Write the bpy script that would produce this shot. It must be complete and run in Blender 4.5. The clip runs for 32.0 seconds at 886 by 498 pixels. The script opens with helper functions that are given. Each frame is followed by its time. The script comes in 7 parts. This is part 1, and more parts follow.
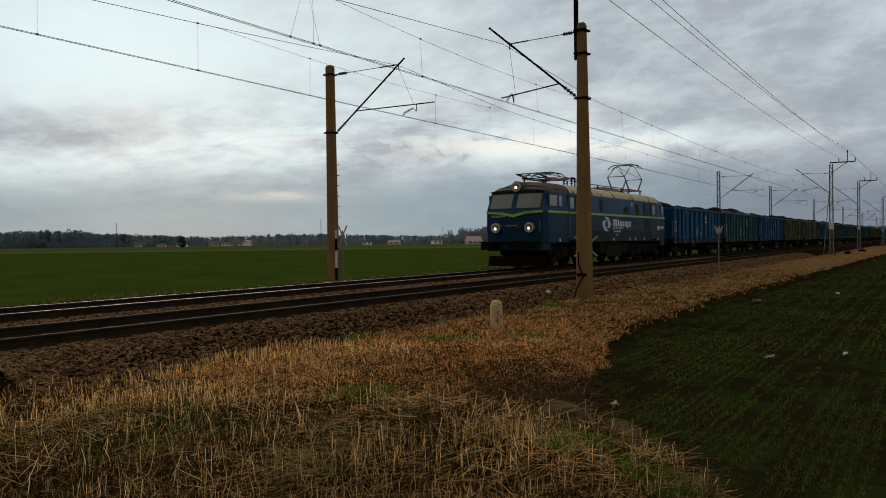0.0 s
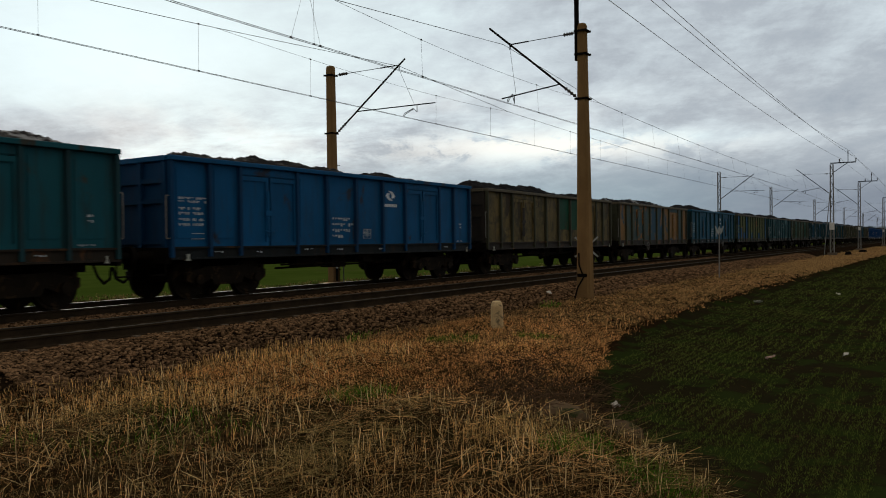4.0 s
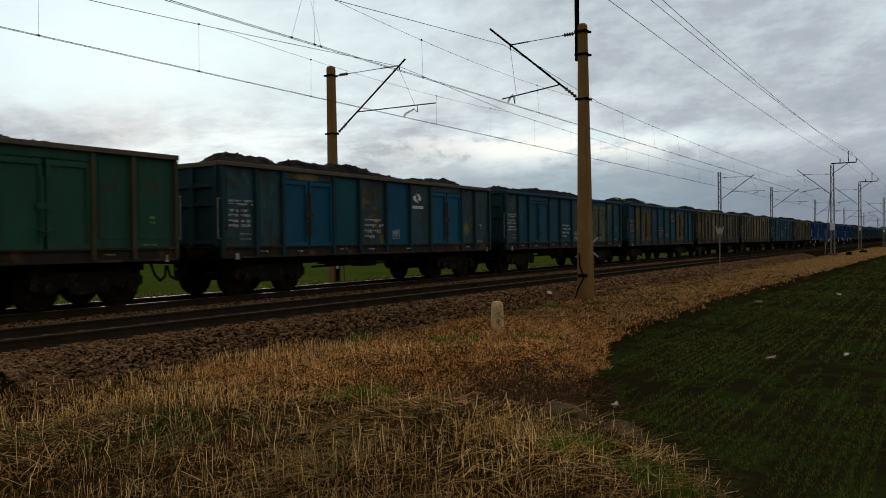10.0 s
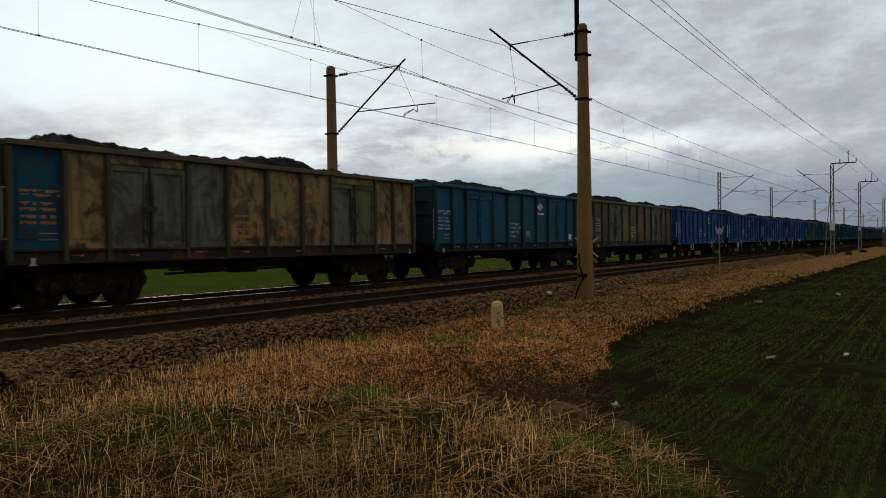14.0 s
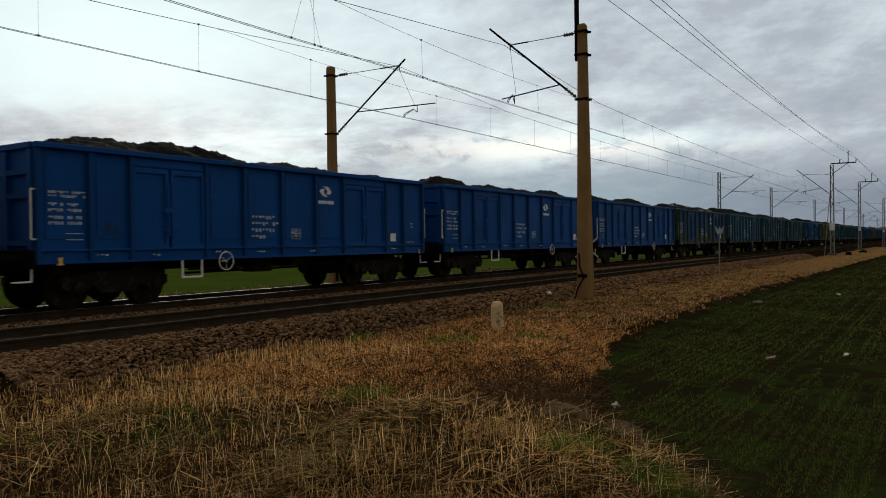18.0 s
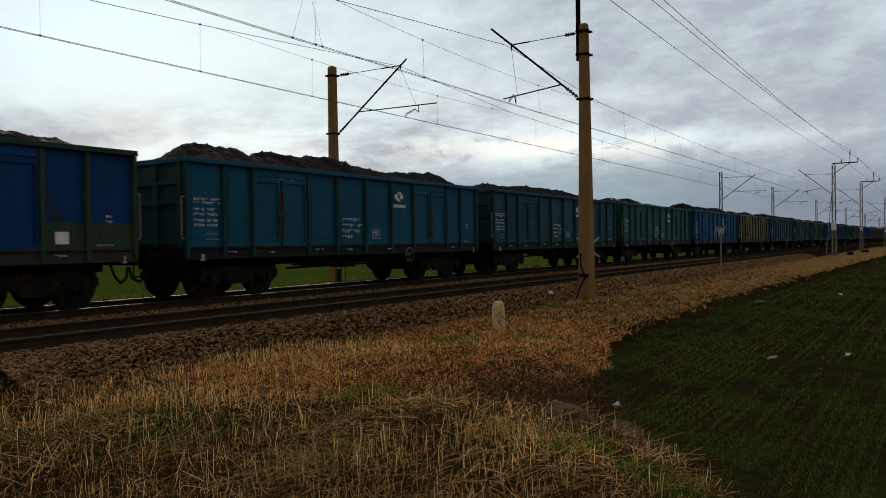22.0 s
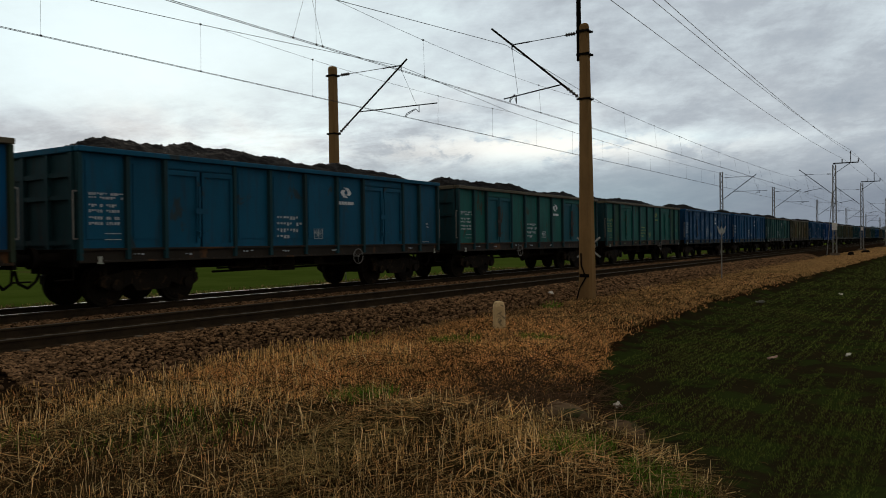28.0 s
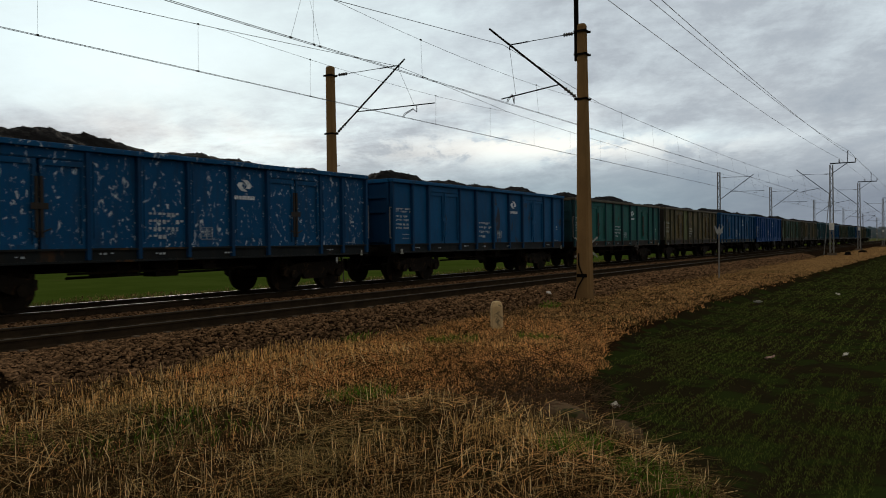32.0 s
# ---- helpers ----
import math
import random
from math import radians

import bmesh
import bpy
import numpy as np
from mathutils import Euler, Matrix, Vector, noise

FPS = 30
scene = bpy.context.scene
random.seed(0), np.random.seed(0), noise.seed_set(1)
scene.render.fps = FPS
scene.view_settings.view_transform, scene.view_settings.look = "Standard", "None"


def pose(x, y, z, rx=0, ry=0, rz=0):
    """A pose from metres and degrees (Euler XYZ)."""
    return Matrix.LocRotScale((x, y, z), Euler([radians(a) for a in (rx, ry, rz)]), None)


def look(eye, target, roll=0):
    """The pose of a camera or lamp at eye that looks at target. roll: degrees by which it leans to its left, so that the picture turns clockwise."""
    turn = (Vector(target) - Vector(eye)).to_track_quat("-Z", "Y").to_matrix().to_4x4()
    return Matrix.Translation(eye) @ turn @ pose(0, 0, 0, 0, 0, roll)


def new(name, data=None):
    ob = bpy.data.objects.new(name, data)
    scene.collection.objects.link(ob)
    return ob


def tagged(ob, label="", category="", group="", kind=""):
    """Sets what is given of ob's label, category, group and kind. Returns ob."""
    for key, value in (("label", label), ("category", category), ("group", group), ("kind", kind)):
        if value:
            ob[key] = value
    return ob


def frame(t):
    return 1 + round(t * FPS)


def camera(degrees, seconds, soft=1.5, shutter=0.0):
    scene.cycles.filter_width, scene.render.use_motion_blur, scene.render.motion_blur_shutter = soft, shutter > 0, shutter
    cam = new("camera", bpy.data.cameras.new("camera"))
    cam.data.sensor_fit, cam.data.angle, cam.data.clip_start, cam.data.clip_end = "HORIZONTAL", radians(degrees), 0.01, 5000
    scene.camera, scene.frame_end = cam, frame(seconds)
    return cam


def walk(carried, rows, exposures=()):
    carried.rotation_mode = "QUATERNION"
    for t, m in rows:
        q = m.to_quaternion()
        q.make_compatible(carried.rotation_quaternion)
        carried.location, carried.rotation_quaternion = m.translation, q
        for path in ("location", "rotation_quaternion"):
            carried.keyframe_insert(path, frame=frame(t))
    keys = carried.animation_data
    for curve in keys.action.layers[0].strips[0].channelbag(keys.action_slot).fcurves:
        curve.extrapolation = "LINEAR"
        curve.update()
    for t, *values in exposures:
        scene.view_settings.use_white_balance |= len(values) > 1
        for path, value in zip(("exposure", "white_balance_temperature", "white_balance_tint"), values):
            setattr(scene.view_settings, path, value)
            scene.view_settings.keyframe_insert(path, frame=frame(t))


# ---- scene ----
# World: x runs along the track, away to the east; y across it; z up from the rail tops.
YAW, PITCH, ROLL = 32.789, -0.584, -0.707
EYE = Vector((0.0, 0.0, 1.273))
NEAR, FAR = 11.606, 15.606          # centre lines of the two tracks
cam = camera(59.78, 32.0, soft=1.0, shutter=0.12)


def aim(right, down):
    """The camera's pose, turned by a small sway given in thousandths of a picture's focal length."""
    a, e = radians(YAW) + right / 1364, radians(PITCH) + down / 1364
    target = EYE + Vector((math.cos(a) * math.cos(e), math.sin(a) * math.cos(e), math.sin(e)))
    return look(EYE, target, ROLL)


SWAY = [(0, 0, 0), (2, .5, .3), (3.5, 1, 1), (6, .2, 1), (8, 1.3, 1.5), (11, 1.6, 1.6), (13, .9, 1.6), (14.5, 1.4, 1.6),
        (17, 1.5, 1.6), (19, .8, 2), (20, 1.4, 1.6), (21, 2.3, 1.6), (22, 3.6, 1.6), (23, 4.4, 1.5), (24, 4.2, 1.5),
        (25, 3.3, 1.6), (26.5, 3.8, 1.6), (28, 4.5, 1.6), (29, 3.5, 1.5), (30, 2.4, 1.5), (31, 1.5, 1.5), (32, .4, 1.5)]
walk(cam, [(t, aim(a, b)) for t, a, b in SWAY], [(0, -.15), (1, -.22), (1.8, 0), (32, 0)])


# ---- sky and sun: a cloudy evening, brightest low in the west ----
SUN_AZ, SUN_EL = radians(52), radians(9)


def node(nt, kind, x=None, **kw):
    n = nt.nodes.new(kind)
    for k, v in kw.items():
        if k == "op":
            n.operation = v
        elif k == "mode":
            n.blend_type = v
        elif k == "data":
            n.data_type = v
        else:
            n.inputs[k].default_value = v
    return n


def calc(nt, op, a, b=None, c=None, clamp=False):
    n = nt.nodes.new("ShaderNodeMath")
    n.operation, n.use_clamp = op, clamp
    for i, v in enumerate((a, b, c)):
        if v is None:
            continue
        if isinstance(v, (int, float)):
            n.inputs[i].default_value = v
        else:
            nt.links.new(v, n.inputs[i])
    return n.outputs[0]


def blend(nt, fac, a, b, mode="MIX"):
    n = nt.nodes.new("ShaderNodeMix")
    n.data_type, n.blend_type = "RGBA", mode
    for s, v in ((n.inputs[0], fac), (n.inputs[6], a), (n.inputs[7], b)):
        if isinstance(v, (int, float)):
            s.default_value = v
        elif isinstance(v, tuple):
            s.default_value = (*v, 1)
        else:
            nt.links.new(v, s)
    return n.outputs[2]


def span(nt, v, lo, hi):
    n = nt.nodes.new("ShaderNodeMapRange")
    n.interpolation_type = "SMOOTHSTEP"
    nt.links.new(v, n.inputs[0])
    n.inputs[1].default_value, n.inputs[2].default_value = lo, hi
    return n.outputs[0]


def noise_at(nt, vec, scale, detail=4.0, rough=0.55, distort=0.0):
    n = nt.nodes.new("ShaderNodeTexNoise")
    n.inputs["Scale"].default_value, n.inputs["Detail"].default_value = scale, detail
    n.inputs["Roughness"].default_value, n.inputs["Distortion"].default_value = rough, distort
    nt.links.new(vec, n.inputs["Vector"])
    return n.outputs[0]


def build_world():
    w = bpy.data.worlds.new("evening_sky")
    scene.world = w
    w.use_nodes = True
    nt = w.node_tree
    nt.nodes.clear()
    co = nt.nodes.new("ShaderNodeTexCoord")
    rot = nt.nodes.new("ShaderNodeVectorRotate")
    rot.rotation_type = "Z_AXIS"
    rot.inputs["Angle"].default_value = -radians(YAW)
    nt.links.new(co.outputs["Generated"], rot.inputs["Vector"])
    sep = nt.nodes.new("ShaderNodeSeparateXYZ")
    nt.links.new(rot.outputs[0], sep.inputs[0])
    fx, fy, fz = sep.outputs
    far = calc(nt, "MAXIMUM", calc(nt, "ABSOLUTE", fx), 0.25)
    u = calc(nt, "DIVIDE", fy, far)                      # westwards of the line of sight
    v = calc(nt, "DIVIDE", calc(nt, "MAXIMUM", fz, 0.0), far)
    # cloud sheets seen in perspective: streaks low down, larger patches above
    comb = nt.nodes.new("ShaderNodeCombineXYZ")
    lift = calc(nt, "DIVIDE", 0.9, calc(nt, "ADD", v, 0.33))
    nt.links.new(calc(nt, "MULTIPLY", u, lift), comb.inputs[0])
    nt.links.new(calc(nt, "MULTIPLY", lift, 1.0), comb.inputs[1])
    n_big = noise_at(nt, comb.outputs[0], 2.2, 5, 0.55, 0.12)
    n_mid = noise_at(nt, comb.outputs[0], 6.5, 9, 0.68, 0.25)
    comb2 = nt.nodes.new("ShaderNodeCombineXYZ")
    nt.links.new(calc(nt, "MULTIPLY", u, 2.2), comb2.inputs[0])
    nt.links.new(calc(nt, "MULTIPLY", v, 15.0), comb2.inputs[1])
    n_str = noise_at(nt, comb2.outputs[0], 1.3, 5, 0.6, 0.2)
    # small ripples of broken cloud, longer than high
    comb3 = nt.nodes.new("ShaderNodeCombineXYZ")
    nt.links.new(calc(nt, "ADD", calc(nt, "MULTIPLY", u, 12.0), calc(nt, "MULTIPLY", v, 9.0)), comb3.inputs[0])
    nt.links.new(calc(nt, "MULTIPLY", v, 42.0), comb3.inputs[1])
    n_rip = noise_at(nt, comb3.outputs[0], 1.0, 8, 0.68, 0.3)

    def bump_at(u0, v0, su, sv):
        a = calc(nt, "POWER", calc(nt, "ABSOLUTE", calc(nt, "DIVIDE", calc(nt, "SUBTRACT", u, u0), su)), 2.0)
        b = calc(nt, "POWER", calc(nt, "ABSOLUTE", calc(nt, "DIVIDE", calc(nt, "SUBTRACT", v, v0), sv)), 2.0)
        return calc(nt, "POWER", 2.718, calc(nt, "MULTIPLY", calc(nt, "ADD", a, b), -1.0))

    bright = 0.41
    for u0, v0, su, sv, amt in ((0.46, 0.25, 0.36, 0.13, 0.50),      # the bright western opening
                                (0.10, 0.24, 0.22, 0.10, 0.10), (-0.13, 0.121, 0.13, 0.024, 0.42), (-0.33, 0.134, 0.14, 0.012, 0.34),
                                (0.42, 0.092, 0.30, 0.024, 0.24), (0.25, 0.13, 0.12, 0.04, 0.16),
                                (0.50, 0.150, 0.17, 0.028, -0.42), (0.04, 0.113, 0.10, 0.020, -0.24), (-0.52, 0.17, 0.18, 0.08, -0.20),
                                (-0.40, 0.27, 0.30, 0.10, -0.06), (-0.2, 0.075, 0.6, 0.022, -0.12)):
        bright = calc(nt, "ADD", bright, calc(nt, "MULTIPLY", bump_at(u0, v0, su, sv), amt))
    calm = calc(nt, "SUBTRACT", 1.0, calc(nt, "MULTIPLY", bump_at(0.42, 0.26, 0.36, 0.10), 0.85))
    wob = calc(nt, "ADD", calc(nt, "MULTIPLY", calc(nt, "SUBTRACT", n_big, 0.5), 0.95),
               calc(nt, "MULTIPLY", calc(nt, "SUBTRACT", n_mid, 0.5), 0.75))
    low_only = calc(nt, "SUBTRACT", 1.0, span(nt, v, 0.10, 0.24))
    wob = calc(nt, "ADD", wob, calc(nt, "MULTIPLY", calc(nt, "MULTIPLY", calc(nt, "SUBTRACT", n_str, 0.5), 0.5), low_only))
    broken = calc(nt, "ADD", calc(nt, "MULTIPLY", bump_at(0.25, 0.13, 0.40, 0.06), 1.15), 0.42)
    wob = calc(nt, "ADD", wob, calc(nt, "MULTIPLY", calc(nt, "SUBTRACT", n_rip, 0.5), broken))
    wob = calc(nt, "MULTIPLY", wob, calm)
    mask = calc(nt, "ADD", bright, calc(nt, "MULTIPLY", wob, 1.0), clamp=True)
    ramp = nt.nodes.new("ShaderNodeValToRGB")
    nt.links.new(mask, ramp.inputs[0])
    el = ramp.color_ramp.elements
    el[0].position, el[0].color = 0.0, (0.290, 0.335, 0.388, 1)
    el[1].position, el[1].color = 1.0, (0.76, 0.890, 0.920, 1)
    for q, c in ((0.28, (0.385, 0.428, 0.472, 1)), (0.52, (0.530, 0.598, 0.640, 1)), (0.75, (0.660, 0.765, 0.790, 1))):
        e = el.new(q)
        e.color = c
    # a faint rosy tint in the low streaks
    low = calc(nt, "MULTIPLY", span(nt, n_str, 0.52, 0.75), calc(nt, "SUBTRACT", 1.0, span(nt, v, 0.1, 0.2)))
    cloud = blend(nt, calc(nt, "MULTIPLY", low, 0.15), ramp.outputs[0], (0.72, 0.62, 0.58))
    blush = calc(nt, "MULTIPLY", bump_at(0.25, 0.15, 0.5, 0.06), span(nt, n_big, 0.45, 0.65))
    cloud = blend(nt, calc(nt, "MULTIPLY", blush, 0.28), cloud, (0.82, 0.76, 0.71))
    haze = calc(nt, "SUBTRACT", 1.0, span(nt, v, 0.040, 0.125))
    east = calc(nt, "SUBTRACT", 1.0, span(nt, u, -0.55, -0.1))
    veil = blend(nt, east, (0.218, 0.312, 0.372), (0.135, 0.165, 0.220))
    cloud = blend(nt, calc(nt, "MULTIPLY", haze, 0.84), cloud, veil)
    wisp = calc(nt, "MULTIPLY", bump_at(0.22, 0.062, 0.085, 0.006), span(nt, n_str, 0.38, 0.6))
    cloud = blend(nt, calc(nt, "MULTIPLY", wisp, 0.9), cloud, (0.70, 0.68, 0.64))
    streak = calc(nt, "MULTIPLY", bump_at(-0.13, 0.122, 0.18, 0.017), span(nt, calc(nt, "ADD", n_mid, calc(nt, "MULTIPLY", bump_at(-0.13, 0.122, 0.18, 0.017), 0.12)), 0.46, 0.58))
    cloud = blend(nt, calc(nt, "MULTIPLY", streak, 0.85), cloud, (0.92, 0.90, 0.83))
    sky = nt.nodes.new("ShaderNodeTexSky")
    sky.sky_type, sky.sun_disc = "NISHITA", False
    sky.sun_elevation, sky.sun_rotation = SUN_EL, radians(90) - SUN_AZ
    away = span(nt, fx, -0.55, 0.6)                      # unseen sky behind the camera, tinted warm and dim to colour the light
    cloud = blend(nt, 1.0, cloud, blend(nt, away, (0.66, 0.55, 0.45), (1.0, 1.0, 1.0)), "MULTIPLY")
    crown = span(nt, fz, 0.45, 0.8)                      # unseen sky overhead, browned so that it warms the ground's light
    cloud = blend(nt, 1.0, cloud, blend(nt, crown, (1.0, 1.0, 1.0), (1.12, 0.98, 0.80)), "MULTIPLY")
    bg1 = nt.nodes.new("ShaderNodeBackground")
    bg2 = nt.nodes.new("ShaderNodeBackground")
    add = nt.nodes.new("ShaderNodeAddShader")
    out = nt.nodes.new("ShaderNodeOutputWorld")
    nt.links.new(sky.outputs[0], bg1.inputs[0])
    bg1.inputs[1].default_value = 0.002
    nt.links.new(cloud, bg2.inputs[0])
    bg2.inputs[1].default_value = 1.15
    nt.links.new(bg1.outputs[0], add.inputs[0])
    nt.links.new(bg2.outputs[0], add.inputs[1])
    nt.links.new(add.outputs[0], out.inputs[0])


build_world()
sun = new("sun", bpy.data.lights.new("sun", "SUN"))
sun.data.energy, sun.data.angle, sun.data.color = 0.85, radians(25), (1.0, 0.85, 0.66)
sun.matrix_world = look((0, 0, 60), (-math.cos(SUN_AZ) * 50, -math.sin(SUN_AZ) * 50, 60 - math.tan(SUN_EL + .2) * 50))
# ---- materials ----
def material(name, base, second=None, scale=3.0, rough=0.7, metal=0.0, bump=0.2, fine=40.0, stain=None, amount=0.0,
             stain_scale=1.6, stretch=(1, 1, 1), island=0.0, vary=0.0, spec=0.4):
    """Two-scale mottled surface: base to second by noise, fine grain, and optional stains with shapes of their own."""
    m = bpy.data.materials.new(name)
    m.use_nodes = True
    nt = m.node_tree
    bs = nt.nodes["Principled BSDF"]
    co = nt.nodes.new("ShaderNodeTexCoord")
    mp = nt.nodes.new("ShaderNodeMapping")
    mp.inputs["Scale"].default_value = stretch
    nt.links.new(co.outputs["Object"], mp.inputs[0])
    vec = mp.outputs[0]
    if vary:
        oi = nt.nodes.new("ShaderNodeObjectInfo")
        off = nt.nodes.new("ShaderNodeVectorMath")
        off.operation = "ADD"
        sc = nt.nodes.new("ShaderNodeVectorMath")
        sc.operation = "SCALE"
        sc.inputs[0].default_value = (37, 19, 53)
        nt.links.new(oi.outputs["Random"], sc.inputs["Scale"])
        nt.links.new(vec, off.inputs[0])
        nt.links.new(sc.outputs[0], off.inputs[1])
        vec = off.outputs[0]
    second = second or tuple(c * 0.72 for c in base)
    big = noise_at(nt, vec, scale, 5, 0.6)
    grain = noise_at(nt, vec, fine, 3, 0.6)
    col = blend(nt, span(nt, big, 0.32, 0.68), base, second)
    col = blend(nt, 0.35, col, blend(nt, grain, tuple(c * 0.55 for c in base), tuple(min(1, c * 1.45) for c in base)))
    if stain:
        msk = span(nt, noise_at(nt, vec, stain_scale, 6, 0.62, 0.6), 0.66 - amount * 0.34, 0.72 - amount * 0.28)
        col = blend(nt, msk, col, stain)
    if vary:
        col = blend(nt, calc(nt, "MULTIPLY", oi.outputs["Random"], vary), col, tuple(c * 0.5 for c in base))
    if island:
        ge = nt.nodes.new("ShaderNodeNewGeometry")
        hv = nt.nodes.new("ShaderNodeHueSaturation")
        nt.links.new(col, hv.inputs["Color"])
        nt.links.new(calc(nt, "ADD", 1.0 - island, calc(nt, "MULTIPLY", ge.outputs["Random Per Island"], 2 * island)), hv.inputs["Value"])
        col = hv.outputs[0]
    nt.links.new(col, bs.inputs["Base Color"])
    bs.inputs["Metallic"].default_value = metal
    bs.inputs["Specular IOR Level"].default_value = spec
    nt.links.new(calc(nt, "ADD", rough - 0.1, calc(nt, "MULTIPLY", big, 0.2), clamp=True), bs.inputs["Roughness"])
    if bump:
        bp = nt.nodes.new("ShaderNodeBump")
        bp.inputs["Strength"].default_value, bp.inputs["Distance"].default_value = bump, 0.02
        nt.links.new(grain, bp.inputs["Height"])
        nt.links.new(bp.outputs[0], bs.inputs["Normal"])
    return m


def glass_material(name, tint):
    m = bpy.data.materials.new(name)
    m.use_nodes = True
    bs = m.node_tree.nodes["Principled BSDF"]
    bs.inputs["Base Color"].default_value = (*tint, 1)
    bs.inputs["Roughness"].default_value = 0.06
    bs.inputs["Specular IOR Level"].default_value = 0.8
    return m


def lit_material(name, color, strength):
    m = bpy.data.materials.new(name)
    m.use_nodes = True
    bs = m.node_tree.nodes["Principled BSDF"]
    bs.inputs["Base Color"].default_value = (*color, 1)
    bs.inputs["Emission Color"].default_value = (*color, 1)
    bs.inputs["Emission Strength"].default_value = strength
    return m


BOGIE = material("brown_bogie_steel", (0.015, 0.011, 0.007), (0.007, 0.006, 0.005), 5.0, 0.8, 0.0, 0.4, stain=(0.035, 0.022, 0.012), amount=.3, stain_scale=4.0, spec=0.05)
WIRE_GREY = material("grey_feeder_wire", (0.42, 0.42, 0.42), None, 1, 0.6, 0.0, 0.0)
# Near-black base: shade under wagons and locomotive is put into the colour.
STEEL_DARK = material("shade_black_steel", (0.007, 0.0065, 0.006), (0.015, 0.012, 0.010), 2.5, 0.75, 0.0, 0.3, spec=0.0)
RAIL_RUST = material("rusty_rail_side", (0.038, 0.027, 0.017), (0.018, 0.014, 0.010), 3, 0.8, 0.0, 0.3, spec=0.0)
RAIL_TOP = material("worn_rail_top", (0.16, 0.15, 0.135), (0.11, 0.10, 0.09), 2, 0.46, 1.0, 0.0, spec=0.2)
RAIL_DULL = material("dull_rail_top", (0.075, 0.068, 0.056), (0.045, 0.04, 0.034), 2, 0.7, 0.0, 0.0, spec=0.05)
CONCRETE = material("weathered_concrete", (0.25, 0.155, 0.070), (0.165, 0.102, 0.048), 2.2, 0.9, 0, 0.5, 60, (0.10, 0.07, 0.045), 0.25, 1.2, (1, 1, .35), spec=0.0)
CONCRETE_PALE = material("pale_concrete", (0.58, 0.44, 0.25), (0.42, 0.31, 0.17), 4, 0.9, 0, 0.6, 50, (0.17, 0.14, 0.09), 0.3, 5, spec=0.05)
SLEEPER = material("sleeper_concrete", (0.14, 0.115, 0.09), (0.09, 0.07, 0.055), 3, 0.9, 0, 0.4, spec=0.0)
GALV = material("galvanised_steel", (0.20, 0.20, 0.195), (0.12, 0.118, 0.115), 4, 0.65, 0.0, 0.2)
WHITE_PAINT = material("white_paint", (0.72, 0.72, 0.70), (0.5, 0.5, 0.48), 6, 0.6, 0, 0.2)
LETTER = material("letter_white", (0.72, 0.80, 0.86), (0.30, 0.37, 0.44), 9, 0.7, 0, 0.0)
LETTER_DIM = material("letter_dusty_white", (0.42, 0.48, 0.52), (0.16, 0.20, 0.24), 9, 0.8, 0, 0.0)
LETTER_OLD = material("letter_faded", (0.36, 0.38, 0.34), (0.16, 0.18, 0.17), 7, 0.8, 0, 0.0)
LETTER_GREEN = material("letter_green", (0.20, 0.28, 0.10), (0.12, 0.15, 0.06), 7, 0.8, 0, 0.0)
YELLOW = material("yellow_paint", (0.70, 0.42, 0.06), (0.45, 0.3, 0.08), 8, 0.7, 0, 0.1)
WIRE = material("weathered_wire", (0.05, 0.048, 0.045), (0.03, 0.03, 0.03), 3, 0.6, 0.5, 0.0)
INSULATOR = material("brown_insulator", (0.04, 0.028, 0.025), None, 5, 0.3, 0, 0.0)
COAL = material("coal", (0.006, 0.006, 0.007), (0.012, 0.012, 0.013), 1.6, 0.8, 0, 1.0, 22, (0.025, 0.025, 0.026), 0.15, 3.0, spec=0.03)
COAL_FROST = material("frosted_coal", (0.006, 0.006, 0.007), (0.012, 0.012, 0.013), 1.6, 0.8, 0, 1.0, 22, (0.22, 0.23, 0.25), 0.36, 1.1, spec=0.03)
SOIL = material("dark_soil", (0.017, 0.014, 0.007), (0.010, 0.010, 0.005), 1.2, 0.95, 0, 0.8, 18, (0.018, 0.026, 0.007), 0.5, 1.2, spec=0.0)
# Dead grass darkened to near black: shade in the gaps between straws.
THATCH = material("gap_shaded_dead_grass", (0.025, 0.014, 0.0065), (0.009, 0.006, 0.003), 1.3, 0.95, 0, 1.0, 30, (0.020, 0.020, 0.007), 0.45, 0.7, spec=0.0)
# Bed colour kept near black to act as shade between the loose stones.
GRAVEL = material("shade_dark_ballast_bed", (0.016, 0.010, 0.006), (0.009, 0.006, 0.004), 2.2, 0.95, 0, 1.0, 20, (0.04, 0.026, 0.015), 0.3, 9.0, spec=0.0)
STONE = material("ballast_stone", (0.175, 0.105, 0.058), (0.028, 0.018, 0.010), 7.0, 0.9, 0, 0.4, 25, island=0.95, spec=0.0)
STONE_OILY = material("oily_ballast_stone", (0.055, 0.036, 0.022), (0.014, 0.010, 0.007), 7.0, 0.9, 0, 0.4, 25, island=0.9, spec=0.0)
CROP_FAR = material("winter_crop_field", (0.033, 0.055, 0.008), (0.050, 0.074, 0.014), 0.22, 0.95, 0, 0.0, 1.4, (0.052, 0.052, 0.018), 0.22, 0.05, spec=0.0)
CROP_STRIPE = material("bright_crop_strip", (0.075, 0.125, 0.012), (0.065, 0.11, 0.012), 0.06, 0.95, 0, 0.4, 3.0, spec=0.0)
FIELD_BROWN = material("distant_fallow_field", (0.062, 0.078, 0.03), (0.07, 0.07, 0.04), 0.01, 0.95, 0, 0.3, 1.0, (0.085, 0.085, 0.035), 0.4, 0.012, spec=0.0)
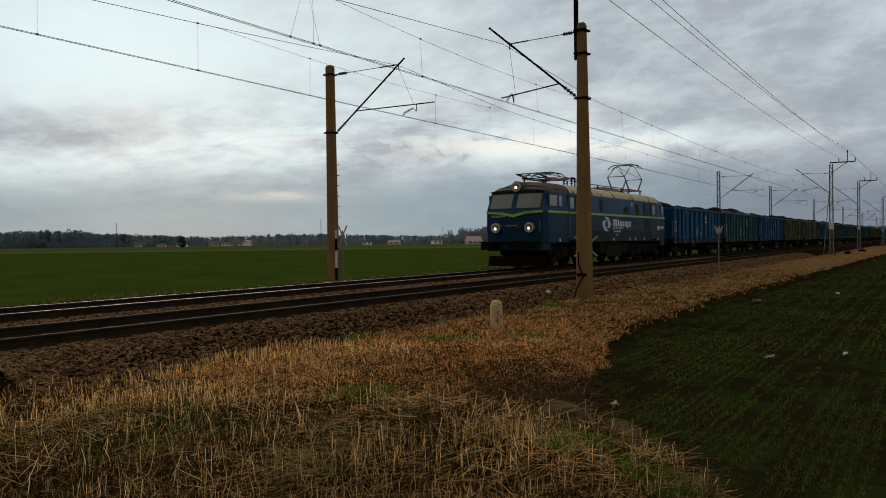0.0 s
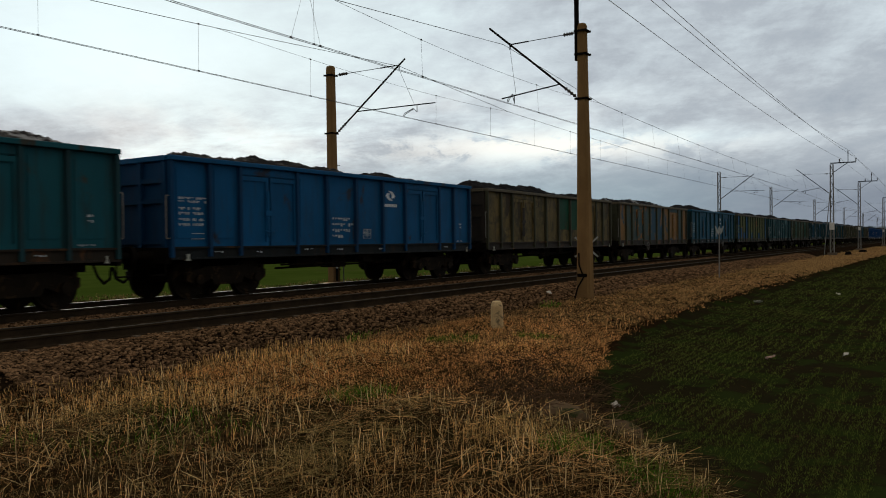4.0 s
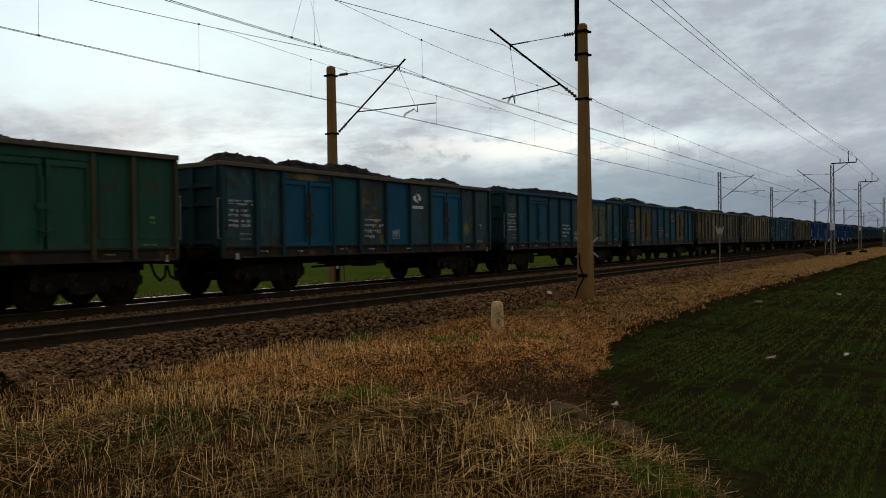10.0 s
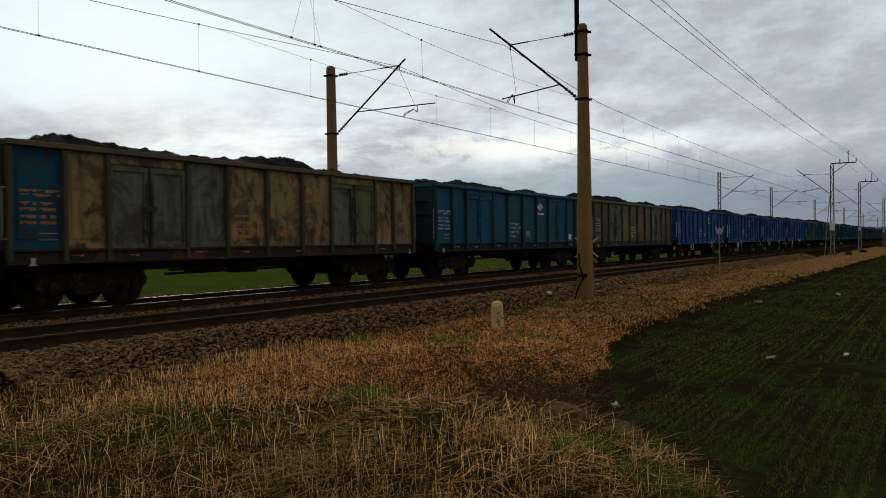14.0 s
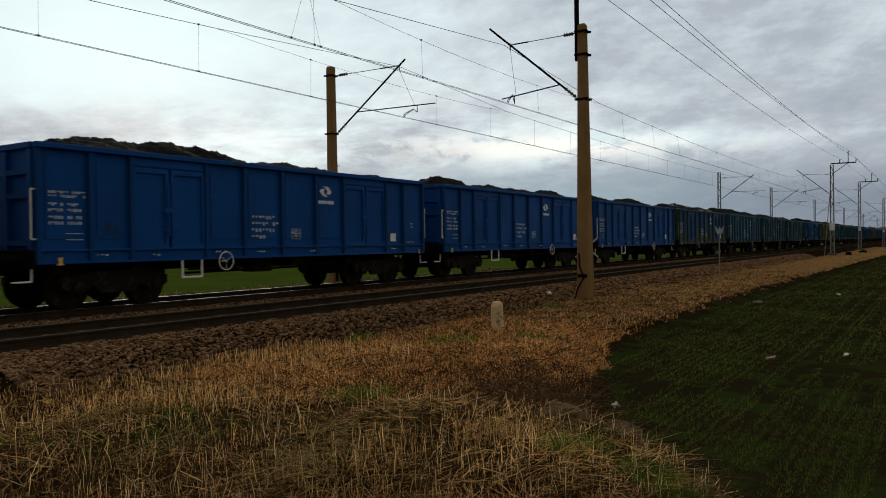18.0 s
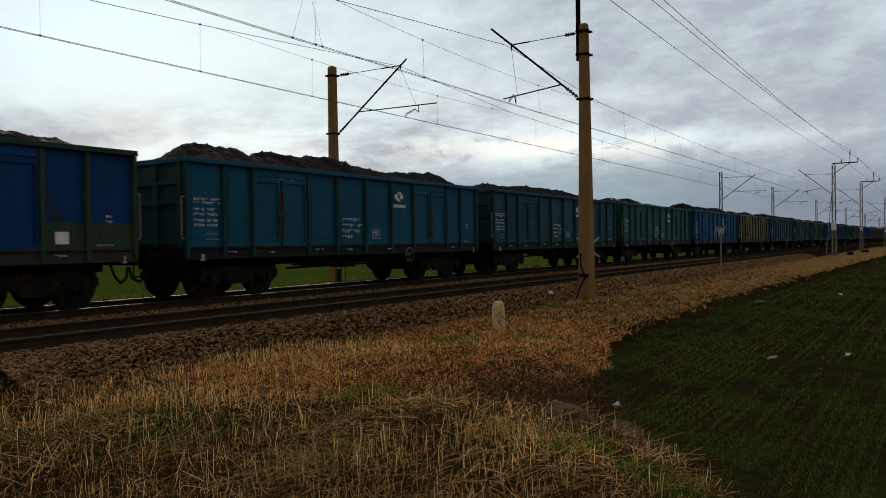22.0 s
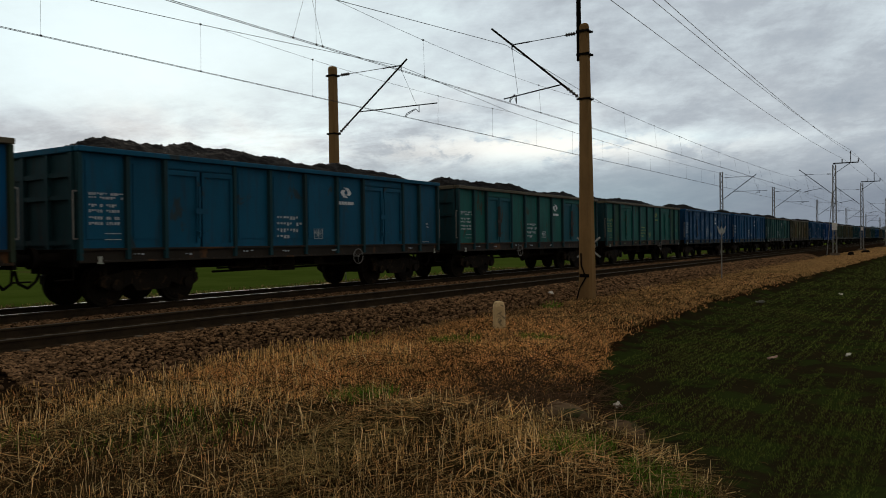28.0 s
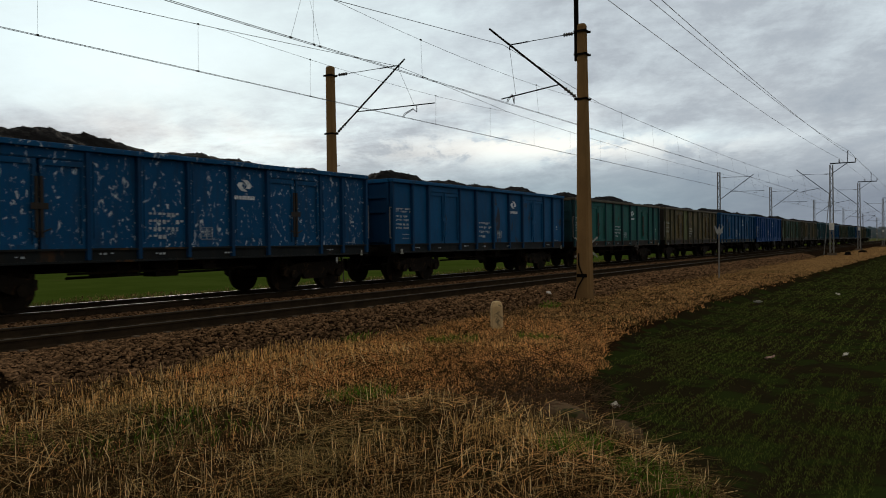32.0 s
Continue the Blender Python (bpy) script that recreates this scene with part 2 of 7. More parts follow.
STRAW = material("straw_blades", (0.72, 0.425, 0.175), (0.22, 0.13, 0.052), 0.9, 0.8, 0, 0.0, 9, island=0.8, spec=0.0)
STRAW_RED = material("russet_blades", (0.80, 0.40, 0.155), (0.46, 0.215, 0.08), 0.8, 0.8, 0, 0.0, 9, island=0.75, spec=0.0)
STRAW_GOLD = material("golden_stubble", (0.90, 0.53, 0.205), (0.58, 0.32, 0.12), 0.9, 0.8, 0, 0.0, 9, island=0.7, spec=0.0)
STRAW_OLIVE = material("olive_straw", (0.34, 0.245, 0.10), (0.10, 0.08, 0.032), 1.1, 0.8, 0, 0.0, 9, island=0.8, spec=0.0)
STRAW_PALE = material("pale_stalks", (0.90, 0.63, 0.33), (0.60, 0.40, 0.19), 1.5, 0.8, 0, 0.0, 9, island=0.6, spec=0.0)
GREEN_BLADE = material("green_blades", (0.11, 0.23, 0.022), (0.08, 0.15, 0.02), 0.8, 0.8, 0, 0.0, 9, island=0.5, spec=0.0)
CROP_BLADE = material("crop_blades", (0.118, 0.148, 0.030), (0.042, 0.056, 0.012), 0.7, 0.8, 0, 0.0, 9, island=0.6, spec=0.0)
TWIG = material("bare_twigs", (0.10, 0.062, 0.037), (0.05, 0.032, 0.02), 2, 0.9, 0, 0.0, island=0.6, spec=0.0)
# Haze of distance is put into the blue-grey base of these far trees.
WOOD_HAZED = material("haze_tinted_pine_wood", (0.125, 0.175, 0.205), (0.135, 0.185, 0.215), 0.02, 0.95, 0, 0.0, 1.0, island=0.03, spec=0.0)
BARE_HAZED = material("haze_tinted_bare_trees", (0.19, 0.21, 0.22), (0.175, 0.19, 0.20), 0.02, 0.95, 0, 0.0, 1.0, island=0.06, spec=0.0)
# Brown mat, darkened further for the shade among the stalks.
MAT_DARK = material("shade_dark_blades", (0.075, 0.046, 0.020), (0.020, 0.014, 0.006), 0.9, 0.8, 0, 0.0, 9, island=0.8, spec=0.0)
BANK_BLADE = material("olive_brown_blades", (0.45, 0.265, 0.115), (0.26, 0.175, 0.070), 0.35, 0.8, 0, 0.0, 9, island=0.6, spec=0.0)
VERGE = material("dull_verge_blades", (0.24, 0.17, 0.075), (0.10, 0.10, 0.035), 0.5, 0.8, 0, 0.0, 9, island=0.6, spec=0.0)
SIGN_GREY = material("dull_white_board", (0.34, 0.37, 0.38), (0.22, 0.24, 0.25), 6, 0.7, 0, 0.2)
LETTER_RUST = material("letter_orange", (0.40, 0.17, 0.055), (0.22, 0.10, 0.04), 5, 0.8, 0, 0.0)
TREE_DARK = material("dark_evergreen", (0.045, 0.055, 0.045), (0.03, 0.04, 0.032), 0.5, 0.95, 0, 0.0, 4.0, island=0.4, spec=0.0)


def let_through(m, part_through):
    """Thin dry leaves let some light pass."""
    nt = m.node_tree
    bs = nt.nodes["Principled BSDF"]
    out = nt.nodes["Material Output"]
    tr = nt.nodes.new("ShaderNodeBsdfTranslucent")
    nt.links.new(bs.inputs["Base Color"].links[0].from_socket, tr.inputs[0])
    mx = nt.nodes.new("ShaderNodeMixShader")
    mx.inputs[0].default_value = part_through
    nt.links.new(bs.outputs[0], mx.inputs[1])
    nt.links.new(tr.outputs[0], mx.inputs[2])
    nt.links.new(mx.outputs[0], out.inputs[0])


for m_thin in (STRAW, STRAW_OLIVE, STRAW_RED, STRAW_GOLD, STRAW_PALE, GREEN_BLADE, CROP_BLADE, BANK_BLADE, WOOD_HAZED, BARE_HAZED):
    let_through(m_thin, 0.45)
# ---- mesh helpers ----
def fast_mesh(name, verts, polys, sides):
    """A mesh from arrays: verts n x 3, polys m x sides."""
    me = bpy.data.meshes.new(name)
    v, f = np.asarray(verts, np.float32), np.asarray(polys, np.int32)
    me.vertices.add(len(v))
    me.vertices.foreach_set("co", v.ravel())
    me.loops.add(f.size)
    me.loops.foreach_set("vertex_index", f.ravel())
    me.polygons.add(len(f))
    me.polygons.foreach_set("loop_start", np.arange(0, f.size, sides, dtype=np.int32))
    me.update(calc_edges=True)
    return me


def box(bm, x0, x1, y0, y1, z0, z1):
    vs = [bm.verts.new(c) for c in ((x0, y0, z0), (x1, y0, z0), (x1, y1, z0), (x0, y1, z0),
                                    (x0, y0, z1), (x1, y0, z1), (x1, y1, z1), (x0, y1, z1))]
    for q in ((0, 3, 2, 1), (4, 5, 6, 7), (0, 1, 5, 4), (1, 2, 6, 5), (2, 3, 7, 6), (3, 0, 4, 7)):
        bm.faces.new([vs[i] for i in q])
    return vs


def rod(bm, a, b, r, r2=None, n=8):
    """A round bar from a to b."""
    a, b = Vector(a), Vector(b)
    r2 = r if r2 is None else r2
    d = (b - a).normalized()
    s = d.orthogonal().normalized()
    t = d.cross(s)
    rings = []
    for c, q in ((a, r), (b, r2)):
        rings.append([bm.verts.new(c + (s * math.cos(i * 2 * math.pi / n) + t * math.sin(i * 2 * math.pi / n)) * q) for i in range(n)])
    for i in range(n):
        bm.faces.new((rings[0][i], rings[0][(i + 1) % n], rings[1][(i + 1) % n], rings[1][i]))
    bm.faces.new(list(reversed(rings[0])))
    bm.faces.new(rings[1])


def tube(bm, pts, r, n=6):
    for a, b in zip(pts, pts[1:]):
        rod(bm, a, b, r, None, n)


def disc_y(bm, c, r, y0, y1, n=20):
    """A round plate across the track's direction, from y0 to y1."""
    rod(bm, (c[0], y0, c[1]), (c[0], y1, c[1]), r, None, n)


def bevelled(bm, width=0.01):
    bmesh.ops.bevel(bm, geom=bm.edges[:], offset=width, segments=1, affect="EDGES", profile=0.5)
    return bm


def to_mesh(name, bm, mat=None):
    bmesh.ops.recalc_face_normals(bm, faces=bm.faces[:])
    me = bpy.data.meshes.new(name)
    bm.to_mesh(me)
    bm.free()
    if mat:
        me.materials.append(mat)
    return me


def part(name, bm, mat, parent, label=""):
    """Links a bmesh, or a ready mesh, as one object under a thing or a part."""
    me = to_mesh(name, bm, mat) if isinstance(bm, bmesh.types.BMesh) else bm
    ob = new(name, me)
    ob.parent = parent
    if me.materials and mat and me.materials[0] != mat:
        ob.material_slots[0].link = "OBJECT"
        ob.material_slots[0].material = mat
    elif not me.materials and mat:
        me.materials.append(mat)
    return tagged(ob, label) if label else ob


def thing(name, m, label, category, group=""):
    ob = new(name)
    ob.matrix_world = m
    return tagged(ob, label, category, group)


def structure(name, me, label, category="", kind="structure"):
    return tagged(new(name, me), label, category or name.split("_")[0], kind=kind)


# ---- ground ----
EDGE_X = (-60, -20, 0, 3.6, 5.8, 6.85, 8.25, 10.3, 11.2, 14, 19, 28, 45, 90, 300)
EDGE_Y = (-40, -14, -1.2, .75, 1.5, 2.55, 3.25, 4.2, 4.55, 5.1, 5.5, 5.6, 5.2, 4.6, 4.4)


def smooth(v, lo, hi):
    q = np.clip((v - lo) / (hi - lo), 0, 1)
    return q * q * (3 - 2 * q)


def wavy(x, y, s, k):
    return (np.sin(x * s + 1.7 * k + 1.3 * np.sin(y * s * .7 + k)) + np.sin(y * s * 1.31 + 2.1 * k + 1.1 * np.sin(x * s * .83 - k))) * .5


def bank_edge(x):
    return np.interp(x, EDGE_X, EDGE_Y) + .10 * np.sin(x * 1.7) * np.exp(-np.abs(x - 9) / 14) + .05 * np.sin(x * .9) + .05 * np.sin(x * 4.3)


def ground_z(x, y):
    """Height of the ground under (x, y)."""
    x, y = np.asarray(x, float), np.asarray(y, float)
    field = -.74 + .02 * wavy(x, y, .9, 1) - .35 * smooth(-y, 10, 120) 
    grass = -.44 + .045 * wavy(x, y, 1.1, 2) + .025 * wavy(x, y, 2.9, 3) - .05 * smooth(y, 5, 9)
    grass = grass + .10 * np.exp(-(((x - 5.1) / 1.6) ** 2 + ((y - 3.3) / 1.1) ** 2))
    grass = grass + .11 * np.exp(-(((x - 6.0) / .9) ** 2 + ((y - 4.25) / .7) ** 2)) - .07 * np.exp(-(((x - 4.7) / 1.3) ** 2 + ((y - 5.3) / .5) ** 2))
    e = bank_edge(x)
    z = field + (grass - field) * smooth(y - e, -.45, .55)
    # a hollow where the bank ends beside the field
    z = z - .16 * np.exp(-(((x - 7.9) / 1.3) ** 2 + ((y - 3.7) / .9) ** 2))
    bed = -.195 + .012 * wavy(x, y, 5, 4)
    z = z + (bed - z) * smooth(y, 8.75, 10.2)
    back = -.66 + .03 * wavy(x, y, .4, 5) - .4 * smooth(y, 60, 500)
    z = z + (back - z) * smooth(y, 18.9, 20.6)
    return z


def verge_edge(x):
    """Where the dry verge behind the far track meets the green field."""
    return 25.4 + .012 * np.asarray(x, float) + 0 * x


def axis(points, lo, hi, step, grow):
    a = list(np.arange(lo, hi, step))
    s = step
    while a[-1] < points[1]:
        s *= grow
        a.append(a[-1] + s)
    s, pre = step, [lo]
    while pre[-1] > points[0]:
        s *= grow
        pre.append(pre[-1] - s)
    return np.array(pre[:0:-1] + a)


def build_ground():
    xs, ys = axis((-3200, 3400), -7, 48, .17, 1.06), axis((-2500, 3600), -5, 21.5, .13, 1.09)
    gx, gy = np.meshgrid(xs, ys, indexing="ij")
    gz = ground_z(gx, gy)
    verts = np.stack([gx, gy, gz], -1).reshape(-1, 3)
    n, m = gx.shape
    i, j = np.meshgrid(np.arange(n - 1), np.arange(m - 1), indexing="ij")
    a = (i * m + j).ravel()
    quads = np.stack([a, a + m, a + m + 1, a + 1], -1)
    me = fast_mesh("ground", verts, quads, 4)
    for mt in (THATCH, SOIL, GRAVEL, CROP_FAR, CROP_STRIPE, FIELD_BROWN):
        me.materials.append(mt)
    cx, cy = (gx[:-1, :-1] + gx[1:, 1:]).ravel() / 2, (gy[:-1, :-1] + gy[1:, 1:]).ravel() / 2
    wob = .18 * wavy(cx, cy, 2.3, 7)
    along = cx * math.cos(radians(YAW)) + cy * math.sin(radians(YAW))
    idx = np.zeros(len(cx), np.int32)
    idx[cy < bank_edge(cx) + wob * .6] = 1
    idx[cy > 9.05 + wob] = 2
    idx[cy > 19.6 + wob] = 0
    idx[cy > verge_edge(cx) + 3 * wob] = 3
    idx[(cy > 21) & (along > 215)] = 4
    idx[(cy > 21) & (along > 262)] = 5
    idx[(cy < 5) & (cx > 170)] = 3
    idx[(cy < -60)] = 3
    me.polygons.foreach_set("material_index", idx)
    me.polygons.foreach_set("use_smooth", np.ones(len(cx), bool))
    structure("ground", me, "dead grass bank, ballast bed and flat winter crop fields", "ground")


build_ground()


# ---- rails and sleepers ----
RAIL = [(-.075, -.172), (.075, -.172), (.075, -.160), (.012, -.140), (.010, -.045), (.036, -.036), (.036, -.006), (.028, 0),
        (-.028, 0), (-.036, -.006), (-.036, -.036), (-.010, -.045), (-.012, -.140), (-.075, -.160)]


def build_rail(name, y, top):
    bm = bmesh.new()
    ends = []
    for x in (-260, 900):
        ends.append([bm.verts.new((x, y + a, b)) for a, b in RAIL])
    n = len(RAIL)
    for i in range(n):
        f = bm.faces.new((ends[0][i], ends[0][(i + 1) % n], ends[1][(i + 1) % n], ends[1][i]))
        f.material_index = 1 if RAIL[i][1] > -.007 and RAIL[(i + 1) % n][1] > -.007 else 0
    me = to_mesh(name, bm, RAIL_RUST)
    me.materials.append(top)
    return structure(name, me, "rusty steel rail with a bright worn running surface", "rail")


for y, top in ((NEAR - .7525, RAIL_DULL), (NEAR + .7525, RAIL_DULL), (FAR - .7525, RAIL_TOP), (FAR + .7525, RAIL_TOP)):
    build_rail("rail", y, top)


def build_sleepers():
    bm = bmesh.new()
    prof = [(-.14, -.36), (.14, -.36), (.11, -.185), (-.11, -.185)]
    ends = [[bm.verts.new((a, y, b)) for a, b in prof] for y in (-1.28, 1.28)]
    for i in range(4):
        bm.faces.new((ends[0][i], ends[0][(i + 1) % 4], ends[1][(i + 1) % 4], ends[1][i]))
    bm.faces.new(ends[0]), bm.faces.new(ends[1])
    for y in (-.9, -.6, .6, .9):
        box(bm, -.05, .05, y - .05, y + .05, -.185, -.15)
    me = to_mesh("sleeper", bm, SLEEPER)
    for y, a, b in ((NEAR, -2.0, 70), (FAR, 0.0, 60)):
        bed = tagged(new("track_bed"), "concrete sleepers bedded in brown ballast", "track bed", kind="structure")
        bed.location = (0, y, 0)
        for x in np.arange(a, b, .6):
            s = new("sleeper", me)
            s.parent, s.location = bed, (x, 0, 0)


# ---- overhead line ----
def concrete_pole(name, x, y, base, top, w0, w1, lean, label):
    ob = thing(name, pose(x, y, 0), label, "overhead line pole", "overhead line poles")
    bm = bmesh.new()
    rings = []
    for z in (base - .5, top - .06, top):
        q = (z - base) / (top - base)
        w = (w0 + (w1 - w0) * q) / 2
        if z == top:
            w *= .8
        c = lean * (z - base)
        ch = w * .3
        rings.append([bm.verts.new((c + a, b, z)) for a, b in ((-w + ch, -w), (w - ch, -w), (w, -w + ch), (w, w - ch), (w - ch, w), (-w + ch, w), (-w, w - ch), (-w, -w + ch))])
    for r0, r1 in zip(rings, rings[1:]):
        for i in range(8):
            bm.faces.new((r0[i], r0[(i + 1) % 8], r1[(i + 1) % 8], r1[i]))
    bm.faces.new(rings[-1])
    part("shaft", bm, CONCRETE, ob)
    bm = bmesh.new()
    box(bm, -.3, .3, -.3, .3, base - .6, base + .06)
    part("footing", bevelled(bm, .03), CONCRETE_PALE, ob, "low concrete footing")
    return ob


def clamp_band(ob, z, half, lean=0.0, base=0.0):
    bm = bmesh.new()
    c = lean * (z - base)
    for s in (-1, 1):
        box(bm, c - half - .02, c + half + .02, s * half - .012, s * half + .012, z - .03, z + .03)
        box(bm, c + s * half - .012, c + s * half + .012, -half - .05, half + .05, z - .03, z + .03)
    part("band", bm, STEEL_DARK, ob)


def sheds(bm, a, b, r=.055, n=4):
    a, b = Vector(a), Vector(b)
    rod(bm, a, b, r * .5, None, 8)
    for i in range(n):
        c = a.lerp(b, (i + .5) / n)
        d = (b - a).normalized() * .012
        rod(bm, c - d, c + d, r, None, 10)


def cantilever(ob, side, foot, tip, tie, knee, end, wire_y, wire_z, half=.16):
    """The bracket on a pole: side is +1 where it reaches to greater y. Heights over the rail, y from the pole's axis."""
    s = side
    bm = bmesh.new()
    f, t = Vector((0, s * foot[0], foot[1])), Vector((0, s * tip[0], tip[1]))
    rod(bm, f.lerp(t, .14), t, .032, None, 8)
    rod(bm, (0, s * half, foot[1]), f.lerp(t, .02), .03, None, 8)
    part("bracket_tube", bm, STEEL_DARK, ob)
    bm = bmesh.new()
    sheds(bm, f.lerp(t, .03), f.lerp(t, .15))
    part("insulator", bm, INSULATOR, ob)
    top = f.lerp(t, tie[1])
    a = Vector((0, s * half, tie[0]))
    bm = bmesh.new()
    rod(bm, a.lerp(top, .2), top, .011, None, 6)
    rod(bm, a, a.lerp(top, .06), .014, None, 6)
    rod(bm, top + Vector((0, 0, .05)), top - Vector((0, 0, .16)), .018, None, 6)
    rod(bm, a.lerp(top, .72), top, .02, None, 6)
    part("tie_rod", bm, STEEL_DARK, ob)
    bm = bmesh.new()
    sheds(bm, a.lerp(top, .06), a.lerp(top, .2))
    part("insulator", bm, INSULATOR, ob)
    k, e = f.lerp(t, knee), Vector((0, s * end[0], end[1]))
    bm = bmesh.new()
    rod(bm, k, e, .02, None, 8)
    part("steady_tube", bm, STEEL_DARK, ob)
    w = Vector((0, s * wire_y, wire_z))
    h = k.lerp(e, .78 if abs(end[0]) > abs(wire_y) else .62)
    h2 = Vector((0, h.y, h.z - .24))
    bm = bmesh.new()
    tube(bm, [h, h2], .014)
    tube(bm, [h2, Vector((0, h.y + (w.y - h.y) * .28, wire_z + .22)), Vector((0, w.y - (w.y - h.y) * .1, wire_z + .09)), w], .011)
    tube(bm, [Vector((.06, h.y + (w.y - h.y) * .28, wire_z + .22)), Vector((.06, w.y - (w.y - h.y) * .1, wire_z + .07)), w + Vector((.06, 0, 0))], .011)
    part("steady_arm", bm, STEEL_DARK, ob)
    bm = bmesh.new()
    rod(bm, (0, top.y, top.z - .15), (0, e.lerp(k, .25).y, e.lerp(k, .25).z), .006, None, 5)
    part("hanger_wire", bm, WIRE, ob)


def lattice_mast(name, x, y, base, top, half0, half1, label):
    ob = thing(name, pose(x, y, 0), label, "overhead line mast", "overhead line poles")
    for s in (-1, 1):
        bm = bmesh.new()
        a, b = Vector((0, s * half0, base)), Vector((0, s * half1, top))
        for v in box(bm, -.05, .05, -.05, .05, 0, 1):
            q = a if v.co.z < .5 else b
            v.co = Vector((v.co.x + q.x, v.co.y + q.y, q.z))
        part("leg", bm, GALV, ob)
    n = 12
    for i in range(n):
        z0, z1 = base + (top - base) * i / n, base + (top - base) * (i + 1) / n
        h0, h1 = half0 + (half1 - half0) * i / n, half0 + (half1 - half0) * (i + 1) / n
        s = 1 if i % 2 else -1
        bm = bmesh.new()
        rod(bm, (0, -s * h0, z0), (0, s * h1, z1), .03, None, 4)
        rod(bm, (0, -h1, z1), (0, h1, z1), .022, None, 4)
        part("lacing_bar", bm, STEEL_DARK if i > 5 else GALV, ob)
    bm = bmesh.new()
    box(bm, -.35, .35, -.4, .4, base - .5, base + .08)
    part("footing", bm, SLEEPER, ob, "dark concrete footing")
    bm = bmesh.new()
    box(bm, -.075, -.062, -.13, .13, 2.1, 2.5)
    part("number_plate", bm, WHITE_PAINT, ob, "small white plate")
    return ob


def cross_arm(ob, z, reach, brace=True):
    """Feeder arm on the field side with three pin insulators."""
    bm = bmesh.new()
    box(bm, -.05, .05, -reach, .1, z - .06, z + .04)
    if brace:
        rod(bm, (0, 0, z - 1.0), (0, -reach * .66, z - .05), .03, None, 6)
    part("cross_arm", bm, STEEL_DARK, ob)
    bm = bmesh.new()
    rod(bm, (0, -reach * .68, z), (0, -reach * .68, z + .95), .035, None, 6)
    part("top_post", bm, STEEL_DARK, ob)
    for y, h in ((-reach * .33, 0), (-reach * .68, .75), (-reach, 0)):
        bm = bmesh.new()
        sheds(bm, (0, y, z + h + .04), (0, y, z + h + .36), .075, 3)
        part("insulator", bm, INSULATOR, ob)


P1 = concrete_pole("overhead_line_pole", 21.12, 8.70, -.52, 7.55, .42, .23, -.004, "weathered brown concrete pole beside the ballast")
for z in (7.33, 6.66, 5.37):
    clamp_band(P1, z, .15, -.004, -.52)
bm = bmesh.new()
box(bm, -.045, .045, -.02, .09, 6.5, 8.9)
for v in bm.verts:
    v.co.y += .13
    v.co.x -= .05
part("top_post", bm, STEEL_DARK, P1, "dark steel channel bolted to the pole top")
cantilever(P1, 1, (.14, 5.39), (3.09, 7.91), (7.33, .76), .20, (2.68, 5.68), 2.50, 5.56)
cross_arm(P1, 8.36, 2.08, False)
bm = bmesh.new()
tube(bm, [(-.22, .1, .9), (-.26, .08, .55), (-.24, -.05, .2), (-.28, .12, -.1), (-.34, .2, -.45)], .022)
part("earth_cable", bm, STEEL_DARK, P1, "loose dark earthing cable")
bm = bmesh.new()
box(bm, -.235, -.225, -.15, .15, .2, .3)
part("cable_clip", bm, STEEL_DARK, P1)

P2 = concrete_pole("overhead_line_pole", 21.55, 18.66, -.22, 7.72, .36, .27, -.006, "weathered brown concrete pole behind the far track")
for z in (7.38, 5.27):
    clamp_band(P2, z, .15, -.006, -.22)
cantilever(P2, -1, (.2, 5.25), (3.3, 7.55), (7.38, .92), .31, (4.52, 5.92), 3.2, 5.60, .18)
for z in np.arange(.3, 4.4, .38):
    bm = bmesh.new()
    rod(bm, (.06, -.17, z), (.06, -.29, z), .012, None, 5)
    part("step_iron", bm, STEEL_DARK, P2)
for z0, z1, mt in ((-.1, .35, STEEL_DARK), (.35, .98, WHITE_PAINT), (.98, 1.42, STEEL_DARK), (1.42, 1.72, WHITE_PAINT)):
    bm = bmesh.new()
    box(bm, -.12, -.10, -.28, -.185, z0, z1)
    part("marker_strip", bm, mt, P2)

for i, x in enumerate((82.2, 112.0, 162.0, 212.0, 262.0, 322.0)):
    m = lattice_mast("overhead_line_mast", x, 8.68, -.3, 8.2, .16, .12, "grey lattice steel mast with a feeder cross-arm")
    cantilever(m, 1, (.14, 5.39), (3.09, 7.91), (7.33, .80), .26, (2.68, 5.72), 2.52, 5.62)
    cross_arm(m, 8.33, 2.05)
    if i == 0:
        bm = bmesh.new()
        rod(bm, (-.1, .15, 5.6), (-.3, .66, -.45), .035, None, 6)
        part("stay_strut", bm, GALV, m, "sloping grey stay strut")
        bm = bmesh.new()
        box(bm, -.17, -.14, -.22, .22, 1.95, 2.65)
        part("plate", bm, WHITE_PAINT, m, "white number plate")
for i, x in enumerate((80.4, 108.8, 150.6, 200.0, 253.0, 313.0)):
    m = lattice_mast("overhead_line_mast", x, 18.68, -.3, 7.95, .14, .12, "grey lattice steel mast behind the far track")
    cantilever(m, -1, (.2, 5.25), (3.3, 7.55), (7.38, .92), .31, (4.3, 5.92), 3.2, 5.60, .18)
PB = concrete_pole("overhead_line_pole", -39.0, 8.7, -.52, 7.55, .44, .235, 0, "weathered brown concrete pole beside the ballast")
PB2 = concrete_pole("overhead_line_pole", -38.5, 18.7, -.3, 7.7, .44, .33, 0, "weathered brown concrete pole behind the far track")


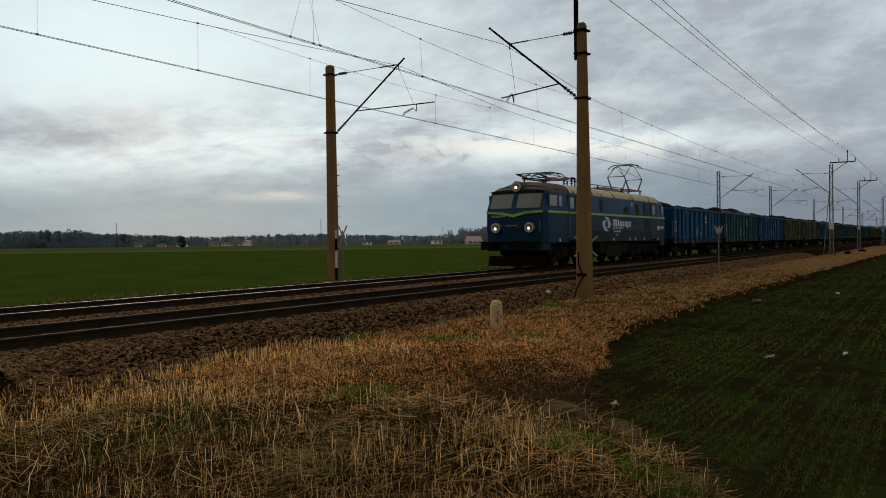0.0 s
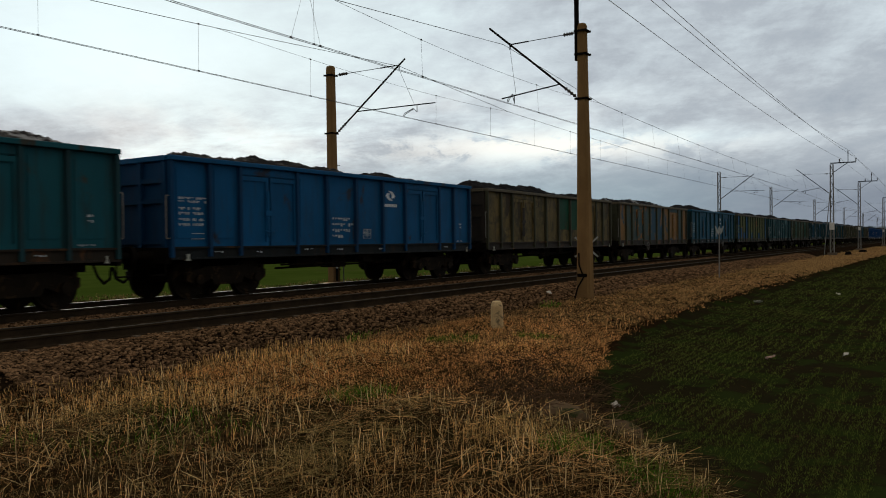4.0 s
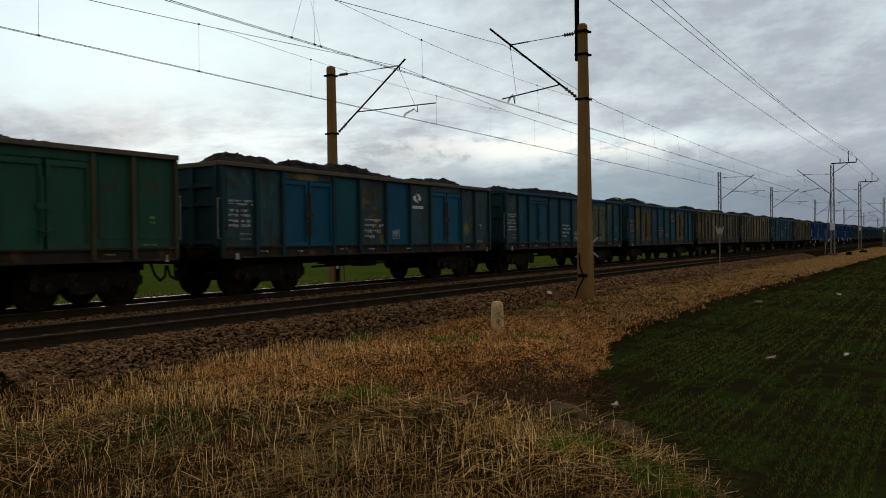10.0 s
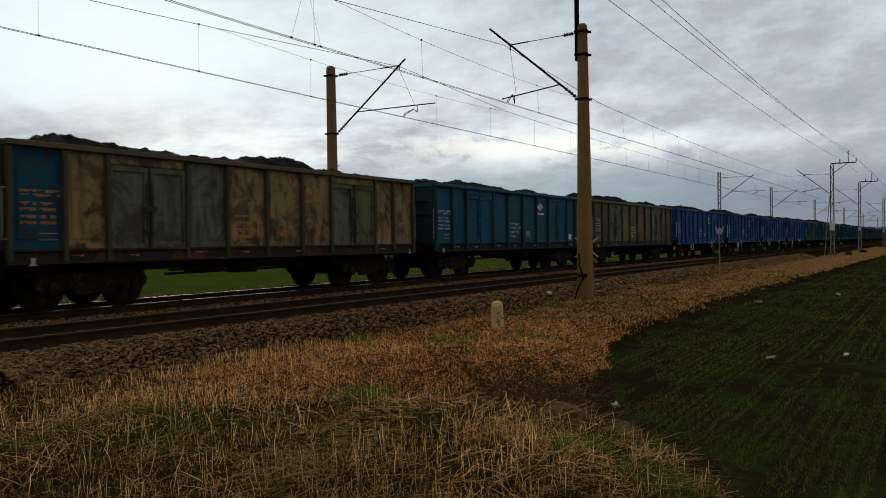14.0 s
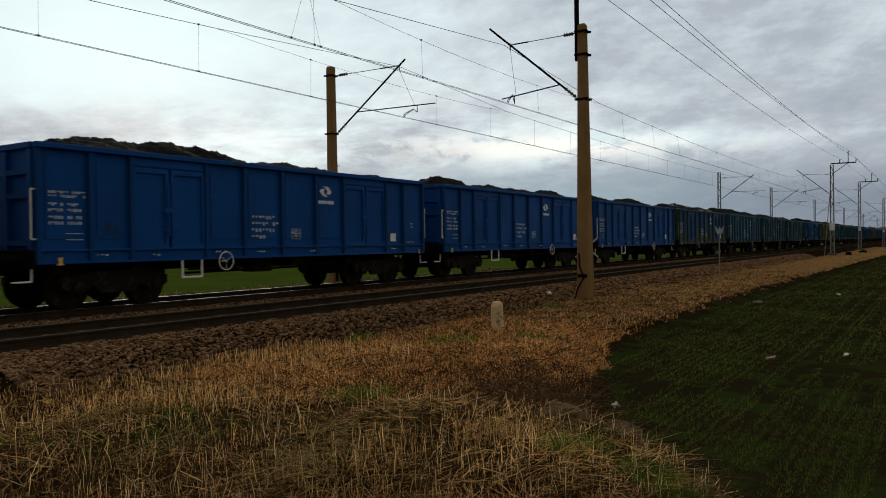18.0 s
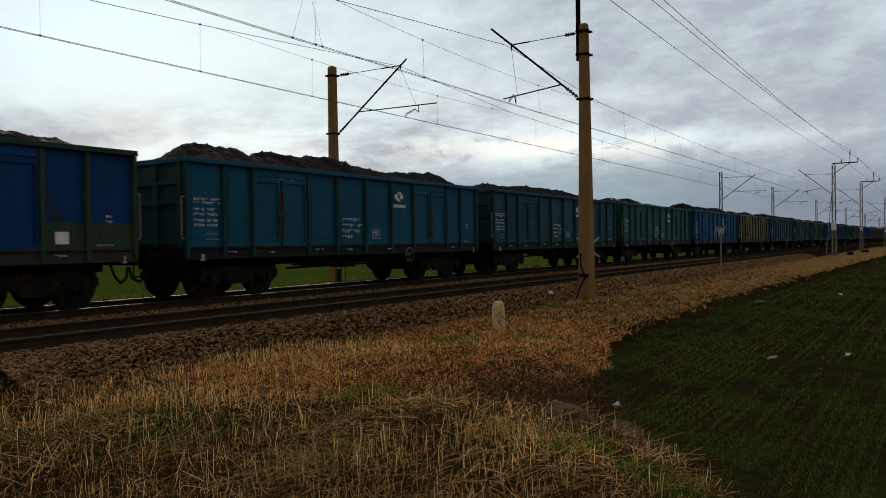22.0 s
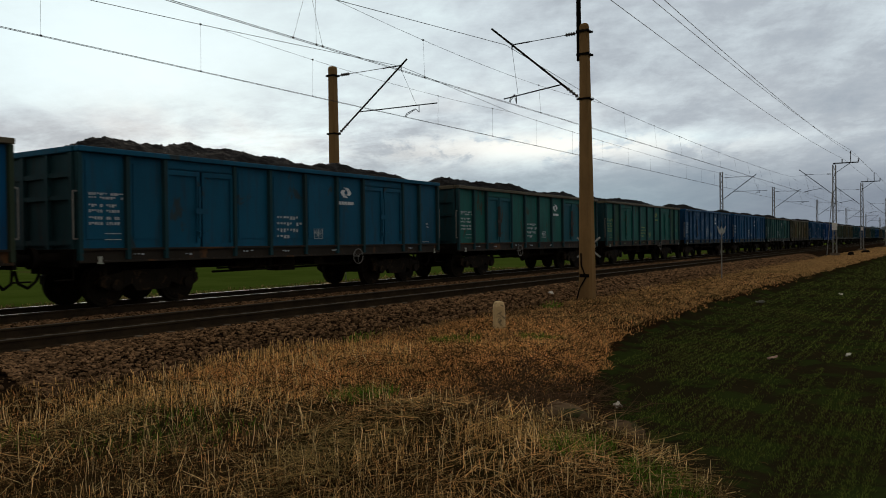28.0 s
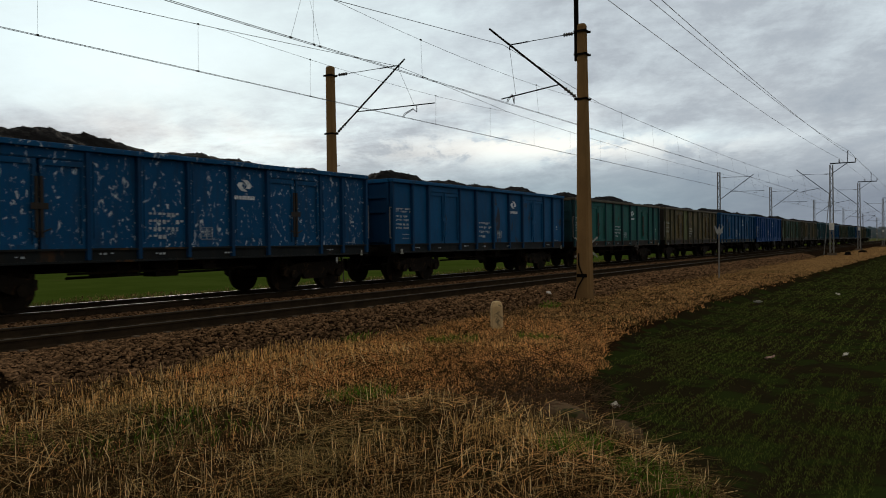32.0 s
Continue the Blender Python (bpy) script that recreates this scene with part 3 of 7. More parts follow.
def wire(name, pts, r, label, parent=None, mat=None):
    cu = bpy.data.curves.new(name, "CURVE")
    cu.dimensions, cu.bevel_depth, cu.bevel_resolution = "3D", r, 1
    sp = cu.splines.new("POLY")
    sp.points.add(len(pts) - 1)
    for q, c in zip(sp.points, pts):
        q.co = (*c, 1)
    cu.materials.append(mat or WIRE)
    ob = new(name, cu)
    if parent:
        ob.parent = parent
        return tagged(ob, label)
    return tagged(ob, label, "wire", "overhead wires")


def sag(a, b, drop, n=24):
    a, b = Vector(a), Vector(b)
    return [a.lerp(b, i / n) - Vector((0, 0, drop * 4 * (i / n) * (1 - i / n))) for i in range(n + 1)]


def messenger_z(q, span_m, top, clamp, drop):
    """Height of the messenger wire q metres past a support: it falls steeply to where the stitch wire is clamped, then hangs in a curve."""
    e = min(q, span_m - q)
    if e < 8.0:
        return top - (top - clamp) * e / 8.0
    k = (q - span_m / 2) / (span_m / 2 - 8.0)
    return clamp - drop * (1 - k * k)


def build_wires():
    # track, supports, heights of messenger, clamps, stitch and contact wire, side offsets of messenger and of contact wire at each support
    lines = ((NEAR, (-39.0, 21.12, 82.2, 112.0, 162.0, 212.0, 262.0, 322.0), 7.34, 6.69, 6.45, 5.545, -.30, (0, -.36, -.55, .1, -.3, .3, -.3, .3)),
             (FAR, (-38.5, 21.55, 80.4, 108.8, 150.6, 200.0, 253.0, 313.0), 7.33, 6.84, 6.65, 5.625, .0, (-.02, .02, -.02, .02, -.02, .02, -.02, .02)))
    for y, xs, top, clamp, low, contact, mo, off in lines:
        ct, ms, dr, st = [], [], [], []
        for k, (a, b) in enumerate(zip(xs, xs[1:])):
            long = b - a
            drop = .62 if k == 0 else .22 * (long / 61) ** 2

            def top_at(q):
                return Vector((a + q, y + mo, messenger_z(q, long, top, clamp, drop)))

            def stitch_at(e):
                return low + (clamp - low) * (e / 8.0) ** 2

            def low_at(q):
                return Vector((a + q, y + off[k] + (off[k + 1] - off[k]) * q / long, contact + .02 * math.sin(math.pi * q / long)))

            seg = [top_at(q) for q in sorted({8.0, long - 8.0, *np.linspace(0, long, 41)})]
            ms += seg if not ms else seg[1:]
            con = [low_at(q) for q in np.linspace(0, long, 25)]
            ct += con if not ct else con[1:]
            q = 2.3
            while q < long - 2:
                p0 = top_at(q)
                if min(q, long - q) < 8.0:
                    p0.z = stitch_at(min(q, long - q))
                dr.append((p0, low_at(q)))
                q += 4.1
            for flip in (0, 1):
                st.append([Vector((b - e if flip else a + e, y + mo, stitch_at(e))) for e in np.linspace(0, 8, 9)])
            if y == NEAR and k == 0:                   # slanting connector pair between messenger and contact wire
                t0 = top_at(51.2)
                dr += [(t0, low_at(50.8)), (t0 + Vector((.15, 0, 0)), low_at(51.7))]
        for dy in (-.035, .035):
            wire("contact_wire", [c + Vector((0, dy, 0)) for c in ct], .0062, "taut copper contact wire over the track")
        m = wire("messenger_wire", ms, .0075, "messenger wire hung in shallow curves over the track")
        for pts in st:
            wire("stitch_wire", pts, .0045, "", m)
        for p0, p1 in dr:
            wire("dropper", [p0, p1], .003, "", m)
            for c in (p1, p0):
                bm = bmesh.new()
                box(bm, c.x - .02, c.x + .02, c.y - .016, c.y + .016, c.z - .014, c.z + .024)
                part("wire_clip", bm, WIRE, m)
    zs = 8.33 + .36
    for dy, h in ((-.81, 0), (-1.5, .75), (-2.08, 0)):
        pts = []
        prev = None
        for x in (-39.0, 21.12, 82.2, 112.0, 162.0, 212.0, 262.0, 322.0):
            c = Vector((x, 8.68 + dy, zs + h if x > 30 else 8.08 + h * .4))
            if prev:
                seg = sag(prev, c, .35 * ((c.x - prev.x) / 61) ** 2)
                pts += seg if not pts else seg[1:]
            prev = c
        wire("feeder_wire", pts, .010, "bare grey feeder wire above the field side", None, WIRE_GREY)


build_wires()
# ---- train: paints ----
def paint(name, base, second, stain=None, amount=0.0, scale=1.3, st_scale=1.4, vary=0.25, rough=0.62, grime=0.45):
    m = material("paint_" + name, base, second, scale, rough, 0, 0.12, 55, stain, amount, st_scale, (1, 1, .55), vary=vary, spec=0.1)
    # run-down dirt and rust blooms over the paint
    nt = m.node_tree
    bs = nt.nodes["Principled BSDF"]
    old = bs.inputs["Base Color"].links[0].from_socket
    co = nt.nodes.new("ShaderNodeTexCoord")
    mp = nt.nodes.new("ShaderNodeMapping")
    mp.inputs["Scale"].default_value = (5.0, 5.0, .7)
    nt.links.new(co.outputs["Object"], mp.inputs[0])
    oi = nt.nodes.new("ShaderNodeObjectInfo")
    nt.links.new(calc(nt, "MULTIPLY", oi.outputs["Random"], 40.0), mp.inputs["Location"])
    run = span(nt, noise_at(nt, mp.outputs[0], 1.0, 6, 0.65, 0.3), 0.46, 0.72)
    col = blend(nt, calc(nt, "MULTIPLY", run, grime), old, (0.026, 0.021, 0.016))
    mp2 = nt.nodes.new("ShaderNodeMapping")
    nt.links.new(co.outputs["Object"], mp2.inputs[0])
    nt.links.new(calc(nt, "MULTIPLY", oi.outputs["Random"], 23.0), mp2.inputs["Location"])
    spots = span(nt, noise_at(nt, mp2.outputs[0], 3.2, 7, 0.7, 0.5), 0.68 - grime * .06, 0.76)
    col = blend(nt, calc(nt, "MULTIPLY", spots, min(1, grime * 1.3)), col, (0.085, 0.042, 0.018))
    if grime > .7:                                 # old patched paint: dark blotches and bleached flakes
        blot = span(nt, noise_at(nt, mp2.outputs[0], 1.5, 7, 0.68, 0.8), 0.47, 0.60)
        col = blend(nt, calc(nt, "MULTIPLY", blot, .7), col, (0.034, 0.031, 0.020))
        fl = span(nt, noise_at(nt, mp2.outputs[0], 6.5, 5, 0.7, 0.4), 0.64, 0.68)
        col = blend(nt, calc(nt, "MULTIPLY", fl, .6), col, (0.26, 0.22, 0.15))
    nt.links.new(col, bs.inputs["Base Color"])
    return m


BLUE = paint("bright_blue", (0.001, 0.062, 0.250), (0.001, 0.042, 0.172), (0.012, 0.03, 0.07), .12, .8, grime=0.12)
BLUE2 = paint("mid_blue", (0.003, 0.086, 0.228), (0.003, 0.062, 0.164), (0.03, 0.035, 0.05), .15, grime=0.3)
BLUE_CHIP = paint("chipped_blue", (0.003, 0.072, 0.195), (0.003, 0.054, 0.145), (0.52, 0.60, 0.66), .22, 1.3, 11.0, grime=0.35)
TEAL = paint("teal", (0.009, 0.088, 0.118), (0.007, 0.064, 0.092), (0.045, 0.045, 0.036), .18)
TEAL_BLUE = paint("teal_blue", (0.006, 0.086, 0.165), (0.005, 0.064, 0.122), (0.03, 0.045, 0.05), .15, grime=0.4)
TEAL_DIRT = paint("dirty_teal_blue", (0.006, 0.066, 0.115), (0.006, 0.048, 0.080), (0.035, 0.034, 0.028), .22, grime=0.55)
TEAL_DARK = paint("dark_teal", (0.007, 0.064, 0.082), (0.006, 0.048, 0.064), (0.03, 0.034, 0.03), .2)
GREY_TEAL = paint("grey_teal", (0.026, 0.115, 0.135), (0.020, 0.086, 0.104), (0.05, 0.052, 0.045), .25)
GREEN = paint("dull_green", (0.020, 0.082, 0.056), (0.017, 0.062, 0.046), (0.05, 0.045, 0.03), .22)
GREEN_TEAL = paint("green_teal", (0.012, 0.112, 0.102), (0.010, 0.086, 0.082), (0.05, 0.045, 0.03), .2)
OLIVE = paint("yellow_olive", (0.145, 0.155, 0.055), (0.070, 0.105, 0.045), (0.04, 0.06, 0.03), .28, grime=0.65)
BROWN = paint("dirty_brown", (0.150, 0.112, 0.042), (0.070, 0.068, 0.030), (0.040, 0.03, 0.018), .34, 1.3, 1.9, .3, grime=.8)
TAN = paint("faded_tan", (0.28, 0.210, 0.090), (0.17, 0.150, 0.070), (0.055, 0.036, 0.018), .34, 1.3, 2.2, .25, grime=.8)
TAN_GREEN = paint("grey_green", (0.125, 0.145, 0.092), (0.09, 0.105, 0.07), (0.06, 0.05, 0.03), .2, grime=0.75)
PATCHY = paint("blue_with_orange_patches", (0.026, 0.075, 0.095), (0.100, 0.092, 0.040), (0.25, 0.112, 0.032), .36, 1.6, .9, .1, grime=0.55)
PATCHY_TAN = paint("teal_with_tan_patches", (0.022, 0.075, 0.105), (0.04, 0.07, 0.075), (0.17, 0.14, 0.06), .30, 1.0, .8, .1, grime=0.75)
BLUE_DUSTY = paint("dusty_blue", (0.001, 0.040, 0.165), (0.001, 0.030, 0.115), (0.012, 0.03, 0.04), .2, .8, grime=0.35)
BLUE_GREEN = paint("blue_over_green_dirt", (0.003, 0.055, 0.23), (0.008, 0.05, 0.15), (0.040, 0.068, 0.028), .3, .9, .7, .1, grime=0.25)
RED = paint("red_patched_brown", (0.085, 0.08, 0.05), (0.06, 0.06, 0.04), (0.17, 0.030, 0.014), .40, 1.3, 1.1, .1, grime=.6)
SILL_RUST = paint("rusty_sill", (0.030, 0.024, 0.018), (0.018, 0.015, 0.012), (0.11, 0.05, 0.02), .30, 2.0, 1.3)
SILL_DARK = paint("sooty_sill", (0.012, 0.016, 0.018), (0.009, 0.010, 0.010), (0.06, 0.032, 0.014), .22, 2.0, 1.1)
ORANGE = paint("orange_patched", (0.24, 0.125, 0.040), (0.10, 0.085, 0.042), (0.020, 0.070, 0.110), .34, 1.4, 1.1, .1, grime=.5)
BLUE_ORANGE = paint("blue_with_orange_blotches", (0.012, 0.066, 0.125), (0.035, 0.075, 0.090), (0.24, 0.125, 0.04), .34, 1.4, 1.0, .1, grime=.5)
GREEN_LOW = paint("green_stained", (0.030, 0.062, 0.036), (0.020, 0.045, 0.030), (0.05, 0.07, 0.06), .25, 1.8, 2.0, .1, grime=.5)
GREEN_BAND = paint("fresh_green_band", (0.006, 0.066, 0.036), (0.010, 0.050, 0.030), (0.05, 0.045, 0.022), .2, grime=.4)
YELLOW_FRAME = paint("dull_yellow_frame", (0.26, 0.17, 0.05), (0.14, 0.09, 0.03), None, 0, grime=.4)
# Tan of old rims, lightened for the sky's highlight along the top edge.
RIM_SKYLIT = paint("skylit_tan_rim", (0.115, 0.100, 0.070), (0.07, 0.062, 0.046), None, 0, grime=.35)
POST_GREEN = paint("green_post", (0.034, 0.055, 0.034), (0.026, 0.04, 0.026), None, 0, grime=.5)
TEAL_FRAME = paint("teal_door_frame", (0.016, 0.055, 0.050), (0.02, 0.04, 0.035), None, 0, grime=.5)
# Darker than the plates: the posts' relief shade is put into these paints.
POST_BLUE = paint("shaded_blue_post", (0.003, 0.046, 0.13), (0.003, 0.036, 0.10), None, 0, grime=.3)
POST_NAVY = paint("shaded_navy_post", (0.002, 0.046, 0.165), (0.002, 0.036, 0.13), None, 0, grime=.12)
POST_TEAL = paint("shaded_dark_teal_post", (0.013, 0.052, 0.066), (0.010, 0.04, 0.05), None, 0, grime=.5)
POST_DRAB = paint("drab_post", (0.062, 0.066, 0.042), (0.042, 0.046, 0.032), None, 0, grime=.6)
COAL_DUST = paint("dusty_black", (0.030, 0.028, 0.026), (0.05, 0.04, 0.032), None, 0)

# per wagon: side, accents by bay, doors, sill, lettering
POSTS = (-6.36, -5.30, -4.38, -2.43, -1.27, 0.0, 1.27, 2.43, 4.38, 5.30, 6.36)
BAYS = ((-6.36, -5.30), (-5.30, -4.38), (-2.43, -1.27), (-1.27, 0), (0, 1.27), (1.27, 2.43), (4.38, 5.30), (5.30, 6.36))
DOORS = ((-4.38, -3.41), (-3.41, -2.43), (2.43, 3.41), (3.41, 4.38))
WAGONS = [
    (BLUE2, {}, None, BLUE2, 1), (TEAL, {}, None, SILL_RUST, 1), (BLUE2, {}, None, BLUE2, 1), (BROWN, {4: GREEN}, None, SILL_RUST, 0),
    (PATCHY, {0: ORANGE, 1: PATCHY, 2: PATCHY, 3: BLUE_ORANGE, 4: BLUE_ORANGE, 5: ORANGE, 7: ORANGE}, (PATCHY, PATCHY, ORANGE, ORANGE), SILL_RUST, 0), (TEAL_BLUE, {}, None, TEAL, 1), (OLIVE, {0: BLUE2, 3: BLUE2, 11: BLUE2}, None, BROWN, 2),
    (GREY_TEAL, {}, None, SILL_RUST, 1), (GREEN, {}, None, SILL_RUST, 2), (PATCHY_TAN, {2: TEAL, 4: TEAL_BLUE}, TEAL_BLUE, SILL_RUST, 1),
    (TEAL_DIRT, {0: PATCHY_TAN, 4: PATCHY_TAN, 5: TAN_GREEN, 6: PATCHY_TAN}, (TEAL_DIRT, TEAL_DIRT, TAN_GREEN, TAN_GREEN), SILL_RUST, 1), (TEAL_DIRT, {1: BROWN}, BROWN, COAL_DUST, 3),
    (BROWN, {2: TAN}, (RED, RED, TAN_GREEN, TAN_GREEN), BROWN, 3), (TAN, {0: TEAL_DIRT, 2: TAN_GREEN}, TAN_GREEN, TAN, 3), (TEAL_BLUE, {}, None, TEAL_BLUE, 1),
    (BROWN, {2: OLIVE, 5: OLIVE}, TAN_GREEN, SILL_RUST, 0), (BLUE, {}, None, BLUE, 1), (BLUE, {}, None, BLUE, 1), (BLUE, {}, None, BLUE, 1),
    (BLUE, {}, None, BLUE, 1), (BLUE_GREEN, {}, BLUE_DUSTY, COAL_DUST, 1), (TEAL_BLUE, {}, None, TEAL, 1), (TEAL_DIRT, {}, None, TEAL_DARK, 1),
    (TEAL, {}, None, TEAL_DARK, 1), (BLUE2, {}, None, BLUE2, 1), (OLIVE, {0: TAN, 7: BLUE2, 2: TAN}, OLIVE, BROWN, 2),
    (TEAL_BLUE, {}, None, SILL_RUST, 1), (GREEN_TEAL, {}, TEAL, SILL_RUST, 1), (GREEN_TEAL, {1: GREEN, 6: GREEN}, None, SILL_RUST, 2),
    (BLUE_CHIP, {}, None, BLUE2, 1), (BLUE2, {}, None, BLUE2, 1), (GREEN_TEAL, {}, None, SILL_RUST, 1), (BROWN, {2: OLIVE}, None, SILL_RUST, 0),
    (BLUE2, {}, None, BLUE2, 1), (BLUE, {}, None, BLUE, 1), (GREEN, {}, None, SILL_RUST, 2), (BROWN, {3: TEAL}, None, SILL_RUST, 0),
    (TEAL, {}, None, TEAL, 1), (BLUE2, {}, None, BLUE2, 1), (GREEN, {}, None, SILL_RUST, 1), (TEAL_DARK, {}, None, TEAL_DARK, 1),
    (BLUE2, {}, None, BLUE2, 1), (BROWN, {}, None, SILL_RUST, 0), (TEAL, {}, None, TEAL, 1)]
WORDS = {BLUE: "bright blue", BLUE2: "blue", BLUE_CHIP: "chipped blue", TEAL: "teal", TEAL_BLUE: "teal-blue", TEAL_DARK: "dark teal", TEAL_DIRT: "dirty teal-blue",
         GREY_TEAL: "grey-teal", ORANGE: "orange-patched", GREEN: "dull green", GREEN_TEAL: "green-teal", OLIVE: "yellow-olive", BROWN: "dirty brown", TAN: "faded tan",
         PATCHY: "orange-patched blue", PATCHY_TAN: "tan-patched teal", BLUE_GREEN: "blue and green"}
POST_OF = {BLUE: POST_NAVY, TEAL_DIRT: POST_TEAL, BLUE2: POST_BLUE, BLUE_CHIP: POST_BLUE, BLUE_GREEN: GREEN_LOW, TEAL: POST_TEAL, TEAL_BLUE: POST_TEAL,
           TEAL_DARK: POST_TEAL, GREY_TEAL: POST_TEAL, GREEN_TEAL: POST_TEAL, PATCHY_TAN: POST_TEAL, PATCHY: POST_DRAB, OLIVE: POST_GREEN}
# plates in two tones, the lower one below the waist: wagon: {bay: (upper, lower)}
SPLIT = {20: {k: (BLUE_DUSTY, GREEN_LOW) for k in range(8)}, 3: {4: (GREEN_BAND, BROWN), 5: (GREEN_BAND, BROWN)}, 12: {0: (BROWN, TEAL_FRAME), 7: (BROWN, BLUE2)},
         6: {k: (OLIVE, BLUE2) for k in (2, 5, 8)}}
HAND_WHEEL = {0: -1.95, 4: -1.95, 17: -1.95, 20: -1.95, 27: -1.9, 5: 2.05, 10: 1.95, 16: 2.0, 18: 2.05, 19: 2.05, 21: 2.05, 22: 2.05, 23: 2.05,
              25: 2.05, 26: 2.05, 28: 2.05, 31: 2.05, 34: 2.05, 38: -1.95}
FROSTED = (1, 4, 11, 20, 23, 25)
EVEN = (6,)                                   # wagons with evenly spaced posts and no side doors
FITTED = (16, 17, 18, 19)                     # newer wagons with white steps and grips


# ---- train: wagon meshes, shared by all wagons ----
def wagon_meshes():
    M = {}
    # pressed side plate of unit width, scaled by bay through separate meshes
    for i, (a, b) in enumerate(BAYS):
        bm = bmesh.new()
        box(bm, a + .03, b - .03, -1.405, -1.375, 1.22, 3.15)
        vs = box(bm, a + .16, b - .16, -1.418, -1.404, 1.42, 2.98)
        M["plate", i] = to_mesh("side_plate", bm, BLUE)
        for nm, z0, z1 in (("hi", 1.752, 3.15), ("lo", 1.22, 1.748)):
            bm = bmesh.new()
            box(bm, a + .03, b - .03, -1.405, -1.375, z0, z1)
            M["plate_" + nm, i] = to_mesh("side_plate", bm, BLUE)
    for i in range(12):                            # evenly spaced bays of the wagons without doors
        a, b = -6.36 + 1.06 * i, -6.36 + 1.06 * (i + 1)
        for nm, z0, z1 in (("hi", 1.752, 3.15), ("lo", 1.22, 1.748)):
            bm = bmesh.new()
            box(bm, a + .03, b - .03, -1.405, -1.375, z0, z1)
            M["even_" + nm, i] = to_mesh("side_plate", bm, BLUE)
        bm = bmesh.new()
        box(bm, a + .06, b - .06, -1.420, -1.404, 1.735, 1.765)
        M["even_seam", i] = to_mesh("seam", bm, BLUE)
    bm = bmesh.new()
    box(bm, -5.17, -4.37, -1.425, -1.404, 1.28, 2.16)
    M["hatch"] = to_mesh("hatch", bm, BLUE)
    bm = bmesh.new()
    for q in ((-5.23, -5.15, 1.25, 2.24), (-4.39, -4.31, 1.25, 2.24), (-5.15, -4.39, 2.16, 2.24), (-5.15, -4.39, 1.25, 1.30)):
        box(bm, q[0], q[1], -1.45, -1.405, q[2], q[3])
    M["hatch_frame"] = to_mesh("hatch_frame", bm, BLUE)
    for i, (a, b) in enumerate(DOORS):
        bm = bmesh.new()
        box(bm, a + .03, b - .03, -1.41, -1.38, 1.20, 2.93)
        M["door", i] = to_mesh("door_leaf", bm, BLUE)
        bm = bmesh.new()
        for q in ((a + .035, a + .12, 1.2, 2.93), (b - .12, b - .035, 1.2, 2.93), (a + .12, b - .12, 2.82, 2.93), (a + .12, b - .12, 1.2, 1.32)):
            box(bm, q[0], q[1], -1.45, -1.409, q[2], q[3])
        bmesh.ops.remove_doubles(bm, verts=bm.verts[:], dist=.0005)
        M["door_frame", i] = to_mesh("door_frame", bm, BLUE)
        bm = bmesh.new()
        x = b - .05 if i % 2 == 0 else a + .05
        box(bm, x - .03, x + .03, -1.475, -1.449, 1.45, 2.6)
        box(bm, x - .12, x + .12, -1.485, -1.474, 1.98, 2.1)
        rod(bm, (x, -1.49, 1.55), (x + (.16 if i % 2 else -.16), -1.49, 1.62), .014, None, 5)
        M["latch", i] = to_mesh("latch", bm, STEEL_DARK)
    for i, a in enumerate(POSTS):
        bm = bmesh.new()
        w = .055
        vs = [(a - w, -1.40), (a - w * .75, -1.50), (a + w * .75, -1.50), (a + w, -1.40)]
        lo = [bm.verts.new((x, y, 1.0)) for x, y in vs]
        hi = [bm.verts.new((x, y, 3.13)) for x, y in vs]
        for k in range(4):
            bm.faces.new((lo[k], lo[(k + 1) % 4], hi[(k + 1) % 4], hi[k]))
        bm.faces.new(lo), bm.faces.new(hi)
        M["post", i] = to_mesh("side_post", bm, BLUE)
    for i in range(13):
        bm = bmesh.new()
        a = -6.36 + 1.06 * i
        vs = [(a - .055, -1.40), (a - .042, -1.49), (a + .042, -1.49), (a + .055, -1.40)]
        lo = [bm.verts.new((x, y, 1.0)) for x, y in vs]
        hi = [bm.verts.new((x, y, 3.13)) for x, y in vs]
        for k in range(4):
            bm.faces.new((lo[k], lo[(k + 1) % 4], hi[(k + 1) % 4], hi[k]))
        bm.faces.new(lo), bm.faces.new(hi)
        M["even_post", i] = to_mesh("side_post", bm, BLUE)
    bm = bmesh.new()
    for s in (-1, 1):
        box(bm, -6.42, 6.42, s * 1.36 if s > 0 else -1.53, 1.53 if s > 0 else -1.36, 3.14, 3.25)
        box(bm, s * 6.32 if s > 0 else -6.46, 6.46 if s > 0 else -6.32, -1.36, 1.36, 3.13, 3.25)
    M["rim"] = to_mesh("top_rim", bevelled(bm, .012), BLUE)
    for k, (a, b) in enumerate(((-4.36, -2.45), (2.45, 4.36))):
        bm = bmesh.new()
        box(bm, a, b, -1.44, -1.37, 2.94, 3.15)
        box(bm, a + .05, b - .05, -1.462, -1.439, 2.96, 3.0)
        M["lintel", k] = to_mesh("door_lintel", bm, BLUE)
    bm = bmesh.new()
    box(bm, -6.40, 6.40, -1.43, -1.36, .95, 1.235)
    M["sill"] = to_mesh("side_sill", bm, BLUE)
    for k, z in ((0, 1.19), (1, .945)):
        bm = bmesh.new()
        box(bm, -6.40, 6.40, -1.49, -1.429, z, z + .04)
        M["flange", k] = to_mesh("flange", bm, BLUE)
    bm = bmesh.new()                                       # far side, floor
    box(bm, -6.38, 6.38, 1.375, 1.41, .95, 3.15)
    for a in POSTS:
        box(bm, a - .05, a + .05, 1.409, 1.475, 1.0, 3.12)
    box(bm, -6.38, 6.38, -1.37, 1.37, 1.12, 1.2)
    M["tub"] = to_mesh("tub", bm, BLUE)
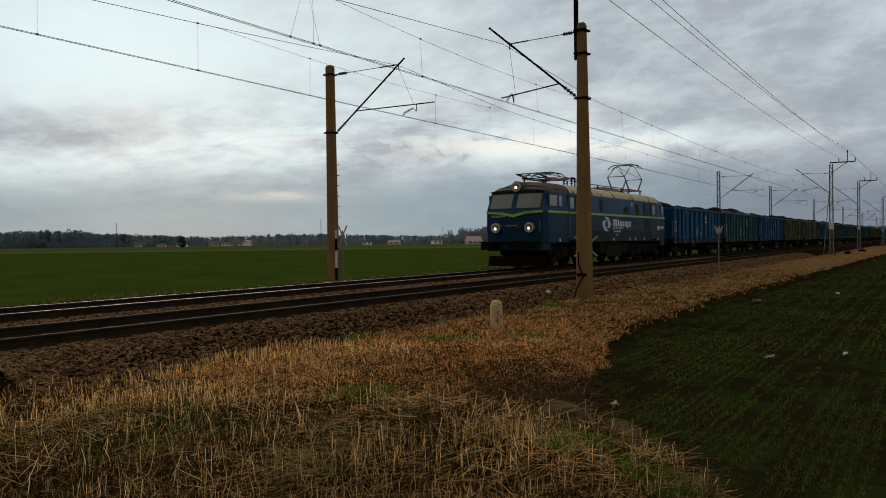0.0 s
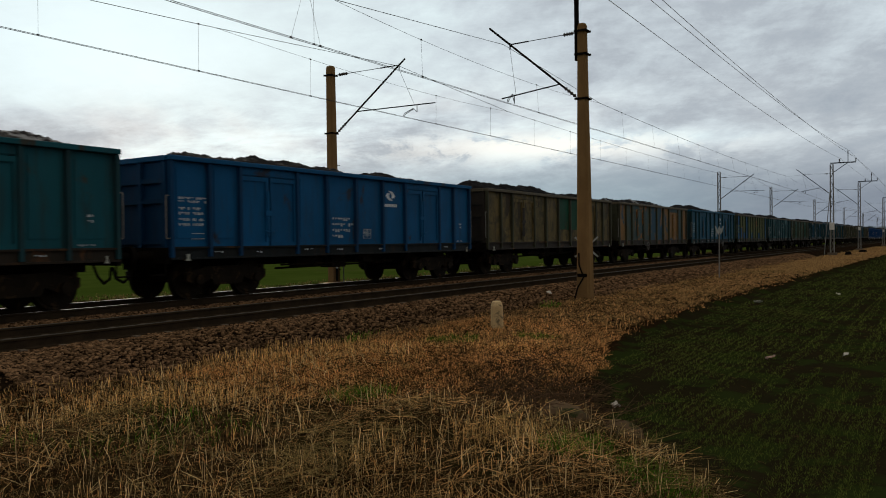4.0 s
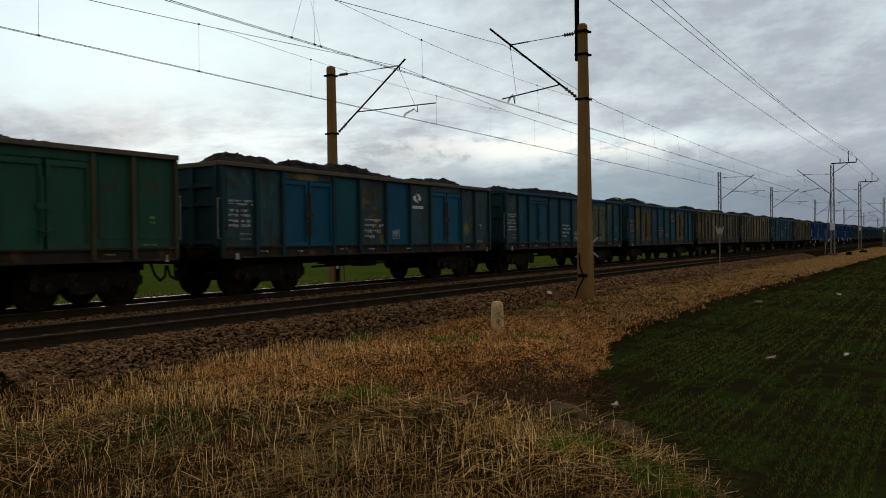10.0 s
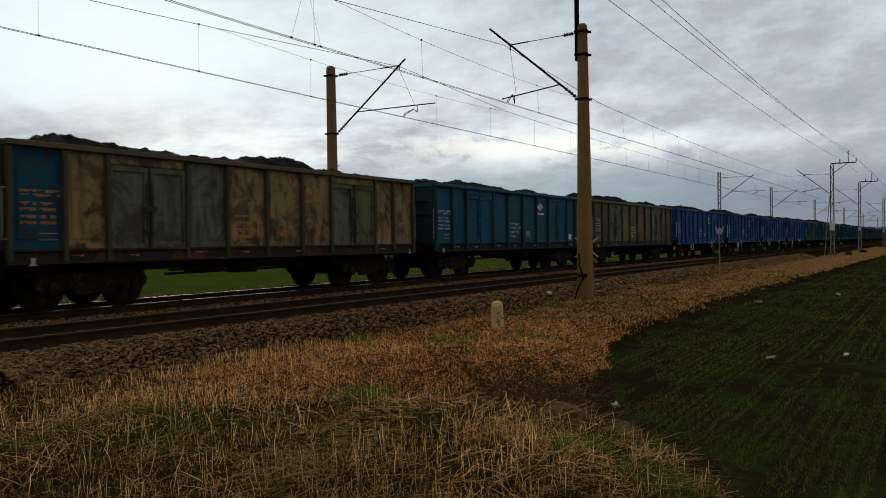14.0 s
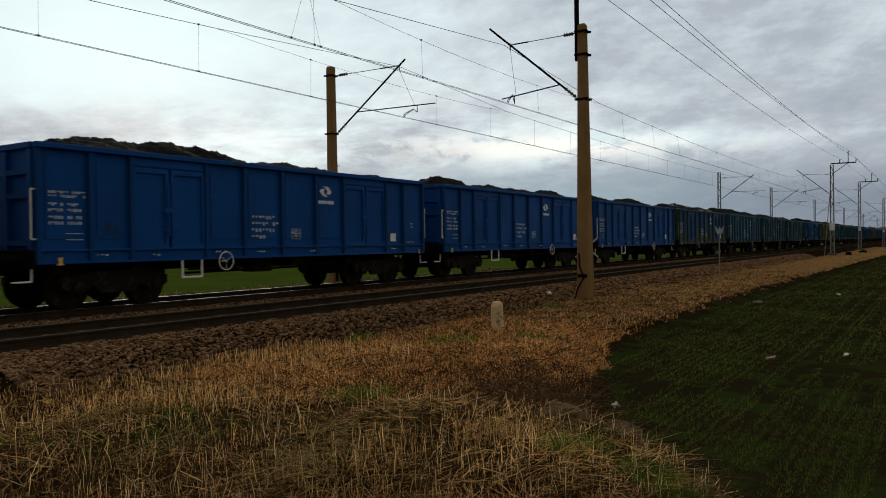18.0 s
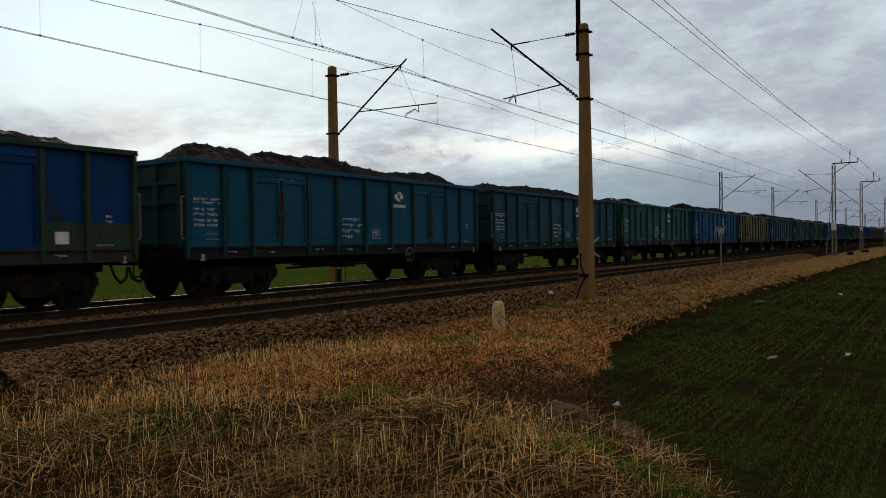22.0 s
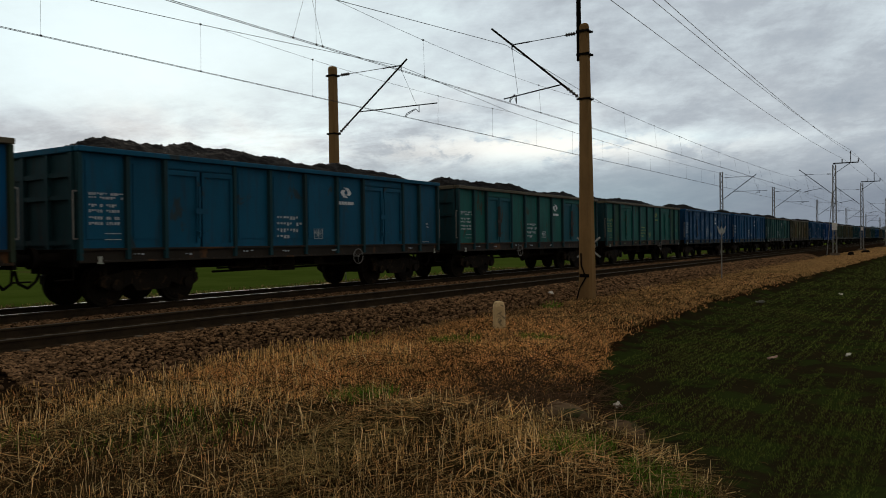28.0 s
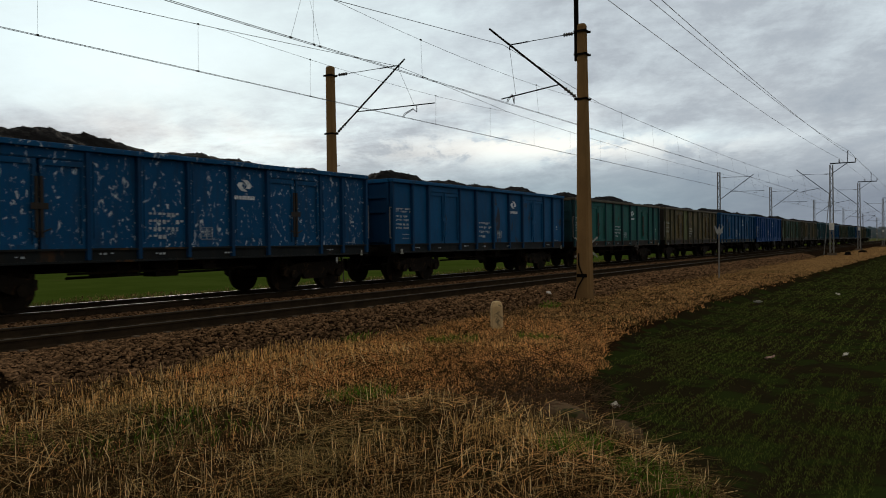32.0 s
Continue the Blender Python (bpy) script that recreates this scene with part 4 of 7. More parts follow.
    for s, nm in ((-1, "front"), (1, "rear")):
        bm = bmesh.new()
        x = 6.37 * s
        box(bm, min(x, x - .04 * s), max(x, x - .04 * s), -1.372, 1.372, .95, 3.15)
        M["end", nm] = to_mesh("end_wall", bm, BLUE)
        for k, z in enumerate((1.35, 2.25, 2.7)):
            bm = bmesh.new()
            box(bm, min(x, x + .07 * s), max(x, x + .07 * s), -1.33, 1.33, z - .05, z + .05)
            M["end_rib", nm, k] = to_mesh("end_rib", bm, BLUE)
        for k, y in enumerate((-1.3, -.45, .45, 1.3)):
            bm = bmesh.new()
            box(bm, min(x, x + .085 * s), max(x, x + .085 * s), y - .06, y + .06, .98, 3.12)
            M["end_post", nm, k] = to_mesh("end_post", bm, BLUE)
        bm = bmesh.new()
        box(bm, min(x, x + .1 * s), max(x, x + .1 * s), -1.42, 1.42, .86, 1.22)
        M["headstock", nm] = to_mesh("headstock", bevelled(bm, .01), STEEL_DARK)
        bm = bmesh.new()                                   # corner grip
        xx = x + .12 * s
        tube(bm, [(x, -1.44, 2.36), (xx, -1.44, 2.36), (xx, -1.44, 1.42), (x, -1.44, 1.42)], .016)
        M["grip", nm] = to_mesh("hand_grip", bm, GALV)
        bm = bmesh.new()
        tube(bm, [(x + .05 * s, -1.3, 1.02), (x + .05 * s, -1.3, .62), (x + .42 * s, -1.3, .62)], .018)
        M["shunter", nm] = to_mesh("shunter_step", bm, GALV)
        for k, y in enumerate((-.875, .875)):
            bm = bmesh.new()
            x0 = 6.47 * s
            rod(bm, (x0, y, 1.05), (x0 + .32 * s, y, 1.05), .10, None, 12)
            rod(bm, (x0 + .28 * s, y, 1.05), (x0 + .52 * s, y, 1.05), .08, None, 12)
            rod(bm, (x0 + .50 * s, y, 1.05), (x0 + .55 * s, y, 1.05), .21, .20, 18)
            M["buffer", nm, k] = to_mesh("buffer", bm, STEEL_DARK)
        bm = bmesh.new()
        tube(bm, [(6.47 * s, 0, 1.02), (6.75 * s, 0, 1.04), (6.9 * s, 0, .98), (7.0 * s, 0, .92)], .045)
        M["hook", nm] = to_mesh("coupling_hook", bm, STEEL_DARK)
        bm = bmesh.new()
        tube(bm, [(6.47 * s, -.35, .95), (6.62 * s, -.35, .6), (6.78 * s, -.32, .45), (6.95 * s, -.28, .55), (7.0 * s, -.25, .8)], .03)
        M["coupler", nm] = to_mesh("brake_hose", bm, STEEL_DARK)
    bm = bmesh.new()
    box(bm, -6.4, 6.4, -.25, .25, .72, 1.12)
    M["underframe"] = to_mesh("underframe", bm, STEEL_DARK)
    for s in (-1, 1):
        bm = bmesh.new()
        a = [bm.verts.new((x, s * .62, z)) for x, z in ((-3.0, .98), (-1.6, .72), (1.6, .72), (3.0, .98))]
        b = [bm.verts.new((v.co.x, v.co.y + s * .07, v.co.z)) for v in a]
        bm.faces.new(a), bm.faces.new(b[::-1])
        for k in range(4):
            bm.faces.new((a[k], b[k], b[(k + 1) % 4], a[(k + 1) % 4]))
        M["truss", s] = to_mesh("truss", bm, STEEL_DARK)
    bm = bmesh.new()
    rod(bm, (-1.9, -.75, .78), (-.9, -.75, .78), .17, None, 14)
    M["tank"] = to_mesh("air_tank", bm, BOGIE)
    bm = bmesh.new()
    tube(bm, [(-2.6, -1.0, .72), (2.4, -1.0, .72)], .025)
    tube(bm, [(-2.4, -.6, .62), (2.8, -.6, .66)], .03)
    box(bm, -.5, .1, -.95, -.5, .58, .95)
    box(bm, .6, 1.0, -1.2, -.9, .72, .95)
    M["brake"] = to_mesh("brake_gear", bm, BOGIE)
    # bogie: side frames with spring groups; wheel sets turn on their own
    bm = bmesh.new()
    for s in (-1, 1):
        y0, y1 = (s * 1.02, s * 1.14)
        y0, y1 = min(y0, y1), max(y0, y1)
        pro = [(-1.22, .64), (-1.22, .46), (-1.08, .38), (-.74, .38), (-.5, .48), (-.4, .32), (.4, .32), (.5, .48), (.74, .38), (1.08, .38), (1.22, .46), (1.22, .64), (.6, .76), (-.6, .76)]
        a = [bm.verts.new((x, y0, z)) for x, z in pro]
        b = [bm.verts.new((x, y1, z)) for x, z in pro]
        bm.faces.new(a), bm.faces.new(b[::-1])
        for k in range(len(pro)):
            bm.faces.new((a[k], b[k], b[(k + 1) % len(pro)], a[(k + 1) % len(pro)]))
        for x in (-.9, .9):
            rod(bm, (x, s * 1.12, .46), (x, s * 1.23, .46), .12, None, 12)
        for x in (-1.12, -.68, .68, 1.12):
            rod(bm, (x, s * 1.08, .5), (x, s * 1.08, .76), .075, None, 8)
    box(bm, -.2, .2, -1.0, 1.0, .46, .72)
    M["bogie"] = to_mesh("bogie_frame", bm, BOGIE)
    bm = bmesh.new()
    for s in (-1, 1):
        rod(bm, (0, s * .68, 0), (0, s * .815, 0), .46, None, 28)
        rod(bm, (0, s * .815, 0), (0, s * .83, 0), .40, .38, 28)
        rod(bm, (0, s * .66, 0), (0, s * .68, 0), .49, None, 28)
        rod(bm, (0, s * .83, 0), (0, s * .90, 0), .11, None, 12)
        for k in range(3):
            a = k * 2.094
            rod(bm, (.25 * math.cos(a), s * .826, .25 * math.sin(a)), (.25 * math.cos(a), s * .84, .25 * math.sin(a)), .03, None, 6)
    rod(bm, (0, -.9, 0), (0, .9, 0), .085, None, 10)
    M["wheelset"] = to_mesh("wheelset", bm, BOGIE)
    # hand wheel, steps, marks
    bm = bmesh.new()
    pts = [(.21 * math.cos(a), -1.56, .90 + .21 * math.sin(a)) for a in np.linspace(0, 2 * math.pi, 21)]
    tube(bm, pts, .012)
    for a in (.5, 2.6, 4.7):
        rod(bm, (0, -1.56, .90), (.21 * math.cos(a), -1.56, .90 + .21 * math.sin(a)), .007, None, 5)
    rod(bm, (0, -1.40, .90), (0, -1.58, .90), .025, None, 6)
    M["handwheel"] = to_mesh("handwheel", bm, GALV)
    bm = bmesh.new()
    tube(bm, [(-3.12, -1.46, .97), (-3.12, -1.46, .56), (-2.58, -1.46, .56), (-2.58, -1.46, .97)], .026)
    M["step"] = to_mesh("step", bm, GALV)
    bm = bmesh.new()
    tube(bm, [(-1.75, -1.42, .97), (-1.75, -1.42, .66), (-1.25, -1.42, .66), (-1.25, -1.42, .97)], .018)
    M["step_small"] = to_mesh("step", bm, STEEL_DARK)
    for k, (a, b) in enumerate(((-6.05, -5.88), (6.02, 6.14))):
        bm = bmesh.new()
        vs = [bm.verts.new(c) for c in ((a + .04, -1.508, 1.07), (b - .04, -1.508, 1.07), (b - .05, -1.508, .97), (b - .01, -1.508, .92), (a + .01, -1.508, .92), (a + .05, -1.508, .97))]
        f = bm.faces.new(vs)
        r = bmesh.ops.extrude_face_region(bm, geom=[f])
        bmesh.ops.translate(bm, vec=(0, .02, 0), verts=[g for g in r["geom"] if isinstance(g, bmesh.types.BMVert)])
        M["jack_mark", k] = to_mesh("jacking_mark", bm, YELLOW)

    rng = random.Random(5)

    def bars(items, y=-1.424):
        bm = bmesh.new()
        for x0, x1, z0, z1 in items:
            box(bm, x0, x1, y, y + .008, z0, z1)
        return bm

    def row(x, z, h, n, w, gap=.35):
        out = []
        for k in range(n):
            ww = w * rng.uniform(.55, 1.0)
            if rng.random() > .1:
                out.append((x, x + ww, z, z + h))
                if rng.random() < .6:
                    out[-1] = (x, x + ww, z + h * rng.choice((0, .45)), z + h)
            x += w * (1 + gap)
        return out
    M["text_a"] = to_mesh("lettering", bars([q for z in (2.30, 2.22) for q in row(-6.14, z, .05, 13, .052, .15)] +
                                            [q for z in (2.06, 1.95, 1.81, 1.70) for x in (-6.14, -5.76) for q in row(x, z, .06, 5, .05, .2)] +
                                            [(-5.80, -5.44, 1.52, 1.535), (-5.80, -5.44, 1.40, 1.415)]), LETTER)
    M["text_b"] = to_mesh("lettering", bars(row(-1.0, 1.90, .085, 7, .085) + row(-1.0, 1.74, .09, 8, .085) + row(-1.0, 1.58, .09, 7, .085) + row(-1.0, 1.42, .085, 4, .085), -1.428), LETTER)
    grid = []
    for z in (1.40, 1.47, 1.54, 1.61, 1.66):
        grid.append((.36, .70, z, z + .012))
    for x in (.36, .53, .688):
        grid.append((x, x + .012, 1.40, 1.67))
    M["text_c"] = to_mesh("lettering", bars(grid + row(.38, 1.49, .035, 3, .07) + row(.38, 1.56, .035, 3, .07), -1.428), LETTER)
    M["text_d"] = to_mesh("lettering", bars(row(5.72, 1.85, .05, 2, .06) + row(5.72, 1.74, .05, 2, .06) + row(5.5, 1.27, .035, 6, .05)), LETTER)
    M["text_sill"] = to_mesh("lettering", bars(row(-5.2, 1.08, .035, 4, .07) + row(-4.0, 1.06, .04, 3, .08) + row(-2.2, 1.10, .04, 4, .06) +
                                               row(-.9, 1.08, .04, 3, .07) + row(1.0, 1.07, .035, 4, .06) + row(4.6, 1.08, .035, 3, .07), -1.496), LETTER)
    bm = bmesh.new()
    box(bm, 4.65, 4.92, -1.426, -1.418, 1.32, 1.56)
    M["plate_mark"] = to_mesh("label_plate", bm, WHITE_PAINT)
    # emblem: two interlocked swooshes and a name bar, as plain shapes
    def swoosh(bm, cx, cz, s, y, flip, t=.008):
        blade = ((-1.0, .03), (-.70, .30), (-.12, .30), (-.34, .0), (-.10, -.30), (.40, -.60), (-.40, -.56), (-.74, -.28))
        vs = [bm.verts.new((cx + flip * px * s, y, cz + flip * pz * s)) for px, pz in blade]
        f = bm.faces.new(vs)
        r = bmesh.ops.extrude_face_region(bm, geom=[f])
        bmesh.ops.translate(bm, vec=(0, t, 0), verts=[g for g in r["geom"] if isinstance(g, bmesh.types.BMVert)])
    M["swoosh"] = swoosh
    bm = bmesh.new()
    swoosh(bm, 1.70, 2.70, .24, -1.43, 1)
    swoosh(bm, 1.70, 2.70, .24, -1.43, -1)
    for k in range(8):
        box(bm, 1.36 + .086 * k, 1.36 + .086 * k + (.062 if k % 3 else .07), -1.43, -1.422, 2.36, 2.45)
    M["emblem"] = to_mesh("emblem", bm, LETTER)
    # coal heaps
    for k in range(6):
        rng2 = np.random.RandomState(40 + k)
        nx, ny = 190, 34
        xs, ys = np.linspace(-6.3, 6.3, nx), np.linspace(-1.36, 1.36, ny)
        gx, gy = np.meshgrid(xs, ys, indexing="ij")
        z = np.full(gx.shape, 3.0)
        env = smooth(6.3 - np.abs(gx), 0, 1.3) * (1 - (np.abs(gy) / 1.5) ** 2.2)
        peaks = sorted(rng2.uniform(-5.2, 5.2, 5 + k % 3))
        heap = np.zeros_like(gx)
        for pk in peaks:
            heap = np.maximum(heap, rng2.uniform(.10, .40) * np.exp(-((gx - pk) / rng2.uniform(.9, 2.0)) ** 2 - ((gy - rng2.uniform(-.3, .3)) / .95) ** 2))
        lump = np.array([[noise.noise(Vector((a * 1.3, b * 1.3, k * 7.0))) * .09 + noise.noise(Vector((a * 4.5, b * 4.5, k))) * .05 + noise.noise(Vector((a * 11, b * 11, k))) * .035 for b in ys] for a in xs])
        z = z + env * (.34 + heap * .8) + lump * (.5 + env) + rng2.uniform(-.012, .012, gx.shape)
        i, j = np.meshgrid(np.arange(nx - 1), np.arange(ny - 1), indexing="ij")
        a = (i * ny + j).ravel()
        me = fast_mesh("coal_load", np.stack([gx, gy, z], -1).reshape(-1, 3), np.stack([a, a + ny, a + ny + 1, a + 1], -1), 4)
        me.materials.append(COAL)
        M["coal", k] = me
    return M


WM = wagon_meshes()
SPIN = {}                      # wheel sets by their place in the bogie


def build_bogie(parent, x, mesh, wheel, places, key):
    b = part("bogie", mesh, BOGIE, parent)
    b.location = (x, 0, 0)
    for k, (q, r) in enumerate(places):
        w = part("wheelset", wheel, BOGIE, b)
        w.location = (q, 0, r)
        SPIN.setdefault((key, k, q, r), []).append(w)


def build_wagon(i):
    side, accents, doors, sill, letters = WAGONS[i]
    w = thing("freight_wagon", pose(60 + 14.04 * i, FAR, 0), WORDS[side] + " steel open freight wagon heaped with black coal", "freight wagon", "coal train wagons")
    sill = {TAN: SILL_RUST, BROWN: SILL_RUST, BLUE2: SILL_DARK, TEAL: SILL_DARK, TEAL_BLUE: SILL_DARK, TEAL_DARK: SILL_DARK}.get(sill, sill)
    ink = (LETTER_OLD, LETTER_DIM, LETTER_GREEN, LETTER_RUST)[letters]
    split = SPLIT.get(i, {})
    posts = POST_OF.get(side, POST_DRAB)
    if i in EVEN:
        for k in range(12):
            hi, lo = split.get(k, (accents.get(k, side),) * 2)
            part("side_plate", WM["even_hi", k], hi, w)
            part("side_plate", WM["even_lo", k], lo, w)
            if hi is lo and hi is side:
                part("seam", WM["even_seam", k], side, w)
        for k in range(13):
            part("side_post", WM["even_post", k], posts, w)
        h = part("hatch", WM["hatch"], BLUE2, w, "blue hatch in the wagon side")
        part("hatch_frame", WM["hatch_frame"], YELLOW_FRAME, h, "dull yellow frame")
    else:
        for k in range(len(BAYS)):
            if k in split:
                part("side_plate", WM["plate_hi", k], split[k][0], w)
                part("side_plate", WM["plate_lo", k], split[k][1], w)
            else:
                part("side_plate", WM["plate", k], accents.get(k, side), w)
        for k in range(4):
            hue = doors[k] if isinstance(doors, tuple) else doors or side
            d = part("door", WM["door", k], hue, w)
            part("door_frame", WM["door_frame", k], TEAL_FRAME if hue is RED else hue, d)
            part("latch", WM["latch", k], COAL_DUST if hue is RED or i not in FITTED and i % 2 else hue, d)
        for k in range(len(POSTS)):
            part("side_post", WM["post", k], posts, w)
    part("top_rim", WM["rim"], RIM_SKYLIT if side in (BROWN, TAN, OLIVE, PATCHY, PATCHY_TAN, GREEN, GREEN_TEAL, GREY_TEAL) else TEAL_FRAME if side is BLUE_GREEN else side, w)
    for k in (0, 1):
        if i not in EVEN:
            part("door_lintel", WM["lintel", k], side, w)
        part("jacking_mark", WM["jack_mark", k], YELLOW if i in FITTED else LETTER_OLD, w)
    ss = part("side_sill", WM["sill"], sill, w)
    for k in (0, 1):
        part("flange", WM["flange", k], sill, ss)
    part("tub", WM["tub"], side, w)
    for e in ("front", "rear"):
        hue = side if i in FITTED else POST_OF.get(side, COAL_DUST)
        wall = part("end_wall", WM["end", e], hue, w)
        for k in range(3):
            part("end_rib", WM["end_rib", e, k], hue, wall)
        for k in range(4):
            part("end_post", WM["end_post", e, k], hue, wall)
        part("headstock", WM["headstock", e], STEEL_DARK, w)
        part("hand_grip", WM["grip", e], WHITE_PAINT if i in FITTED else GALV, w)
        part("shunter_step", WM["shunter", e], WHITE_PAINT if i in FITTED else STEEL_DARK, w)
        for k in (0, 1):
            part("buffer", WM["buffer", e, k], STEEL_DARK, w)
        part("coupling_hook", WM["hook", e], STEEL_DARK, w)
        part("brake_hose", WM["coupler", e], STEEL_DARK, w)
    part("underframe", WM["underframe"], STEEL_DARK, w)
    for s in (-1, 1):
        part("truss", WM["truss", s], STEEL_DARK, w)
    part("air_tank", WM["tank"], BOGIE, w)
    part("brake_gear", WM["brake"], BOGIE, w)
    if i in FITTED:
        part("step", WM["step"], WHITE_PAINT, w, "white-painted tubular step")
    else:
        part("step", WM["step_small"], STEEL_DARK, w)
    if i in HAND_WHEEL:
        part("handwheel", WM["handwheel"], WHITE_PAINT if i in FITTED else GALV, w).location.x = HAND_WHEEL[i]
    for nm in ("text_a", "text_b", "text_c", "text_d", "text_sill"):
        if (letters or nm in ("text_a", "text_b")) and i not in (3, 4):
            tagged(part("lettering", WM[nm], ink, w), kind="stuff")
    if letters or i == 11:
        tagged(part("emblem", WM["emblem"], LETTER_RUST if i in (6, 8, 10, 25) else LETTER if letters == 1 else ink, w), kind="stuff")
    if i in FITTED or i in (20, 14):
        part("label_plate", WM["plate_mark"], WHITE_PAINT, w)
    heap = part("coal_load", WM["coal", (i * 5 + 2) % 6], COAL_FROST if i in FROSTED else COAL, w, "black coal with frost on its top" if i in FROSTED else "heaped black coal")
    heap.location.z = (0, .04, .02, .05)[i % 4] + (.14 if i in (1, 20, 21, 24, 26) else .05 if i == 22 else -.06 if i == 23 else 0)
    for x in (-4.5, 4.5):
        build_bogie(w, x, WM["bogie"], WM["wheelset"], ((-.9, .46), (.9, .46)), "wagon")
    return w


WAGON_OBS = [build_wagon(i) for i in range(len(WAGONS))]


# ---- train: electric locomotive ----
L_BLUE = material("paint_loco_blue", (0.004, 0.052, 0.145), (0.003, 0.042, 0.118), 1.0, 0.5, 0, 0.08, 40, (0.02, 0.03, 0.04), .15, 1.2, (1, 1, .5), spec=0.15)
L_BLUE_DARK = material("paint_loco_dark_blue", (0.003, 0.034, 0.080), (0.003, 0.026, 0.060), 1.2, 0.55, 0, 0.08, 40, (0.02, 0.022, 0.022), .2, 1.5, spec=0.15)
L_VENT = material("paint_loco_brown_vent", (0.055, 0.045, 0.024), (0.04, 0.034, 0.02), 1.5, 0.7, 0, 0.1, 40, spec=0.1)
L_GREY = material("paint_loco_grey", (0.009, 0.020, 0.028), (0.008, 0.014, 0.018), 1.5, 0.65, 0, 0.1, 40, (0.04, 0.03, 0.022), .2, 2, spec=0.15)
L_CREAM = material("paint_loco_cream", (0.52, 0.46, 0.32), (0.42, 0.36, 0.24), 1.2, 0.65, 0, 0.15, 30, (0.10, 0.065, 0.035), .22, 1.6, spec=0.15)
L_BROWN = material("paint_loco_sooty_roof", (0.085, 0.062, 0.042), (0.055, 0.042, 0.030), 1.5, 0.7, 0, 0.15, 30, (0.04, 0.03, 0.022), .25, 2.0, spec=0.15)
L_GREEN = material("paint_loco_green_line", (0.36, 0.52, 0.13), (0.30, 0.44, 0.10), 3, 0.55, 0, 0.0, spec=0.15)
# Opaque panes: sky mirrored in or seen through them is put into the tint.
L_GLASS = glass_material("sky_tinted_glass", (0.115, 0.135, 0.14))
L_RUBBER = material("window_rubber", (0.012, 0.012, 0.013), None, 4, 0.7, 0, 0.0)
L_PANTO = material("pantograph_red_brown", (0.13, 0.013, 0.015), (0.04, 0.010, 0.011), 3, 0.5, 0, 0.0)
L_BRIGHT = material("polished_light_rim", (0.55, 0.52, 0.47), (0.4, 0.38, 0.34), 5, 0.3, 0.6, 0.0)
L_GLOW = lit_material("headlight_glow", (1.0, 0.78, 0.5), 1.6)


